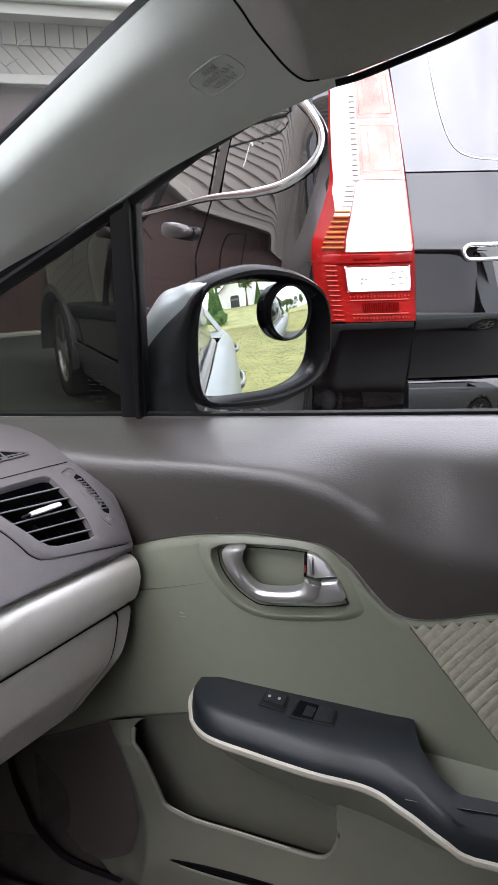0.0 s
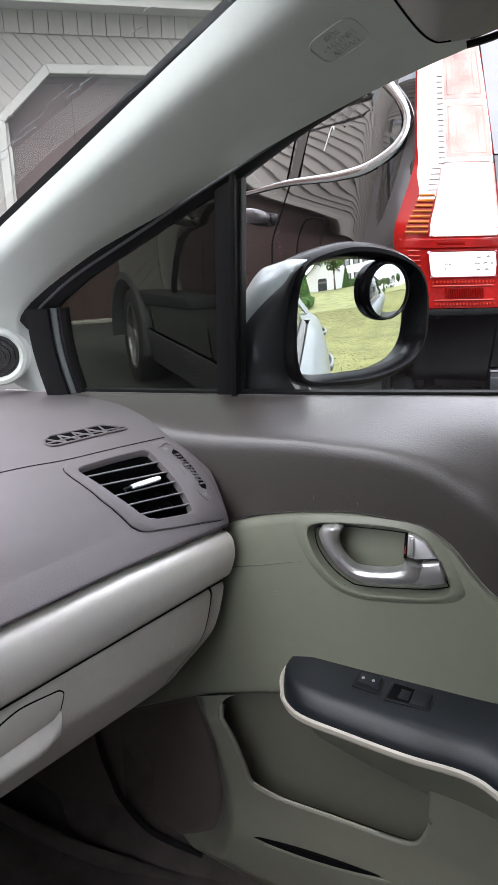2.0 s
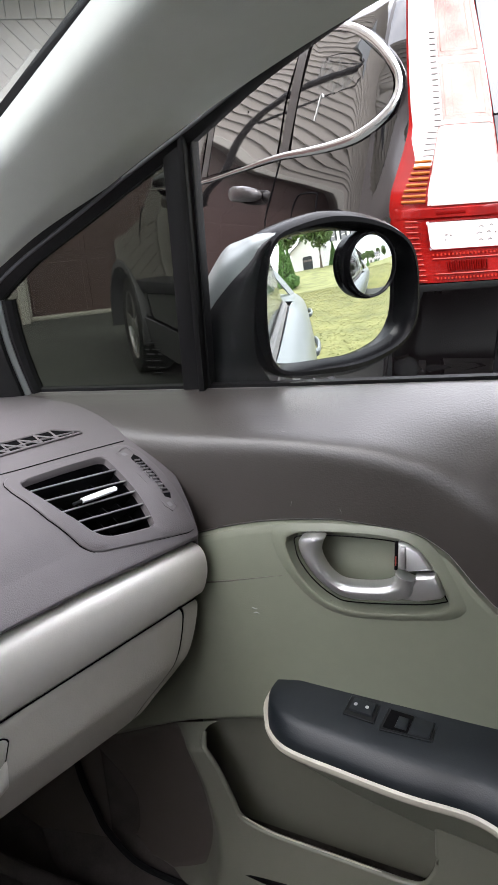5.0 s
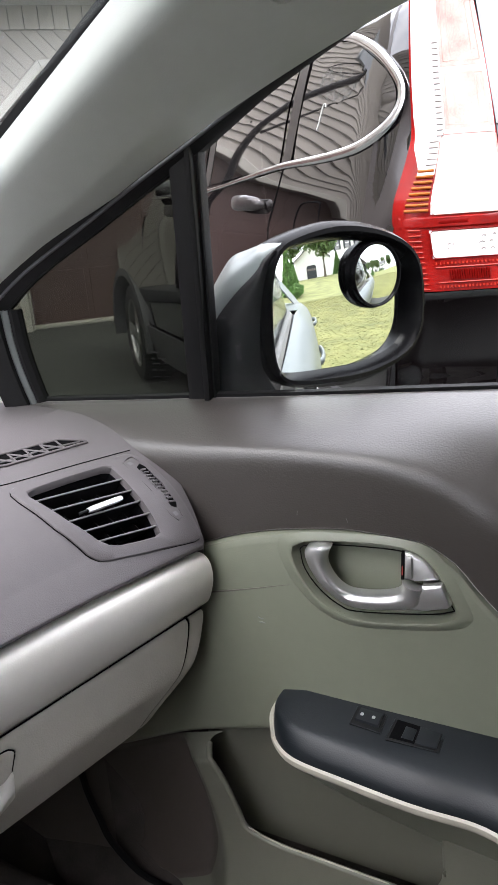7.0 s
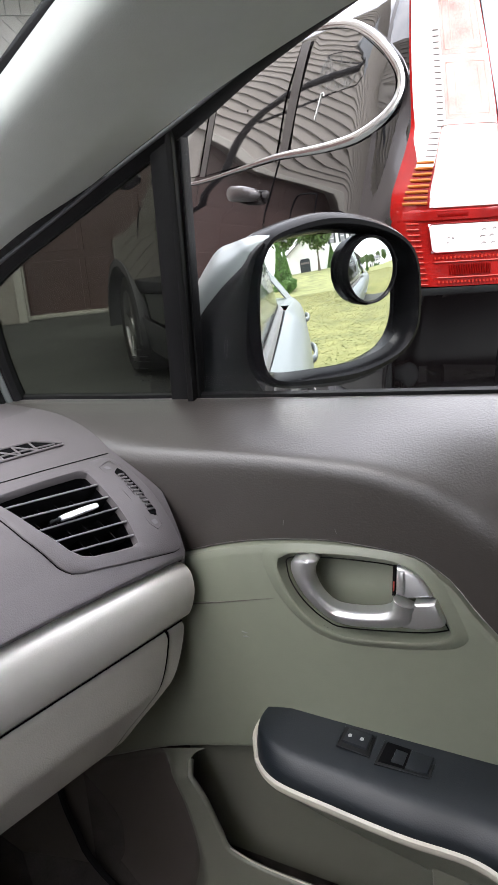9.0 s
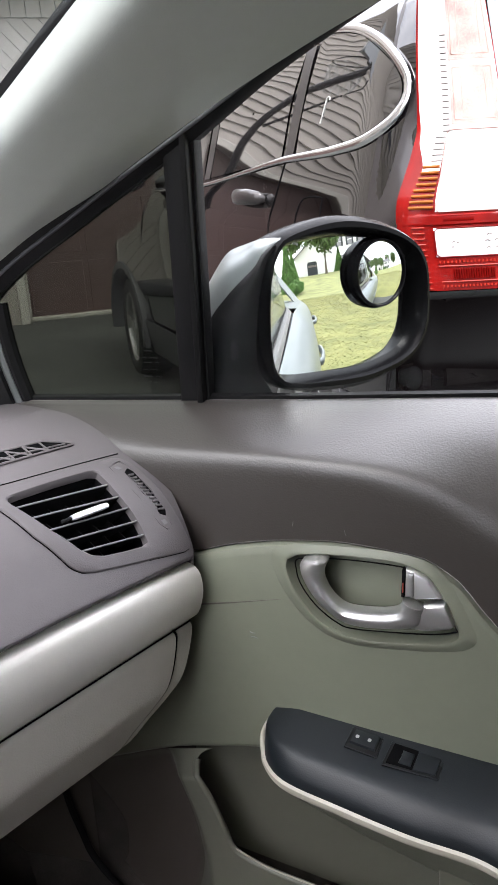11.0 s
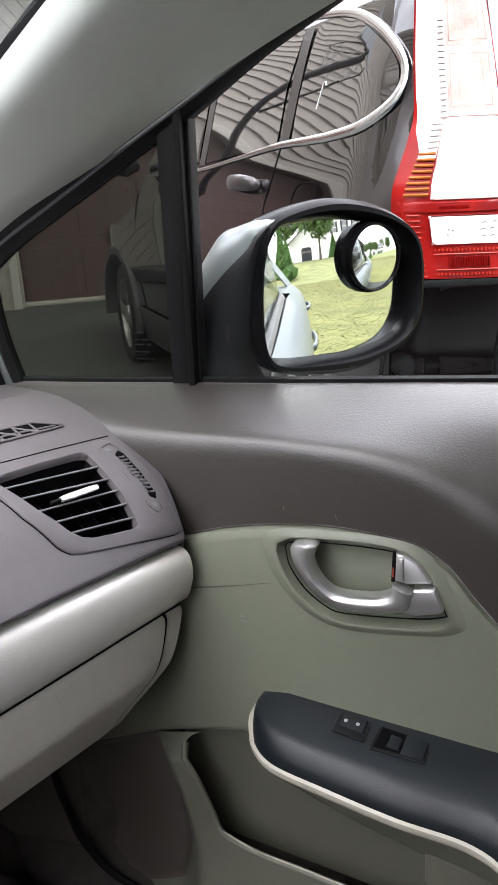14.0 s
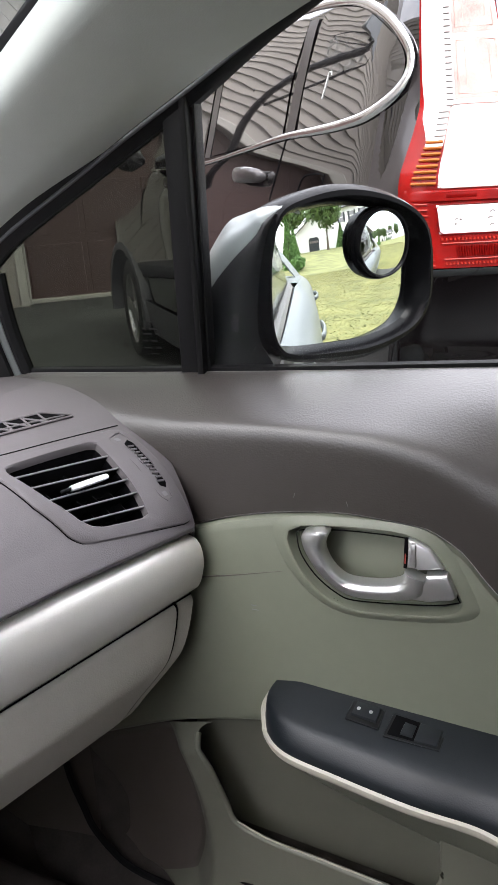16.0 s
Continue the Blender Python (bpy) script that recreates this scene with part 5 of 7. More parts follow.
    part("right_centre_pillar", slab([(0.60, 0.97, 0.93), (0.72, 0.95, 0.93), (0.72, 0.85, 1.46), (0.62, 0.87, 1.46)], (0, 1, 0), 0.05), "pillar", d)
    # windscreen
    w0 = spline([(-1.14, 1.02, 0.92), (-0.80, 0.925, 1.17), (-0.50, 0.825, 1.325), (-0.30, 0.752, 1.424)], 12)
    rows = [[(Vector((p.x - 0.10 * math.sin(math.pi * t), p.y + (0.60 - 2 * p.y) * t, p.z + 0.025 * math.sin(math.pi * t))) + Vector((-0.012, 0.010, 0.016))) for t in np.linspace(-0.10, 1, 24)] for p in w0]
    g = part("windscreen", sheet(rows), "screen_glass", d, "clear windscreen with dried drip marks")
    # drips dried on the outside
    rng = random.Random(5)

    def on_screen(u, t):
        k = u * (len(w0) - 1)
        p = w0[int(k)].lerp(w0[min(int(k) + 1, len(w0) - 1)], k % 1)
        return Vector((p.x - 0.10 * math.sin(math.pi * t), p.y + (0.60 - 2 * p.y) * t, p.z + 0.025 * math.sin(math.pi * t) - 0.001)) + Vector((-0.012, 0.010, 0.016))

    def drip(pts, r):
        pts = [on_screen(u, t) for u, t in pts]
        part("drip_mark", tube(pts, [r * (0.6 + 0.8 * rng.random()) for _ in pts], 6), "drip", g)

    n = 26
    drip([(0.505 + 0.20 * k / n, 0.058 + 0.0016 * math.sin(0.7 * k) + rng.uniform(-0.0008, 0.0008)) for k in range(n)], 0.00035)
    for u, t, s in ((0.520, 0.051, 0.010), (0.565, 0.055, 0.012), (0.588, 0.052, 0.010), (0.672, 0.047, 0.014), (0.700, 0.046, 0.012), (0.722, 0.052, 0.006), (0.80, 0.046, 0.010), (0.615, 0.088, 0.003), (0.84, 0.055, 0.008)):
        drip([(u + s * 1.6 * k / 5, t - 0.004 * (k / 5) ** 2 + rng.uniform(-0.0006, 0.0006)) for k in range(6)], 0.0005)
        q = on_screen(u, t)
        part("drip_mark", lathe([(0.0030, 0.0), (0.0022, 0.0004), (0.0001, 0.0005)], 10, frame_of(q, (0.5, -0.8, 0), (0.5, 0.3, 0.8))), "drip", g)
    # outside: sills, doors, rear wing
    prof = [(1.10, 0.10), (1.185, 0.16), (1.212, 0.30), (1.225, 0.52), (1.222, 0.66), (1.205, 0.735), (1.196, 0.80), (1.165, 0.865), (1.118, 0.902), (1.106, 0.905)]
    pc = spline([(0, y, z) for y, z in prof], 24)
    AXLES, MID = (-1.62, 1.62), 0.30

    def skin(x0, x1, name, left=False):
        rows = []
        for x in np.linspace(x0, x1, 34):
            row = []
            for p in pc:
                y = p.y - 0.05 * max(0, x - 1.4) ** 2 - 0.03 * max(0, -0.6 - x) - 0.10 * max(0, -1.7 - x) ** 2
                z = p.z + (0.07 * (min(x, 0.3) + 0.475) - 0.045 * max(0, x - 0.3) if p.z > 0.7 else 0.01 * (x + 0.475))
                row.append((x, 2 * MID - y if left else y, z))
            rows.append(row)
        bm = sheet(rows)
        cut = [f for f in bm.faces if any((f.calc_center_median().x - a) ** 2 + (f.calc_center_median().z - 0.21) ** 2 < 0.36**2 for a in AXLES)]
        bmesh.ops.delete(bm, geom=cut, context="FACES")
        return part(name, bm, "silver_paint", d)

    for left in (False, True):
        skin(-0.86, 0.615, "front_door_skin", left)
        skin(0.622, 1.55, "rear_door_skin", left)
        skin(1.557, 2.6, "rear_wing", left)
        skin(-2.35, -0.867, "front_wing", left)
        for a in AXLES:
            y = 2 * MID - 1.205 if left else 1.205
            s = -1 if left else 1
            q = Matrix.Translation((a, y, 0.21)) @ Matrix.Rotation(radians(-90 * s), 4, "X")
            w = part("wheel", lathe([(0.20, -0.01), (0.22, 0.0), (0.28, 0.004), (0.305, -0.01), (0.31, -0.03), (0.31, -0.18), (0.29, -0.2), (0.20, -0.2)], 40, q), "tyre", d, "black tyre on a silver rim")
            part("rim", lathe([(0.205, -0.15), (0.19, -0.03), (0.2, -0.004), (0.21, 0.0)], 32, q), "alloy", w)
            part("hub", lathe([(0.05, -0.04), (0.045, -0.012), (0.001, -0.008)], 20, q), "alloy", w)
            for k in range(5):
                e, t = Vector((math.cos(k * 1.2566), math.sin(k * 1.2566), 0)), Vector((-math.sin(k * 1.2566), math.cos(k * 1.2566), 0))
                part("spoke", sheet([[q @ (e * r + t * (wd * c) + Vector((0, 0, -0.014))) for c in (-1, 0, 1)] for r, wd in ((0.03, 0.03), (0.11, 0.03), (0.195, 0.045))], thick=0.012), "alloy", w)
            arch = [(a + 0.365 * math.cos(b), y - 0.012 * s, 0.21 + 0.365 * math.sin(b)) for b in np.linspace(-0.2, math.pi + 0.2, 28)]
            part("wheel_arch", tube(arch, 0.014, 8), "silver_paint", d)
    part("rear_shoulder", sheet([[(x, y, 0.9585 - 0.045 * (x - 0.3) - 0.02 * k) for y, k in ((1.108 - 0.05 * max(0, x - 1.4) ** 2, 0.0), (1.05, -0.2), (0.94, -0.3))] for x in np.linspace(0.64, 2.30, 20)]), "silver_paint", d)
    # nose, tail, boot lid and rear screen
    def across(x, y, bow):
        return x + bow * ((y - MID) / 0.9) ** 2
    ys = np.linspace(-0.57, 1.17, 18)
    part("front_bumper", sheet([[(across(x, y, 0.22), y, z) for y in ys] for x, z in ((-2.30, 0.66), (-2.44, 0.60), (-2.50, 0.48), (-2.52, 0.32), (-2.47, 0.16), (-2.35, 0.08))]), "silver_paint", d)
    part("grille", sheet([[(across(-2.455 - 0.02 * k, y, 0.22), y, 0.585 - 0.05 * k) for y in np.linspace(-0.15, 0.75, 10)] for k in (0, 1, 2)]), "black", d)
    for y0, y1 in ((-0.52, -0.18), (0.78, 1.12)):
        part("headlamp", sheet([[(across(-2.40 - 0.04 * k, y, 0.22) - 0.012, y, 0.65 - 0.06 * k) for y in np.linspace(y0, y1, 8)] for k in (0, 1, 2)]), "white_lens", d, "clear headlamp")
    part("rear_bumper", sheet([[(across(x, y, -0.12), y, z) for y in np.linspace(-0.50, 1.10, 16)] for x, z in ((2.60, 0.84), (2.68, 0.74), (2.70, 0.55), (2.72, 0.35), (2.66, 0.16), (2.5, 0.10))]), "silver_paint", d)
    part("boot_lid", sheet([[(across(x, y, -0.12 if x > 2.5 else 0.0), y, z - 0.05 * ((y - MID) / 0.8) ** 2) for y in np.linspace(-0.50, 1.10, 16)] for x, z in ((2.22, 0.90), (2.45, 0.90), (2.60, 0.885), (2.605, 0.84))]), "silver_paint", d)
    part("rear_screen", sheet([[(x, MID + (y - MID) * k, z - 0.04 * ((y - MID) / 0.6) ** 2) for y in np.linspace(-0.25, 0.85, 12)] for x, z, k in ((1.74, 1.475, 0.85), (2.0, 1.24, 0.93), (2.26, 0.93, 1.0))]), "dark_glass", d, "dark rear screen")
    for y0, y1 in ((-0.46, -0.16), (0.76, 1.06)):
        part("tail_lamp", sheet([[(across(2.655 + 0.01 * k, y, -0.12) + 0.012, y, 0.80 - 0.07 * k) for y in np.linspace(y0, y1, 8)] for k in (0, 1, 2)]), "red_lens", d, "red tail lamp")
    part("cowl", sheet([[(x, y, z) for y in np.linspace(-0.48, 1.08, 12)] for x, z in ((-1.10, 0.925), (-1.20, 0.90), (-1.27, 0.865))]), "black", d)
    for x in (0.40, 1.33):
        z = 0.775 + 0.01 * (x + 0.475)
        h = part("outer_handle", tube(spline([(x - 0.10, 1.198, z), (x - 0.085, 1.216, z + 0.003), (x, 1.224, z + 0.006), (x + 0.085, 1.216, z + 0.008), (x + 0.10, 1.198, z + 0.008)], 14), 0.014, 10, flat=0.7), "silver_paint", d, "silver outer door handle")
    rows = [[(x, glass_y(x, z) - 0.1 * max(0, z - 1.0), z) for z in np.linspace(0.945 - 0.045 * (x - 0.6), 1.40 - 0.16 * max(0, x - 1.2) ** 2, 6)] for x in np.linspace(0.66, 1.75, 14)]
    part("rear_side_glass", sheet(rows, thick=0.004), "dark_glass", d, "dark rear side glass")
    part("window_moulding", tube([(x, glass_y(x, 0.93) + 0.02, sill_z(0.3) - 0.02 + 0.07 * min(0.0, x - 0.3) - 0.045 * max(0.0, x - 0.3)) for x in np.linspace(-0.48, 1.7, 24)], 0.008, 8), "black", d)
    part("roof_skin", sheet([[(x, y, 1.50 - 0.05 * ((y - 0.3) / 0.7) ** 2) for y in np.linspace(-0.42, 1.0 - 0.28 * min(0.36, max(0.0, x - 0.34)) - 0.11 * max(0.0, x - 0.7), 12)] for x in np.linspace(-0.35, 1.8, 12)], thick=0.004), "silver_paint", d)
    part("rear_quarter", sheet([[(x, 0.62 + 0.37 * (1.42 - z) / 0.45, z) for z in np.linspace(0.86, 1.46 - 0.2 * max(0, x - 1.75), 5)] for x in np.linspace(1.70, 2.3, 6)], thick=0.01), "silver_paint", d)
    part("bonnet", sheet([[(across(x, y, 0.22 * max(0.0, (-1.27 - x) / 1.03)), y, 0.87 - 0.17 * ((-1.26 - x) / 1.04) ** 1.6 - 0.05 * ((y - MID) / 0.85) ** 2) for y in np.linspace(-0.56, 1.16, 16)] for x in np.linspace(-2.30, -1.26, 12)]), "silver_paint", d)
    part("left_outer_glass", sheet([[(x, 2 * MID - glass_y(min(x, 0.34), z) + 0.08, z) for z in np.linspace(0.93, 1.40, 5)] for x in np.linspace(-0.25, 1.6, 12)]), "dark_glass", d)


cabin()


# ---- the black estate car beside ----
SUV_AT = pose(-0.457, 2.438, GROUND, 0, 0, 44)


def suv():
    d = thing("suv", "shiny black estate car parked with its tail lamp near", "car", m=SUV_AT)
    H = 0.10

    def zz(z):
        return z + H

    # left flank, from the sill to the roof
    prof = [(0.10, 0.16), (0.03, 0.22), (0.0, 0.40), (-0.025, 0.62), (-0.03, 0.82), (-0.026, 0.95), (-0.019, 1.03), (-0.006, 1.09), (0.011, 1.17), (0.035, 1.27), (0.075, 1.45), (0.115, 1.60), (0.16, 1.68), (0.28, 1.735), (0.60, 1.765), (0.95, 1.77)]
    pc = spline([(x, 0, z) for x, z in prof], 60)

    def tuck(y, z):
        """How far the tail narrows, more so above the waist."""
        return (0.03 + 0.09 * min(1.0, max(0.0, (z - 1.0) / 0.40))) * max(0.0, 1 - max(y, 0) / 0.30) ** 2

    def roofline(y):
        """Top of the body: roof, raked screen and falling bonnet."""
        return float(np.interp(y, (0.0, 0.25, 2.0, 2.35, 2.62, 2.76, 3.1, 3.6, 4.0, 4.3), (1.70, 1.80, 1.80, 1.52, 1.20, 0.985, 0.885, 0.80, 0.74, 0.66)))

    def flank(y, p):
        """The body at y metres ahead of the tail, narrowing to both ends."""
        tail = tuck(y, p.z)
        nose = 0.16 * max(0.0, (y - 3.3) / 1.0) ** 2
        z = min(p.z * np.interp(y, (0, 3.4, 4.3), (1, 1, 0.92)), roofline(y))
        return Vector((p.x + tail + nose, y, zz(z)))

    ys = list(np.linspace(-0.01, 0.35, 12)) + list(np.linspace(0.4, 4.3, 40))

    def arch(v, cy):
        """Push the skin in round a wheel."""
        return (v.y - cy) ** 2 + (v.z - 0.34) ** 2 < 0.40**2

    bm = sheet([[flank(y + (0.12 * max(0, p.z - 1.05) + 1.3 * max(0, p.z - 1.66)) * max(0, 1 - y / 0.6), p) for p in pc] for y in ys])
    cut = [f for f in bm.faces if any(arch(f.calc_center_median(), cy) for cy in (0.72, 3.36)) or (f.calc_center_median().y < 0.055 + 0.1 * max(0, f.calc_center_median().z - 1.2) and f.calc_center_median().z < zz(1.72))]
    bmesh.ops.delete(bm, geom=cut, context="FACES")
    part("left_flank", bm, "black_paint", d)
    part("right_flank", sheet([[(1.82 - p.x - 0.02, y, zz(min(p.z, roofline(y)))) for p in pc[::3]] for y in (0.0, 0.2, 2.0, 2.35, 2.62, 2.76, 3.1, 3.6, 4.3)]), "black_paint", d)
    part("bonnet", sheet([[(x, y, zz(roofline(y) + 0.03 * (1 - ((x - 0.9) / 0.85) ** 2))) for x in np.linspace(0.05 + 0.16 * max(0.0, y - 3.3) ** 2, 1.75 - 0.16 * max(0.0, y - 3.3) ** 2, 8)] for y in np.linspace(2.74, 4.3, 10)]), "black_paint", d)
    part("front_end", box(0.15, 1.67, 4.15, 4.35, 0.2, zz(0.66), 0.05), "black_paint", d)
    part("front_screen", sheet([[(x, y, z) for x in (0.16, 1.66)] for y, z in ((2.08, zz(1.76)), (2.76, zz(0.99)))]), "dark_glass", d)

    # side panes with bright surround
    def pane_x(z, y=1.0):
        tail = tuck(y, z)
        return float(np.interp(z, [p.z for p in pc], [p.x for p in pc])) + tail

    def pane(name, pts, inset=0.004):
        c = spline([(0, y, z) for y, z in pts + pts[:1]], 49)[:-1]
        lo = [Vector((pane_x(p.z, p.y) - inset, p.y, zz(p.z))) for p in c]
        mid = sum(lo, Vector()) / len(lo)
        rows = []
        for s in np.linspace(1, 0.02, 8):
            r = []
            for p in c:
                y = p.y * s + mid.y * (1 - s)
                z = p.z * s + (mid.z - H) * (1 - s)
                r.append(Vector((pane_x(z, y) - inset, y, zz(z))))
            rows.append(r)
        return part(name, sheet(rows, closed=True), "dark_glass", d, "dark reflecting side glass")

    qw = pane("quarter_window", [(0.745, 1.262), (0.60, 1.268), (0.443, 1.276), (0.285, 1.297), (0.18, 1.348), (0.160, 1.418), (0.215, 1.491), (0.355, 1.570), (0.50, 1.615), (0.66, 1.625), (0.70, 1.58), (0.74, 1.40)])
    hook = [(0.590, 1.355), (0.580, 1.385), (0.572, 1.415), (0.566, 1.432), (0.552, 1.434), (0.548, 1.424)]
    part("white_smear", tube(spline([(pane_x(z, y) - 0.0055, y, zz(z)) for y, z in hook], 16), 0.0026, 6, flat=1.0), "net", qw, "white smear on the quarter window")
    pane("rear_door_window", [(1.60, 1.20), (1.25, 1.225), (0.90, 1.25), (0.865, 1.27), (0.85, 1.45), (0.80, 1.60), (0.84, 1.635), (1.2, 1.65), (1.48, 1.65), (1.545, 1.55), (1.59, 1.35)])
    pane("front_door_window", [(2.55, 1.17), (2.2, 1.18), (1.72, 1.20), (1.70, 1.24), (1.67, 1.45), (1.63, 1.62), (1.70, 1.65), (1.95, 1.62), (2.22, 1.47), (2.44, 1.28)])
    # bright strip along the sill of the panes and round the last one
    strip = [(2.55, 1.150), (2.1, 1.160), (1.667, 1.172), (1.2, 1.215), (0.862, 1.247), (0.60, 1.257), (0.443, 1.265), (0.27, 1.286), (0.160, 1.342), (0.138, 1.418), (0.195, 1.50), (0.341, 1.585), (0.55, 1.640), (0.9, 1.668), (1.5, 1.675)]
    c = spline([(pane_x(z, y) - 0.008, y, zz(z)) for y, z in strip], 80)
    part("window_chrome", tube(c, [float(np.interp(p.y, (0.1, 0.5, 0.9, 1.3), (0.0088, 0.0070, 0.0052, 0.0036))) for p in c], 10, flat=2.0, up=(1, 0, 0)), "chrome", d, "bright chrome strip round the side glass")
    for a, b in (((0.80, 1.252), (0.755, 1.62)), ((1.645, 1.195), (1.585, 1.63))):
        part("door_pillar", sheet([[Vector((pane_x(z, y) - 0.006, y + k * 0.035, zz(z))) for k in (-1, 0, 1)] for y, z in [(a[0] + (b[0] - a[0]) * t, a[1] + (b[1] - a[1]) * t) for t in np.linspace(0, 1, 8)]]), "satin_black", d)
    # panel joints, fuel flap, door handles
    def line(pts, r=0.003, name="panel_joint"):
        part(name, tube(spline([(pane_x(z, y) - 0.0005, y, zz(z)) for y, z in pts], 24), r, 6), "dark_gap", d)
    line([(0.829, 1.245), (0.86, 1.14), (0.90, 1.02), (0.89, 0.92), (0.93, 0.80), (1.12, 0.62), (1.2, 0.42), (1.2, 0.25)])
    line([(1.70, 1.17), (1.72, 0.9), (1.72, 0.5), (1.70, 0.25)])
    line([(2.70, 1.05), (2.76, 0.9), (2.80, 0.5), (2.78, 0.3)])
    flap = [(0.672, 1.02), (0.668, 1.065), (0.645, 1.105), (0.60, 1.118), (0.50, 1.118), (0.492, 1.10), (0.492, 1.00), (0.51, 0.975), (0.655, 0.975), (0.672, 1.0), (0.672, 1.02)]
    line(flap, 0.0028, "fuel_flap_joint")
    for y, z in ((1.09, 1.115), (2.05, 1.08)):
        hd = part("door_handle", tube(spline([(pane_x(z) - 0.002, y + 0.14, z + H), (pane_x(z) - 0.030, y + 0.11, z + H + 0.004), (pane_x(z) - 0.046, y + 0.04, z + H + 0.006), (pane_x(z) - 0.046, y - 0.05, z + H + 0.006), (pane_x(z) - 0.030, y - 0.11, z + H + 0.002), (pane_x(z) - 0.002, y - 0.13, z + H - 0.004)], 16), [0.012, 0.022, 0.027, 0.029, 0.030, 0.031, 0.031, 0.031, 0.031, 0.031, 0.030, 0.029, 0.027, 0.025, 0.020, 0.010], 12, flat=0.6), "satin_black", d, "black door handle")
        part("handle_cup", lathe([(0.050, 0.0), (0.045, 0.003), (0.02, 0.004), (0.001, 0.004)], 20, frame_of((pane_x(z - 0.03) - 0.001, y + 0.0, z + H - 0.035), (0, 1, 0), (0, 0, 1))), "dark_gap", hd)
    # lower cladding and sill
    rows = [[(pane_x(z) - 0.012, y, zz(z)) for z in np.linspace(0.36, 0.20, 4)] + [(0.05, y, zz(0.13))] for y in np.linspace(1.12, 2.96, 12)]
    part("sill_cladding", sheet(rows, thick=0.01), "cladding", d)
    for cy, rr in ((0.72, 0.41), (3.36, 0.41)):
        rows = []
        for a in np.linspace(-0.15, math.pi + 0.15, 28):
            r0, r1 = rr - 0.012, rr + 0.045
            rows.append([(0.20, cy + r0 * math.cos(a), 0.34 + r0 * math.sin(a)), (0.00, cy + r0 * math.cos(a), 0.34 + r0 * math.sin(a)), (-0.036, cy + (r0 + 0.012) * math.cos(a), 0.34 + (r0 + 0.012) * math.sin(a)), (-0.034, cy + r1 * math.cos(a), 0.34 + r1 * math.sin(a)), (0.0, cy + (r1 + 0.01) * math.cos(a), 0.34 + (r1 + 0.01) * math.sin(a))])
        part("wheel_arch", sheet(rows, thick=0.004), "cladding", d, "dull grey wheel arch moulding")
        q = Matrix.Translation((0.02, cy, 0.34)) @ Matrix.Rotation(radians(-5 if cy > 2 else 0), 4, "Z") @ Matrix.Rotation(radians(-90), 4, "Y")
        w = part("wheel", lathe([(0.235, 0.01), (0.25, 0.018), (0.30, 0.025), (0.33, 0.012), (0.34, -0.02), (0.34, -0.19), (0.32, -0.22), (0.24, -0.22)], 48, q), "tyre", d, "black tyre on a five-spoke alloy rim")
        part("rim", lathe([(0.24, -0.16), (0.22, -0.05), (0.228, 0.008), (0.238, 0.014), (0.243, 0.006)], 48, q), "alloy", w)
        part("hub", lathe([(0.055, -0.03), (0.05, 0.004), (0.03, 0.01), (0.001, 0.011)], 24, q), "alloy", w)
        part("brake_disc", lathe([(0.15, -0.09), (0.001, -0.09)], 32, q), "cladding", w)
        for k in range(5):
            a = 2 * math.pi * k / 5 + 0.3
            e, t = Vector((math.cos(a), math.sin(a), 0)), Vector((-math.sin(a), math.cos(a), 0))
            rows = [[q @ (e * r + t * (wd * s) + Vector((0, 0, h - 0.01 * s * s))) for s in (-1, -0.6, 0.6, 1)] for r, wd, h in ((0.035, 0.026, 0.002), (0.12, 0.028, -0.002), (0.19, 0.036, -0.004), (0.232, 0.050, 0.004))]
            part("spoke", sheet(rows, thick=0.015), "alloy", w)
    # exterior mirror
    part("exterior_mirror", tube(spline([(-0.02, 2.62, zz(1.20)), (-0.10, 2.61, zz(1.22)), (-0.20, 2.60, zz(1.225))], 10), [0.025, 0.04, 0.058, 0.070, 0.074, 0.074, 0.072, 0.066, 0.05, 0.025], 16, flat=0.7), "black_paint", d, "shiny black door mirror")

    # tail: bumper, tailgate, glass; the whole tail is crowned in plan
    def crown(x):
        s = min(x, 1.82 - x)
        return 0.45 * (min(s, 0.45) - 0.03) + 0.45 * max(0.0, s - 0.45) * (1 - max(0.0, s - 0.45) / 0.92)

    def tail_y(x, z):
        return -crown(max(0.0, x)) - 0.02 + 0.11 * (z - 1.05) + 0.27 * max(0.0, 0.845 - z) + 0.16 * min(0.21, max(0.0, z - 1.10)) + (0.07 * (z - 1.31) if z > 1.31 else 0) + 0.03

    rows = [[(x, tail_y(x, z), zz(z)) for x in np.linspace(0.291, 1.529, 30)] for z in np.linspace(0.655, 1.308, 22)]
    part("tailgate", sheet(rows, thick=0.01), "black_paint", d, "shiny black tailgate")
    rows = [[(x, tail_y(x, z), zz(z)) for x in np.linspace(float(np.interp(z, (1.30, 1.45, 1.60, 1.72, 1.9), (0.289, 0.280, 0.265, 0.251, 0.23))), 1.529, 30)] for z in np.linspace(1.313, 1.86, 14)]
    tg = part("tail_glass", sheet(rows, thick=0.008), "dark_glass", d, "dark rear glass full of sky")
    ring = [(0.70, 1.345), (0.58, 1.345), (0.50, 1.352), (0.45, 1.372), (0.422, 1.415), (0.400, 1.50), (0.385, 1.60), (0.378, 1.68)]
    part("glass_border", tube(spline([(x, tail_y(x, z) - 0.0015, zz(z)) for x, z in ring], 24), 0.0022, 6), "chrome", tg)
    ring = [(0.587 + a, 1.064 + b) for a, b in rounded(0.304, 0.046, 0.0225, 7)]
    grip = part("tailgate_handle", tube([(x, tail_y(x, z) - 0.006, zz(z)) for x, z in ring + ring[:1]], 0.0075, 10), "chrome", d, "chrome tailgate handle")
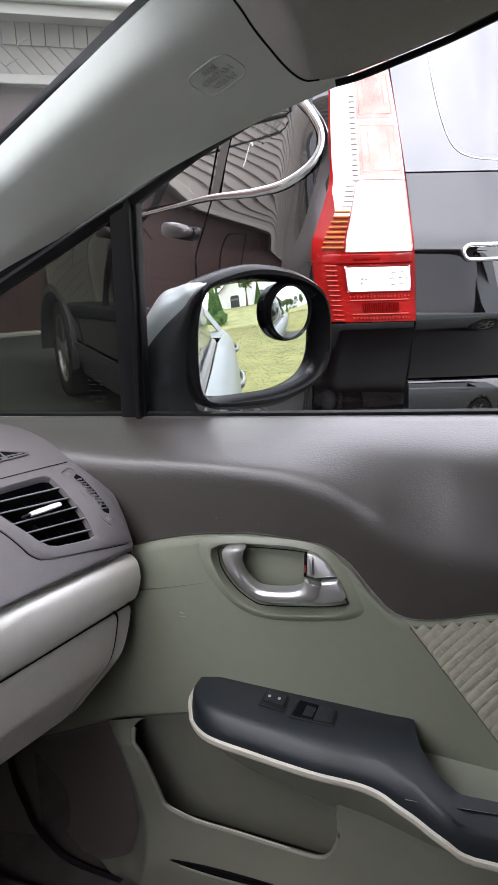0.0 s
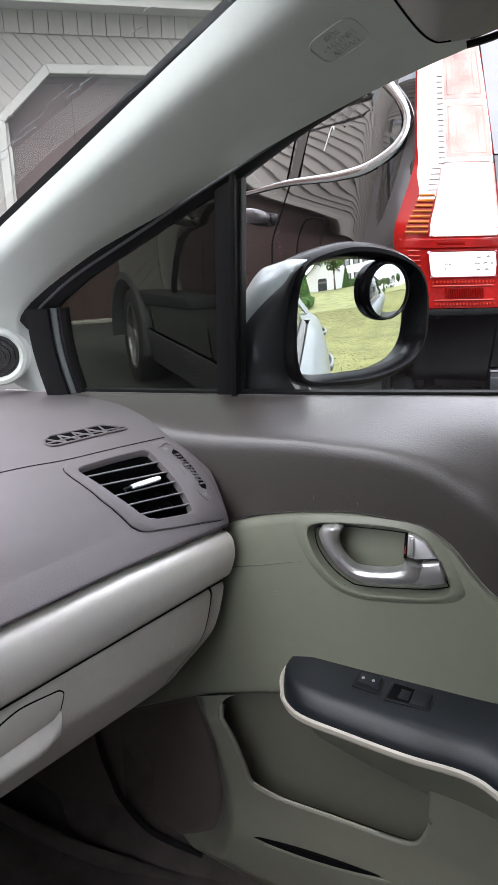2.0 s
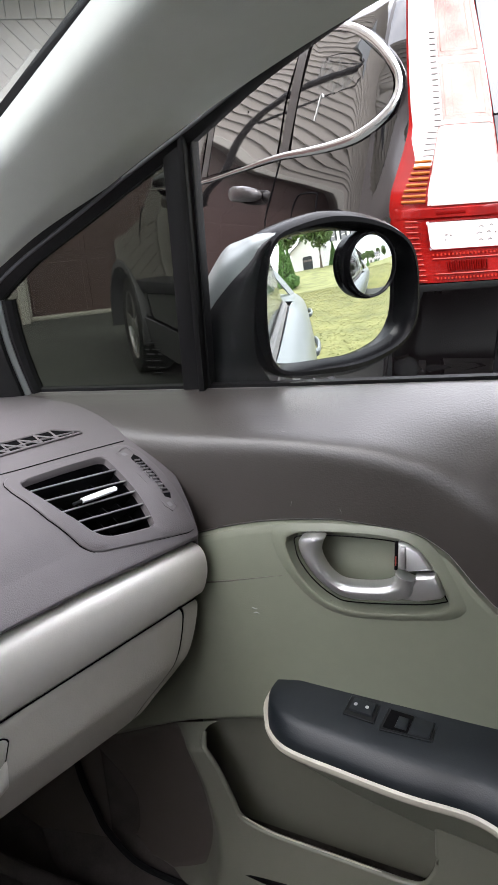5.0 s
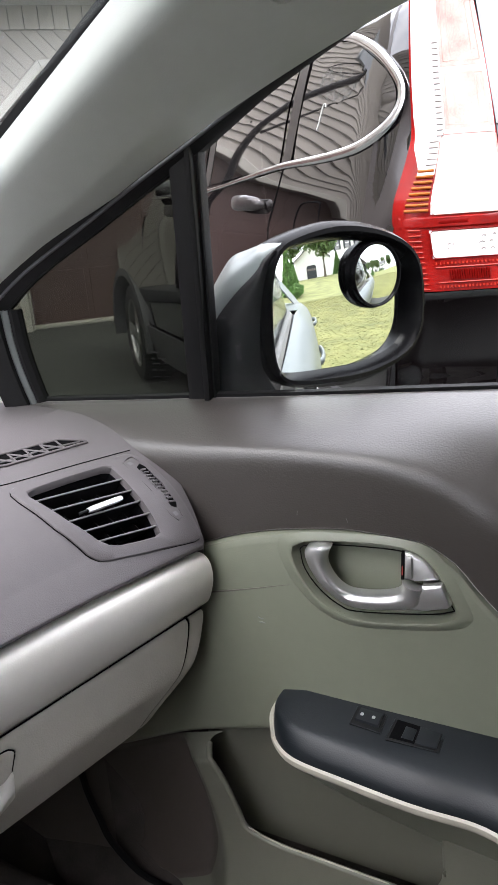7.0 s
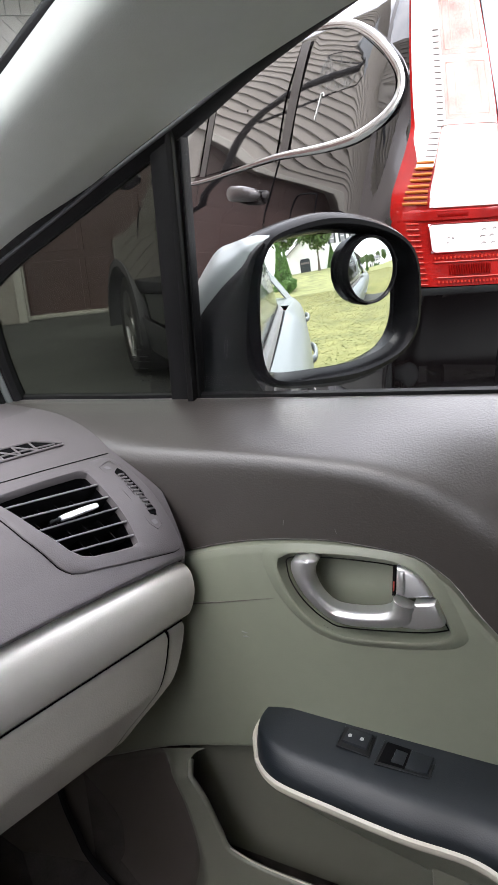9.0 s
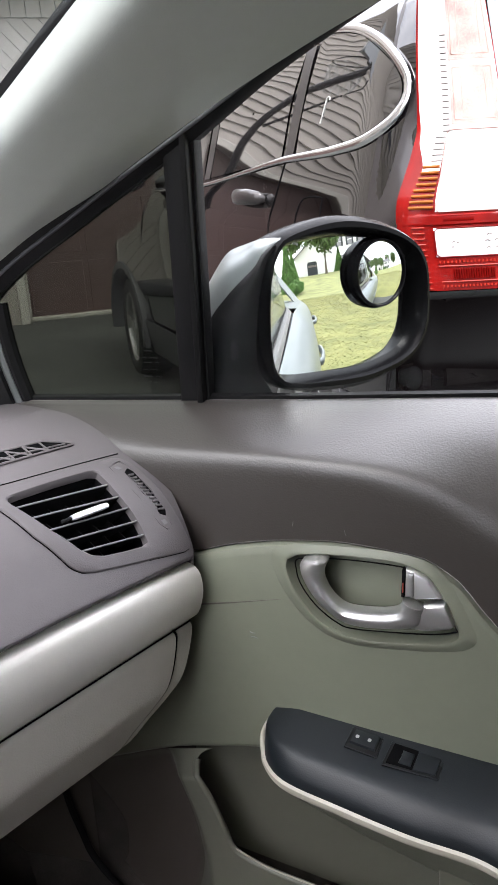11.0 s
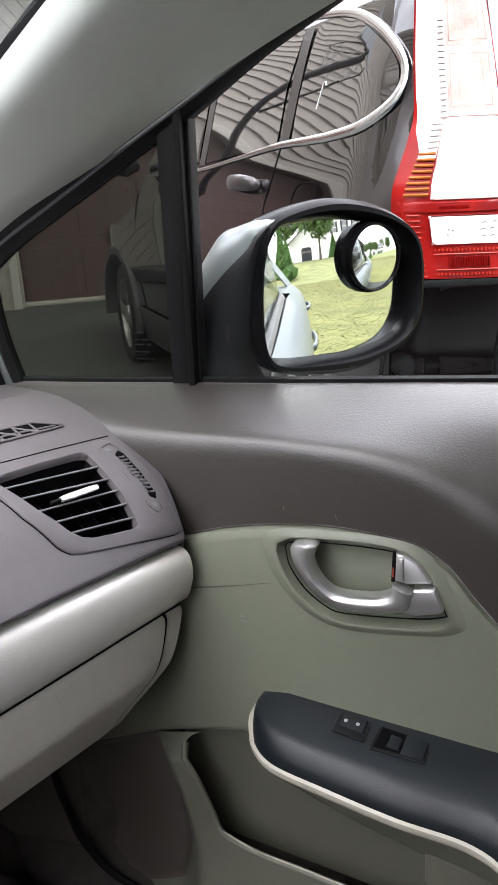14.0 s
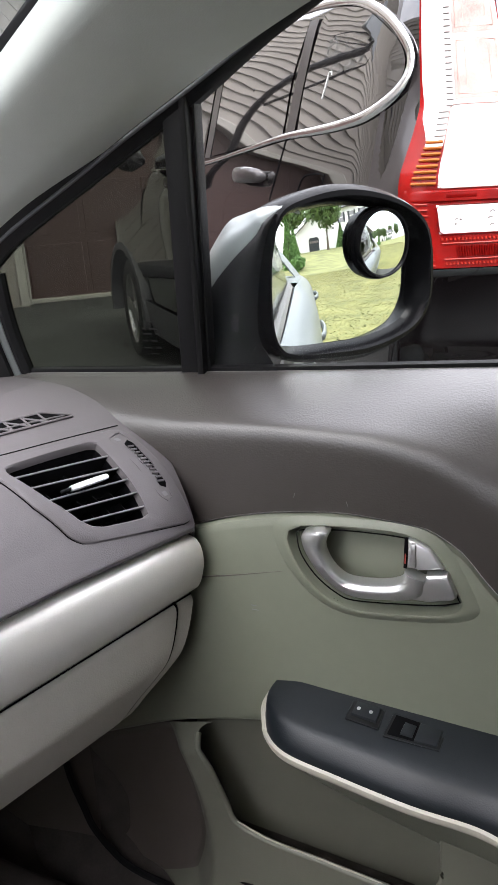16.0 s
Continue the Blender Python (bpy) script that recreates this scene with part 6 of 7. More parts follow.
    part("handle_slot", slab([(x, tail_y(x, z) - 0.003, zz(z)) for x, z in [(0.587 + a, 1.064 + b) for a, b in rounded(0.296, 0.038, 0.0185, 7)]], (0, 1, 0), 0.002), "dark_gap", grip)
    # body corner under the lamp, and the bumper
    rows = []
    for z in np.linspace(0.852, 0.500, 34):
        drop = 0.06 * (0.86 - z)
        ledge = 0.014 * ease((0.650 - z) / 0.14)
        edge = [(-0.032 + drop, 0.40), (-0.034 + drop, 0.22), (-0.030 + drop, 0.10), (-0.018 + drop, 0.05), (0.004 + drop, 0.012 + tail_y(0.03, z) + 0.02)]
        edge += [(x, tail_y(x, z) - 0.002) for x in np.linspace(0.05, 0.282, 8)]
        rows.append([(p.x - ledge * ease(1 - (p.x + 0.03) / 0.12), p.y - ledge * ease((p.x + 0.03) / 0.10), zz(z)) for p in spline([(x, y, 0) for x, y in edge], 30)])
    part("rear_corner", sheet(rows, thick=0.01), "black_paint", d)
    rows = []
    plan = [(x, tail_y(x, 0.62) - 0.008) for x in np.linspace(0.293, 1.79, 24)] + [(1.852, 0.08), (1.865, 0.2), (1.855, 0.4)]
    for x, y in [(p.x, p.y) for p in spline([(x, y, 0) for x, y in plan], 60)]:
        k = (0.91 - x) / 0.91
        rows.append([(x + 0.03 * k, y + 0.075, zz(0.652)), (x + 0.006 * k, y + 0.010, zz(0.648)), (x + 0.002 * k, y + 0.002, zz(0.643)), (x, y - 0.002, zz(0.632)), (x - 0.002 * k, y - 0.006, zz(0.600)), (x - 0.006 * k, y - 0.012, zz(0.560)), (x - 0.008 * k, y - 0.014, zz(0.52)), (x - 0.006 * k, y - 0.010, zz(0.42)), (x, y, zz(0.24)), (x + 0.04 * k, y + 0.08, zz(0.18))])
    part("rear_bumper", sheet([[Vector(v) for v in r] for r in rows]), "black_paint", d, "shiny black rear bumper")
    part("floor", box(0.15, 1.67, 0.1, 4.2, 0.2, 0.3), "cladding", d)
    part("gate_joint", tube(spline([(0.2865, tail_y(0.2865, z) - 0.002, zz(z)) for z in (0.60, 0.8, 1.05, 1.30)] + [(0.275, tail_y(0.275, 1.45) - 0.002, zz(1.45)), (0.259, tail_y(0.259, 1.65) - 0.002, zz(1.65))], 24), 0.0045, 6), "dark_gap", d)

    # ---- tail lamp ----
    left = smooth_at((0.84, 0.95, 1.06, 1.10, 1.16, 1.24, 1.31, 1.45, 1.60, 1.72), (0.037, 0.018, 0.008, 0.012, 0.036, 0.070, 0.092, 0.100, 0.112, 0.125))
    right = smooth_at((0.84, 1.05, 1.30, 1.45, 1.60, 1.72), (0.2815, 0.283, 0.281, 0.272, 0.257, 0.243))

    def lamp_at(u, z, off=0.0):
        """u from the outer (0) to the inner edge (1) of the lamp."""
        x = left(z) + (right(z) - left(z)) * u
        yw = tail_y(x, z) - 0.014
        wrap = 0.055 * math.exp(-((x - left(z)) / 0.04) ** 1.0 * 1.6)
        return Vector((x - off * 0.3, yw + wrap - off, zz(z)))

    zs = np.linspace(0.855, 1.705, 46)
    rows = [[lamp_at(u, z) for u in np.linspace(0, 1, 20)] for z in zs]
    lamp = part("tail_lamp", sheet(rows, thick=0.015), "red_lens", d, "tall red and clear tail lamp")
    # body edge that runs up to the lamp
    rows = []
    for z in np.linspace(0.85, 1.71, 40):
        a, y1 = lamp_at(0, z), 0.20 + 0.04 * (z - 0.85)
        b = Vector((pane_x(z, y1) - 0.0015, y1, zz(z)))
        m = Vector((pane_x(z, 0.12) - 0.001, 0.12, zz(z)))
        rows.append([b, b.lerp(m, 0.5), m, m.lerp(a, 0.5), a + Vector((0.003, 0.002, 0)), a + Vector((0.03, 0.01, 0))])
    part("lamp_surround", sheet(rows), "satin_black", d)

    def lens(name, z0, z1, u0, u1, mt, off=0.004, label="", nz=8, rim=0.0005):
        rows = [[lamp_at(u, z, off if 0 < i < nz - 1 and 0 < j < 9 else rim) for j, u in enumerate(np.linspace(u0, u1, 10))] for i, z in enumerate(np.linspace(z0, z1, nz))]
        return part(name, sheet(rows), mt, lamp, label)

    rev = lens("reversing_lens", 0.950, 1.030, 0.25, 0.95, "white_lens", label="clear reversing lamp lens")
    lens("clear_lens", 1.075, 1.292, 0.27, 0.975, "white_lens", 0.006, "large clear lamp lens")
    up = [lens("upper_lens", 1.305, 1.465, 0.315, 0.97, "amber_lens", 0.005, label="pale faded upper lens", rim=0.0038), lens("upper_lens", 1.471, 1.695, 0.315, 0.97, "amber_lens", 0.005, label="pale faded upper lens", rim=0.0038)]
    for (z0, z1, u0, u1), mt in (((1.075, 1.292, 0.27, 0.975), "pink"), ((0.950, 1.030, 0.25, 0.95), "red_dark")):
        loop = [(u0 + 0.03, z0), (u1 - 0.03, z0), (u1, z0 + 0.008), (u1, z1 - 0.008), (u1 - 0.03, z1), (u0 + 0.03, z1), (u0, z1 - 0.008), (u0, z0 + 0.008)]
        part("lens_frame", tube([lamp_at(u, z, 0.0035) for u, z in loop + loop[:1]], 0.0020, 6), mt, lamp)
    rows = []
    for z in np.linspace(1.185, 1.70, 48):
        u0, u1 = float(np.interp(z, (1.20, 1.26, 1.35, 1.70), (0.10, 0.035, 0.015, 0.015))), float(np.interp(z, (1.085, 1.28, 1.30), (0.252, 0.262, 0.310)))
        rows.append([lamp_at(u, z, 0.004 if 0 < k < 9 else 0.0008) for k, u in enumerate(np.linspace(u0, u1, 10))])
    part("outer_strip", sheet(rows), "white_lens", lamp, "clear ribbed outer strip")
    lens("lens_back", 1.290, 1.700, 0.305, 0.985, "white_lens", 0.003, "clear backing of the upper lenses", 40)
    # frames and faint streaks inside the faded lenses
    for o, (z0, z1) in zip(up, ((1.318, 1.452), (1.486, 1.675))):
        loop = [(0.36, z0), (0.90, z0), (0.90, z1), (0.36, z1), (0.36, z0)]
        part("inner_frame", tube([lamp_at(u, z, 0.0052) for u, z in loop], 0.0011, 6), "pink", o)
        for u in (0.47, 0.80):
            part("inner_rib", tube([lamp_at(u, z0 + 0.02, 0.0052), lamp_at(u, z1 - 0.015, 0.0052)], 0.0009, 6), "pink", o)
    # ribs: grey beside the faded lenses, amber lower down
    for i in range(30):
        z = 1.088 + 0.0155 * i
        amber = z < 1.205
        u0, u1 = (0.06 + 0.35 * (z - 1.088), 0.245) if amber else ((0.15, 0.25) if z < 1.28 else (0.215, 0.295))
        part("lens_rib", tube([lamp_at(u, z, 0.005) for u in (u0, (u0 + u1) / 2, u1)], 0.0046 if amber else 0.0024, 6), "amber" if amber else "rib_grey", lamp)
    # studded red cells round a ribbed bar, and the stepped outer edge
    for i in range(18):
        u = 0.27 + 0.038 * i
        for z in (0.936, 0.868):
            part("stud", tube([lamp_at(u, z - 0.003, 0.003), lamp_at(u, z + 0.003, 0.003)], 0.0028, 6), "red_bright", lamp)
    for i in range(17):
        u = 0.40 + 0.025 * i
        part("lens_rib", tube([lamp_at(u, 0.888, 0.003), lamp_at(u, 0.916, 0.003)], 0.0026, 6), "red_dark", lamp)
    for z in (0.880, 0.924):
        part("lens_rib", tube([lamp_at(u, z, 0.002) for u in (0.26, 0.5, 0.92)], 0.0024, 6), "red_bright", lamp)
    for i in range(12):
        z = 0.862 + 0.0155 * i
        part("lens_rib", tube([lamp_at(u, z, 0.003) for u in (0.08, 0.12, 0.17)], 0.0024, 6), "red_bright", lamp)
    lens("lens_band", 1.036, 1.070, 0.03, 0.97, "red_lens", 0.005)
    part("band_streak", tube([lamp_at(u, 1.054, 0.0052) for u in (0.34, 0.5, 0.62)], 0.007, 8, flat=0.2), "red_dark", lamp)
    for u, w, z in ((0.76, 0.05, 1.010), (0.86, 0.035, 1.013), (0.74, 0.06, 0.992), (0.83, 0.04, 0.994), (0.90, 0.012, 0.992), (0.75, 0.05, 0.973), (0.84, 0.045, 0.974), (0.42, 0.03, 0.992), (0.46, 0.02, 0.990), (0.41, 0.012, 0.978)):
        part("bulb_mark", tube([lamp_at(u - w / 2, z - 0.004, 0.0042), lamp_at(u, z + 0.002, 0.0048), lamp_at(u + w / 2, z - 0.002, 0.0042)], 0.0022, 6), "rib_grey", rev)
    # right lamp, out of sight, as a plain twin
    part("far_tail_lamp", sheet([[Vector((1.82 - lamp_at(u, z).x, lamp_at(u, z).y, zz(z))) for u in np.linspace(0, 1, 6)] for z in zs[::6]], thick=0.015), "red_lens", d)


suv()


# ---- garage, drive and lawn ----
WALL = pose(-0.457 - 6.05 * math.sin(radians(39)), 2.438 + 6.05 * math.cos(radians(39)), GROUND, 0, 0, 39)
OPEN_L, OPEN_R, OPEN_T, CUT = -0.905, 4.05, 2.43, 0.46


def clip(poly, a, b, c):
    """The part of a polygon with a*x + b*z <= c."""
    out = []
    for (x0, z0), (x1, z1) in zip(poly, poly[1:] + poly[:1]):
        d0, d1 = a * x0 + b * z0 - c, a * x1 + b * z1 - c
        if d0 <= 0:
            out.append((x0, z0))
        if d0 * d1 < 0:
            t = d0 / (d0 - d1)
            out.append((x0 + t * (x1 - x0), z0 + t * (z1 - z0)))
    return out


def garage():
    g = thing("garage_front", "beige boarded garage front with cream trim and a red-brown door", "house", m=WALL)
    hole = [(-9.0, 0), (-2.75 - 4.0, 0), (-6.75, 2.35), (-1.92, 2.35), (-1.92, 0), (OPEN_L, 0), (OPEN_L, OPEN_T - 0.43), (OPEN_L + CUT, OPEN_T), (OPEN_R - CUT, OPEN_T), (OPEN_R, OPEN_T - 0.43), (OPEN_R, 0), (7.0, 0), (7.0, 2.97), (-1.68, 2.97), (-1.68, 6.9), (-9.0, 6.9)]
    part("wall", slab([(x, 0.02, z) for x, z in hole], (0, 1, 0), 0.16), "siding", g, smooth=False)
    # red-brown sectional door
    door = part("garage_door", box(OPEN_L - 0.1, OPEN_R + 0.1, 0.19, 0.23, 0.0, OPEN_T + 0.1), "garage_door", g, "closed red-brown sectional garage door")
    for r in range(4):
        for c in range(8):
            x0 = OPEN_L + 0.05 + c * 0.615
            part("door_panel", slab([(x0, 0.186, 0.06 + r * 0.60), (x0 + 0.56, 0.186, 0.06 + r * 0.60), (x0 + 0.56, 0.186, 0.57 + r * 0.60), (x0, 0.186, 0.57 + r * 0.60)], (0, 1, 0), 0.006, 0.004, 1), "garage_door", door)
    part("threshold", box(OPEN_L, OPEN_R, 0.10, 0.20, 0.0, 0.035, 0.006), "white_trim", g)
    far = part("garage_door", box(-6.85, -1.82, 0.19, 0.23, 0.0, 2.4), "garage_door", g, "closed red-brown sectional garage door")
    for r in range(4):
        for c in range(8):
            x0 = -6.72 + c * 0.605
            part("door_panel", slab([(x0, 0.186, 0.05 + r * 0.58), (x0 + 0.55, 0.186, 0.05 + r * 0.58), (x0 + 0.55, 0.186, 0.55 + r * 0.58), (x0, 0.186, 0.55 + r * 0.58)], (0, 1, 0), 0.006, 0.004, 1), "garage_door", far)
    # trim boards round the opening
    w = 0.085
    def board(a, b, c, e, name="trim_board", mt="white_trim", y=-0.035, dep=0.06):
        part(name, slab([(p[0], y, p[1]) for p in (a, b, c, e)], (0, 1, 0), dep, 0.006, 1), mt, g, smooth=False)
    zc, xc = OPEN_T - 0.43, OPEN_L + CUT
    board((OPEN_L, 0), (OPEN_L, zc), (OPEN_L - w, zc + 0.02), (OPEN_L - w, 0))
    board((OPEN_L, zc), (xc, OPEN_T), (xc - 0.04, OPEN_T + w), (OPEN_L - w, zc + 0.02))
    board((xc, OPEN_T), (OPEN_R - CUT, OPEN_T), (OPEN_R - CUT + 0.04, OPEN_T + w), (xc - 0.04, OPEN_T + w))
    board((OPEN_R, 0), (OPEN_R, zc), (OPEN_R + w, zc + 0.02), (OPEN_R + w, 0))
    board((OPEN_R, zc), (OPEN_R - CUT, OPEN_T), (OPEN_R - CUT + 0.04, OPEN_T + w), (OPEN_R + w, zc + 0.02))
    # slim inner stop with a latch plate
    board((OPEN_L + 0.002, 0), (OPEN_L + 0.002, zc), (OPEN_L + 0.03, zc), (OPEN_L + 0.03, 0), "door_stop", y=0.06, dep=0.1)
    part("latch_plate", box(OPEN_L + 0.005, OPEN_L + 0.04, 0.02, 0.06, 1.52, 1.78, 0.008), "white_trim", g)
    # slanting boards left of and above the opening
    ang = radians(-47)
    dx, dz = math.cos(ang), math.sin(ang)
    zones = [[(-1.68, 0.0), (OPEN_L - w, 0.0), (OPEN_L - w, 2.84), (-1.68, 2.84)], [(OPEN_L - w, zc + 0.02), (xc - 0.04, OPEN_T + w), (xc - 0.04, 2.84), (OPEN_L - w, 2.84)], [(xc - 0.04, OPEN_T + w), (3.2, OPEN_T + w), (3.2, 2.84), (xc - 0.04, 2.84)]]
    for k in range(-16, 52):
        c0 = -1.9 + k * 0.108
        for zone in zones:
            poly = clip(clip(zone, -dz, dx, c0 + 0.102), dz, -dx, -c0)
            if len(poly) > 2 and max(p[0] for p in poly) - min(p[0] for p in poly) > 0.01:
                part("siding_board", slab([(x, -0.004, z) for x, z in poly], (0, 1, 0), 0.02), "siding", g, smooth=False)
    # level lap boards on the higher wall beside
    for k in range(37):
        z = 2.43 + 0.118 * k
        bm = bmesh.new()
        vs = [bm.verts.new(p) for p in ((-8.8, -0.03, z), (-1.74, -0.03, z), (-1.74, -0.006, z + 0.125), (-8.8, -0.006, z + 0.125), (-8.8, 0.01, z), (-1.74, 0.01, z))]
        for f in ((0, 1, 2, 3), (4, 5, 1, 0)):
            bm.faces.new([vs[i] for i in f])
        part("lap_board", bm, "siding", g, smooth=False)
    board((-6.75, 2.35), (-1.92, 2.35), (-1.92, 2.43), (-6.75, 2.43))
    board((-1.74, 0), (-1.74, 6.9), (-1.68, 6.9), (-1.68, 0))
    # the house stands forward at the far end of the garage
    part("side_wing", box(-9.2, -8.82, -9.0, 0.02, 0.0, 6.9), "siding", g, smooth=False)
    for k in range(57):
        z = 0.10 + 0.118 * k
        bm = bmesh.new()
        vs = [bm.verts.new(p) for p in ((-8.785, -9.0, z), (-8.785, -0.032, z), (-8.81, -0.032, z + 0.125), (-8.81, -9.0, z + 0.125), (-8.82, -9.0, z), (-8.82, -0.032, z))]
        for f in ((0, 1, 2, 3), (4, 5, 1, 0)):
            bm.faces.new([vs[i] for i in f])
        part("lap_board", bm, "siding", g, smooth=False)
    for y, z in ((-4.9, 4.2), (-2.6, 4.2), (-4.9, 1.1), (-2.6, 1.1)):
        w = part("window", box(-8.80, -8.76, y, y + 0.85, z, z + 1.4), "dark_glass", g, smooth=False)
        for p in ((y - 0.06, y), (y + 0.85, y + 0.91)):
            part("window_frame", box(-8.80, -8.74, p[0], p[1], z - 0.06, z + 1.46, 0.004), "white_trim", w, smooth=False)
        for p in ((z - 0.06, z), (z + 0.67, z + 0.73), (z + 1.40, z + 1.46)):
            part("window_frame", box(-8.80, -8.742, y, y + 0.85, p[0], p[1], 0.004), "white_trim", w, smooth=False)
        for p in (y - 0.50, y + 0.93):
            part("shutter", box(-8.80, -8.75, p, p + 0.42, z - 0.05, z + 1.45, 0.005), "shutter", w, smooth=False)
    # eaves over the near bay: frieze boards, soffit, gutter board
    for k in range(36):
        x = -1.63 + 0.135 * k
        part("frieze_board", box(x, x + 0.127, -0.05, 0.02, 2.765, 2.96), "siding", g, smooth=False)
    part("soffit", box(-1.68, 7.0, -0.42, 0.02, 2.96, 2.99), "white_trim", g)
    part("gutter_board", box(-1.68, 7.0, -0.46, -0.42, 2.94, 3.12, 0.01), "white_trim", g)
    part("gutter", tube([(-1.68, -0.50, 3.08), (7.0, -0.50, 3.08)], 0.05, 12), "white_trim", g)
    part("roof_slope", sheet([[(x, y, z) for x in (-1.75, 7.2)] for y, z in ((-0.5, 3.13), (3.0, 4.9))], thick=0.03), "roof", g)


def hoop():
    d = thing("basketball_hoop", "portable basketball hoop with a grey board and white net", "basketball hoop", m=pose(-4.45, 4.05, GROUND, 0, 0, 192))
    part("base", box(0.15, 0.85, -2.3, -1.5, 0.0, 0.22, 0.06), "cladding", d)
    part("pole", tube(spline([(0.45, -1.9, 0.15), (-0.05, -1.1, 1.70), (-0.25, -0.55, 2.55), (0.0, 0.06, 3.1)], 16), 0.032, 14), "black", d)
    part("arm", tube([(-0.2, -0.7, 2.3), (0.05, 0.05, 2.95)], 0.014, 8), "black", d)
    part("backboard", slab([(x, 0.0, 3.40 + z) for x, z in rounded(0.98, 0.66, 0.06)], (0, 1, 0), 0.03, 0.005), "board", d, "grey basketball board with a white frame")
    fr = [(x, -0.01, 3.40 + z) for x, z in rounded(0.96, 0.64, 0.06)]
    part("board_frame", tube(fr + fr[:1], 0.014, 6), "net", d)
    sq = [(x, -0.01, 3.32 + z) for x, z in rounded(0.45, 0.32, 0.02)]
    part("target_square", tube(sq + sq[:1], 0.009, 6), "net", d)
    rim = [(0.20 * math.cos(a), -0.30 + 0.20 * math.sin(a), 3.14) for a in np.linspace(0, 2 * math.pi, 33)]
    part("rim", tube(rim, 0.010, 8), "black", d)
    part("rim_mount", box(-0.06, 0.06, -0.10, 0.0, 3.08, 3.17, 0.01), "black", d)
    bm = bmesh.new()
    for k in range(10):
        for s in (1, -1):
            tube([((0.20 - 0.09 * t) * math.cos(2 * math.pi * k / 10 + s * 1.1 * t), -0.30 + (0.20 - 0.09 * t) * math.sin(2 * math.pi * k / 10 + s * 1.1 * t), 3.13 - 0.34 * t) for t in np.linspace(0, 1, 6)], 0.004, 4, bm=bm)
    part("net", bm, "net", d, "white cord net")


def flat(name, pts, material, label, z, category):
    bm = bmesh.new()
    bm.faces.new([bm.verts.new((x, y, z)) for x, y in pts])
    ob = part(name, bm, material, None, label, smooth=False)
    return tagged(ob, label, category, "", "structure")


def land(x):
    """Height of the lawn, which rises gently away from the drive."""
    t = min(1.0, max(0.0, (x - 16) / 40))
    return GROUND - 0.02 + 1.05 * t * t * (3 - 2 * t)


lawn = part("ground", sheet([[(x, y, land(x)) for y in (-300, -60, 0, 60, 300)] for x in [-300, 0] + list(np.linspace(16, 60, 23)) + [300]]), "lawn", None, "mown yellow-green lawn")
tagged(lawn, "mown yellow-green lawn", "lawn", "", "structure")
flat("drive", [(-14, -12), (2.0, -12), (2.3, 2.0), (2.6, 4.5), (9.0, 9.0), (6.0, 16.0), (-14, 16)], "asphalt", "worn dark asphalt drive", GROUND, "drive")
garage()
hoop()


# ---- what the mirror shows: lawn, white house, trees, hedge ----
def grass():
    rng = np.random.default_rng(3)
    n = 90000
    bm_v, bm_f = [], []
    px, py = 2.4 + 15 * rng.uniform(0, 1, n) ** 1.4, rng.uniform(-1.0, 10.0, n)
    for i in range(n):
        s = rng.uniform(0.010, 0.030) * (1 + 0.05 * (px[i] - 2))
        a = rng.uniform(0, math.pi * 2)
        cx, sx = math.cos(a) * s * 0.8, math.sin(a) * s * 0.8
        k = len(bm_v)
        bm_v += [(px[i] - cx, py[i] - sx, GROUND - 0.02), (px[i] + cx, py[i] + sx, GROUND - 0.02), (px[i] + rng.normal(0, 0.04), py[i] + rng.normal(0, 0.04), GROUND - 0.02 + s * 0.4)]
        bm_f.append((k, k + 1, k + 2))
    me = bpy.data.meshes.new("grass")
    me.from_pydata(bm_v, [], bm_f)
    me.materials.append(M["blade"])
    tagged(new("grass", me), "rough yellow-green grass tufts on the lawn", "grass", "", "stuff")


def leaves(name, centre, size, n, leaf, material, parent, seed, shape="ball"):
    """A crown of many small leaf clumps with gaps and an uneven outline."""
    rng = np.random.default_rng(seed)
    vs, fs = [], []
    for i in range(n):
        d = rng.normal(size=3)
        d /= np.linalg.norm(d)
        r = rng.uniform(0.35, 1.0) ** 0.5 * (1 + 0.22 * math.sin(5 * d[0] + 3 * d[1] + seed) * math.cos(4 * d[2] + seed))
        p = np.array(centre) + d * r * np.array(size)
        if shape == "cone":
            h = rng.uniform(0, 1) ** 1.3
            a = rng.uniform(0, 2 * math.pi)
            rr = (1 - h) * rng.uniform(0.75, 1.06)
            p = np.array(centre) + np.array([size[0] * rr * math.cos(a), size[1] * rr * math.sin(a), size[2] * (2 * h - 1)])
        t, u = rng.normal(size=3), rng.normal(size=3)
        t, u = t / np.linalg.norm(t) * leaf * rng.uniform(0.6, 1.3), u / np.linalg.norm(u) * leaf * rng.uniform(0.5, 1.1)
        k = len(vs)
        vs += [p - t, p + u, p + t, p - u * 0.8]
        fs.append((k, k + 1, k + 2, k + 3))
    me = bpy.data.meshes.new(name)
    me.from_pydata([tuple(v) for v in vs], [], fs)
    me.materials.append(M[material])
    ob = new(name, me)
    ob.parent = parent
    return ob


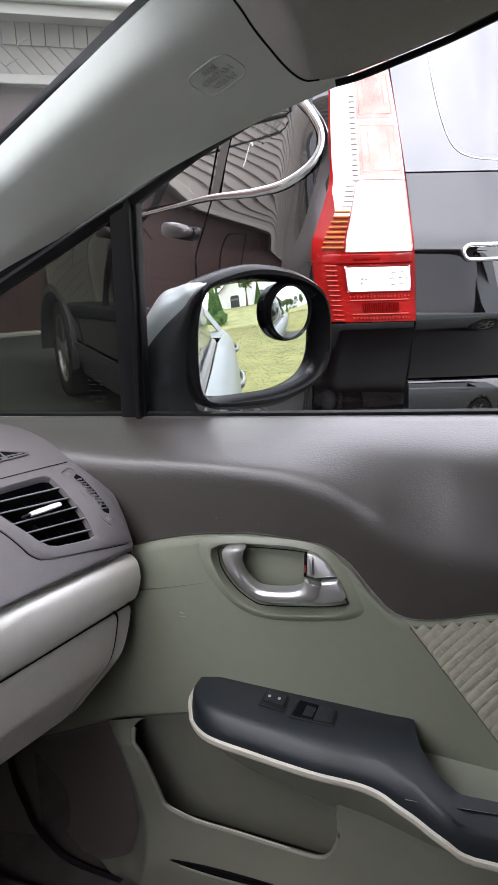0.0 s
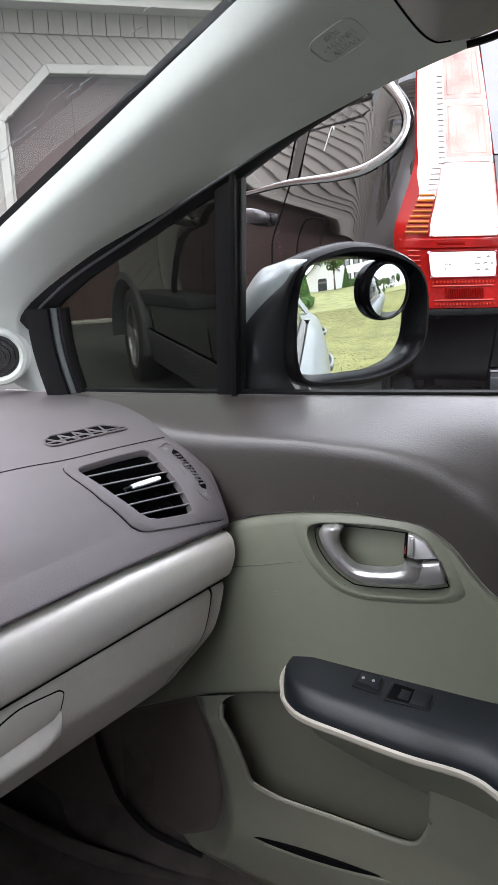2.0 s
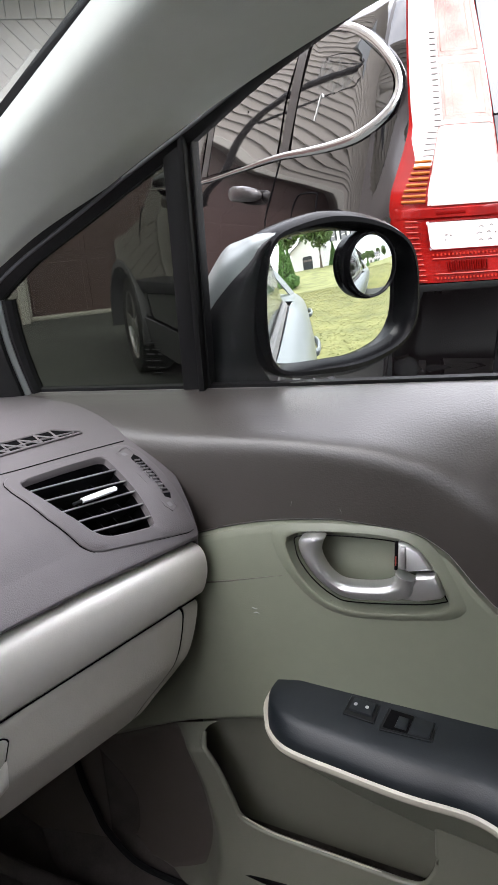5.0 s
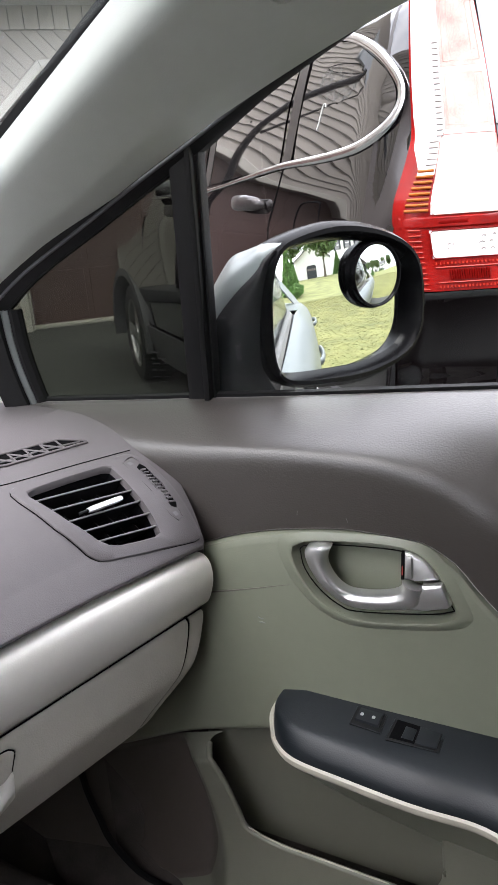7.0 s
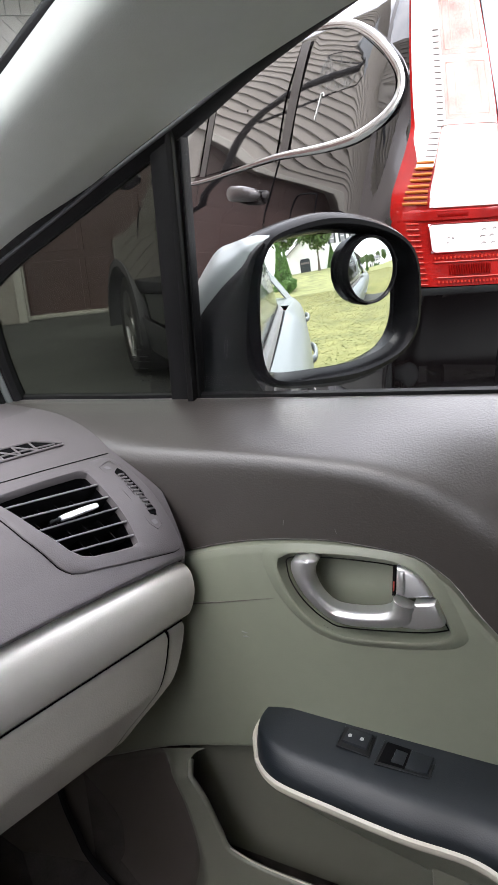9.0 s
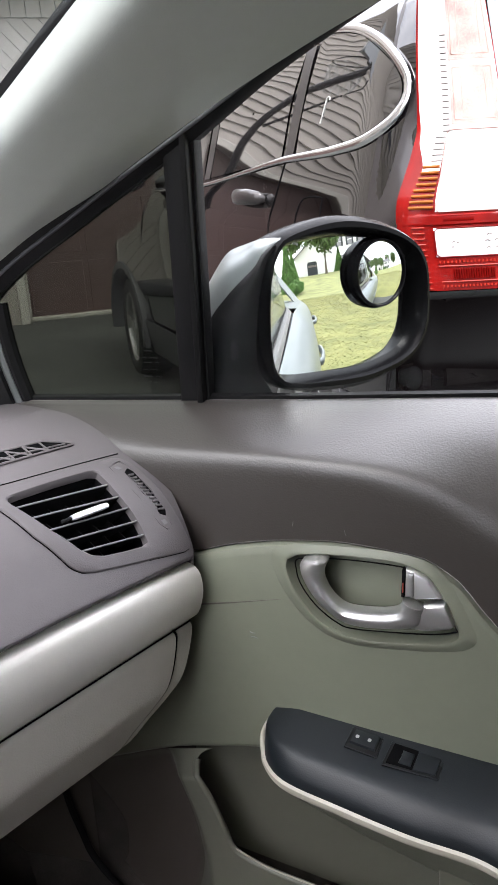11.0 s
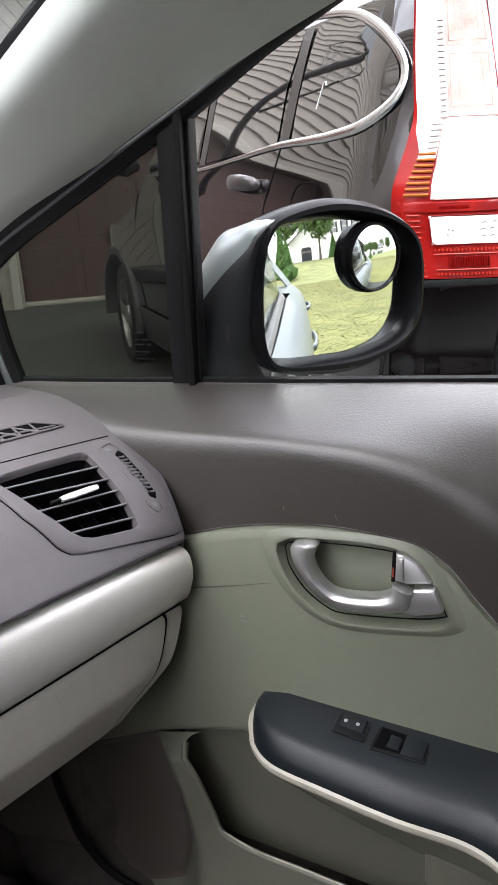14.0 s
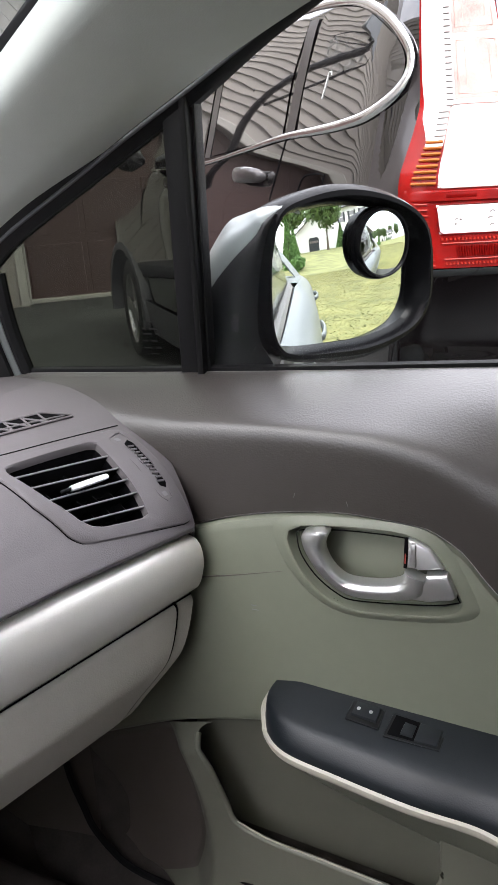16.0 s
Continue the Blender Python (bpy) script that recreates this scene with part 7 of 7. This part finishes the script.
def tree(x, y, h, spread, seed, label="broad green tree on the lawn"):
    d = thing("tree", label, "tree", m=pose(x, y, land(x)), group="trees round the lawn")
    rng = np.random.default_rng(seed)
    part("trunk", tube(spline([(0, 0, 0), (0.1, 0, h * 0.25), (0, 0.1, h * 0.55), (0.1, 0.1, h * 0.85)], 10), [h * 0.03, h * 0.022, h * 0.02, h * 0.018, h * 0.016, h * 0.013, h * 0.011, h * 0.009, h * 0.006, h * 0.003], 10), "bark", d)
    for k in range(7):
        a, z = k * 2.4, h * (0.32 + 0.07 * k)
        part("limb", tube([(0, 0, z), (spread * 0.45 * math.cos(a), spread * 0.45 * math.sin(a), z + h * 0.10), (spread * 0.8 * math.cos(a), spread * 0.8 * math.sin(a), z + h * 0.14)], [h * 0.012, h * 0.008, h * 0.003], 7), "bark", d)
    for k in range(9):
        a = k * 2.4
        c = (spread * 0.5 * math.cos(a) * (k > 0), spread * 0.5 * math.sin(a) * (k > 0), h * (0.45 + 0.055 * k))
        leaves("crown", c, (spread * 0.5, spread * 0.5, h * 0.14), 420, h * 0.028, "leaf", d, seed * 10 + k)


def bush(x, y, w, h, seed, cone=False):
    d = thing("bush", "clipped cone-shaped green conifer on the lawn" if cone else "low leafy green garden bush", "bush", m=pose(x, y, land(x)), group="clipped conifers" if cone else "low garden bushes")
    part("stem", tube([(0, 0, 0), (0, 0, h * 0.6)], w * 0.06, 7), "bark", d)
    leaves("foliage", (0, 0, h * 0.52), (w * 0.5, w * 0.5, h * 0.5), 4000, max(0.05, w * 0.06), "bush", d, seed, "cone" if cone else "ball")


def white_house():
    d = thing("white_house", "white two-storey house with an attached garage", "house", m=pose(58, 9, land(58), 0, 0, -88))
    # local x runs along the front, front faces local -y
    part("garage_wing", box(1.7, 9.6, 0, 8, 0, 3.3), "white_house", d, smooth=False)
    part("main_block", box(-10, 1.7, 1.5, 10, 0, 6.2), "white_house", d, smooth=False)
    part("wing_gable", slab([(1.7, 0.0, 3.3), (9.6, 0.0, 3.3), (5.65, 0.0, 5.6)], (0, 1, 0), 0.2), "white_house", d, smooth=False)
    part("wing_roof", sheet([[(x, y, z) for y in (-0.3, 8.2)] for x, z in ((1.3, 3.15), (5.65, 5.75), (10.0, 3.15))], thick=0.15), "roof", d, smooth=False)
    part("main_roof", sheet([[(x, y, z) for x in (-10.4, 2.1)] for y, z in ((1.0, 6.1), (5.7, 9.0), (10.4, 6.1))], thick=0.15), "roof", d, smooth=False)
    bay = part("garage_bay", slab([(4.9, -0.03, 0), (7.1, -0.03, 0), (7.1, -0.03, 1.9), (6.8, -0.03, 2.2), (5.2, -0.03, 2.2), (4.9, -0.03, 1.9)], (0, 1, 0), 0.05), "shutter", d, "dark garage door with small panes", smooth=False)
    for k in range(4):
        part("bay_pane", box(5.05 + 0.5 * k, 5.45 + 0.5 * k, -0.05, -0.02, 1.3, 1.65), "rib_grey", bay, smooth=False)
    for z in (0.9, 3.9):
        for x in (-9.0, -6.4, -3.8, -1.2):
            w = part("window", box(x, x + 1.0, 1.44, 1.52, z, z + 1.5), "dark_glass", d, smooth=False)
            for k in (-0.42, 1.04):
                part("shutter", box(x + k, x + k + 0.38, 1.40, 1.50, z - 0.05, z + 1.55), "shutter", w, smooth=False)
            part("glazing_bar", box(x, x + 1.0, 1.42, 1.46, z + 0.72, z + 0.80), "white_house", w, smooth=False)
    part("chimney", box(-8.0, -6.8, 5.0, 6.2, 6, 10.2), "garage_door", d, smooth=False)


grass()
white_house()
tree(48, 5.2, 9.0, 3.4, 1)
tree(52, -1.0, 11.0, 3.0, 2)
tree(72, -10, 14, 5.5, 3, "tall green tree behind the house")
tree(80, 22, 16, 6.0, 4, "tall green tree behind the house")
tree(64, 30, 13, 6.0, 5, "tall green tree behind the house")
tree(90, 42, 15, 7.0, 6, "tall green tree behind the house")
tree(78, 6, 15, 6.0, 7, "tall green tree behind the house")
bush(24.0, -0.35, 1.5, 3.6, 11, True)
bush(27.5, 0.0, 1.4, 3.0, 12, True)
bush(20.8, 0.25, 1.0, 0.75, 13)
bush(23.5, 0.45, 1.1, 0.8, 14)
bush(22.0, 0.45, 1.0, 0.9, 17)
bush(53, 8.4, 2.2, 3.4, 15, True)
bush(55, 11.0, 2.4, 1.2, 16)
bush(55, 14.0, 2.4, 1.2, 18)
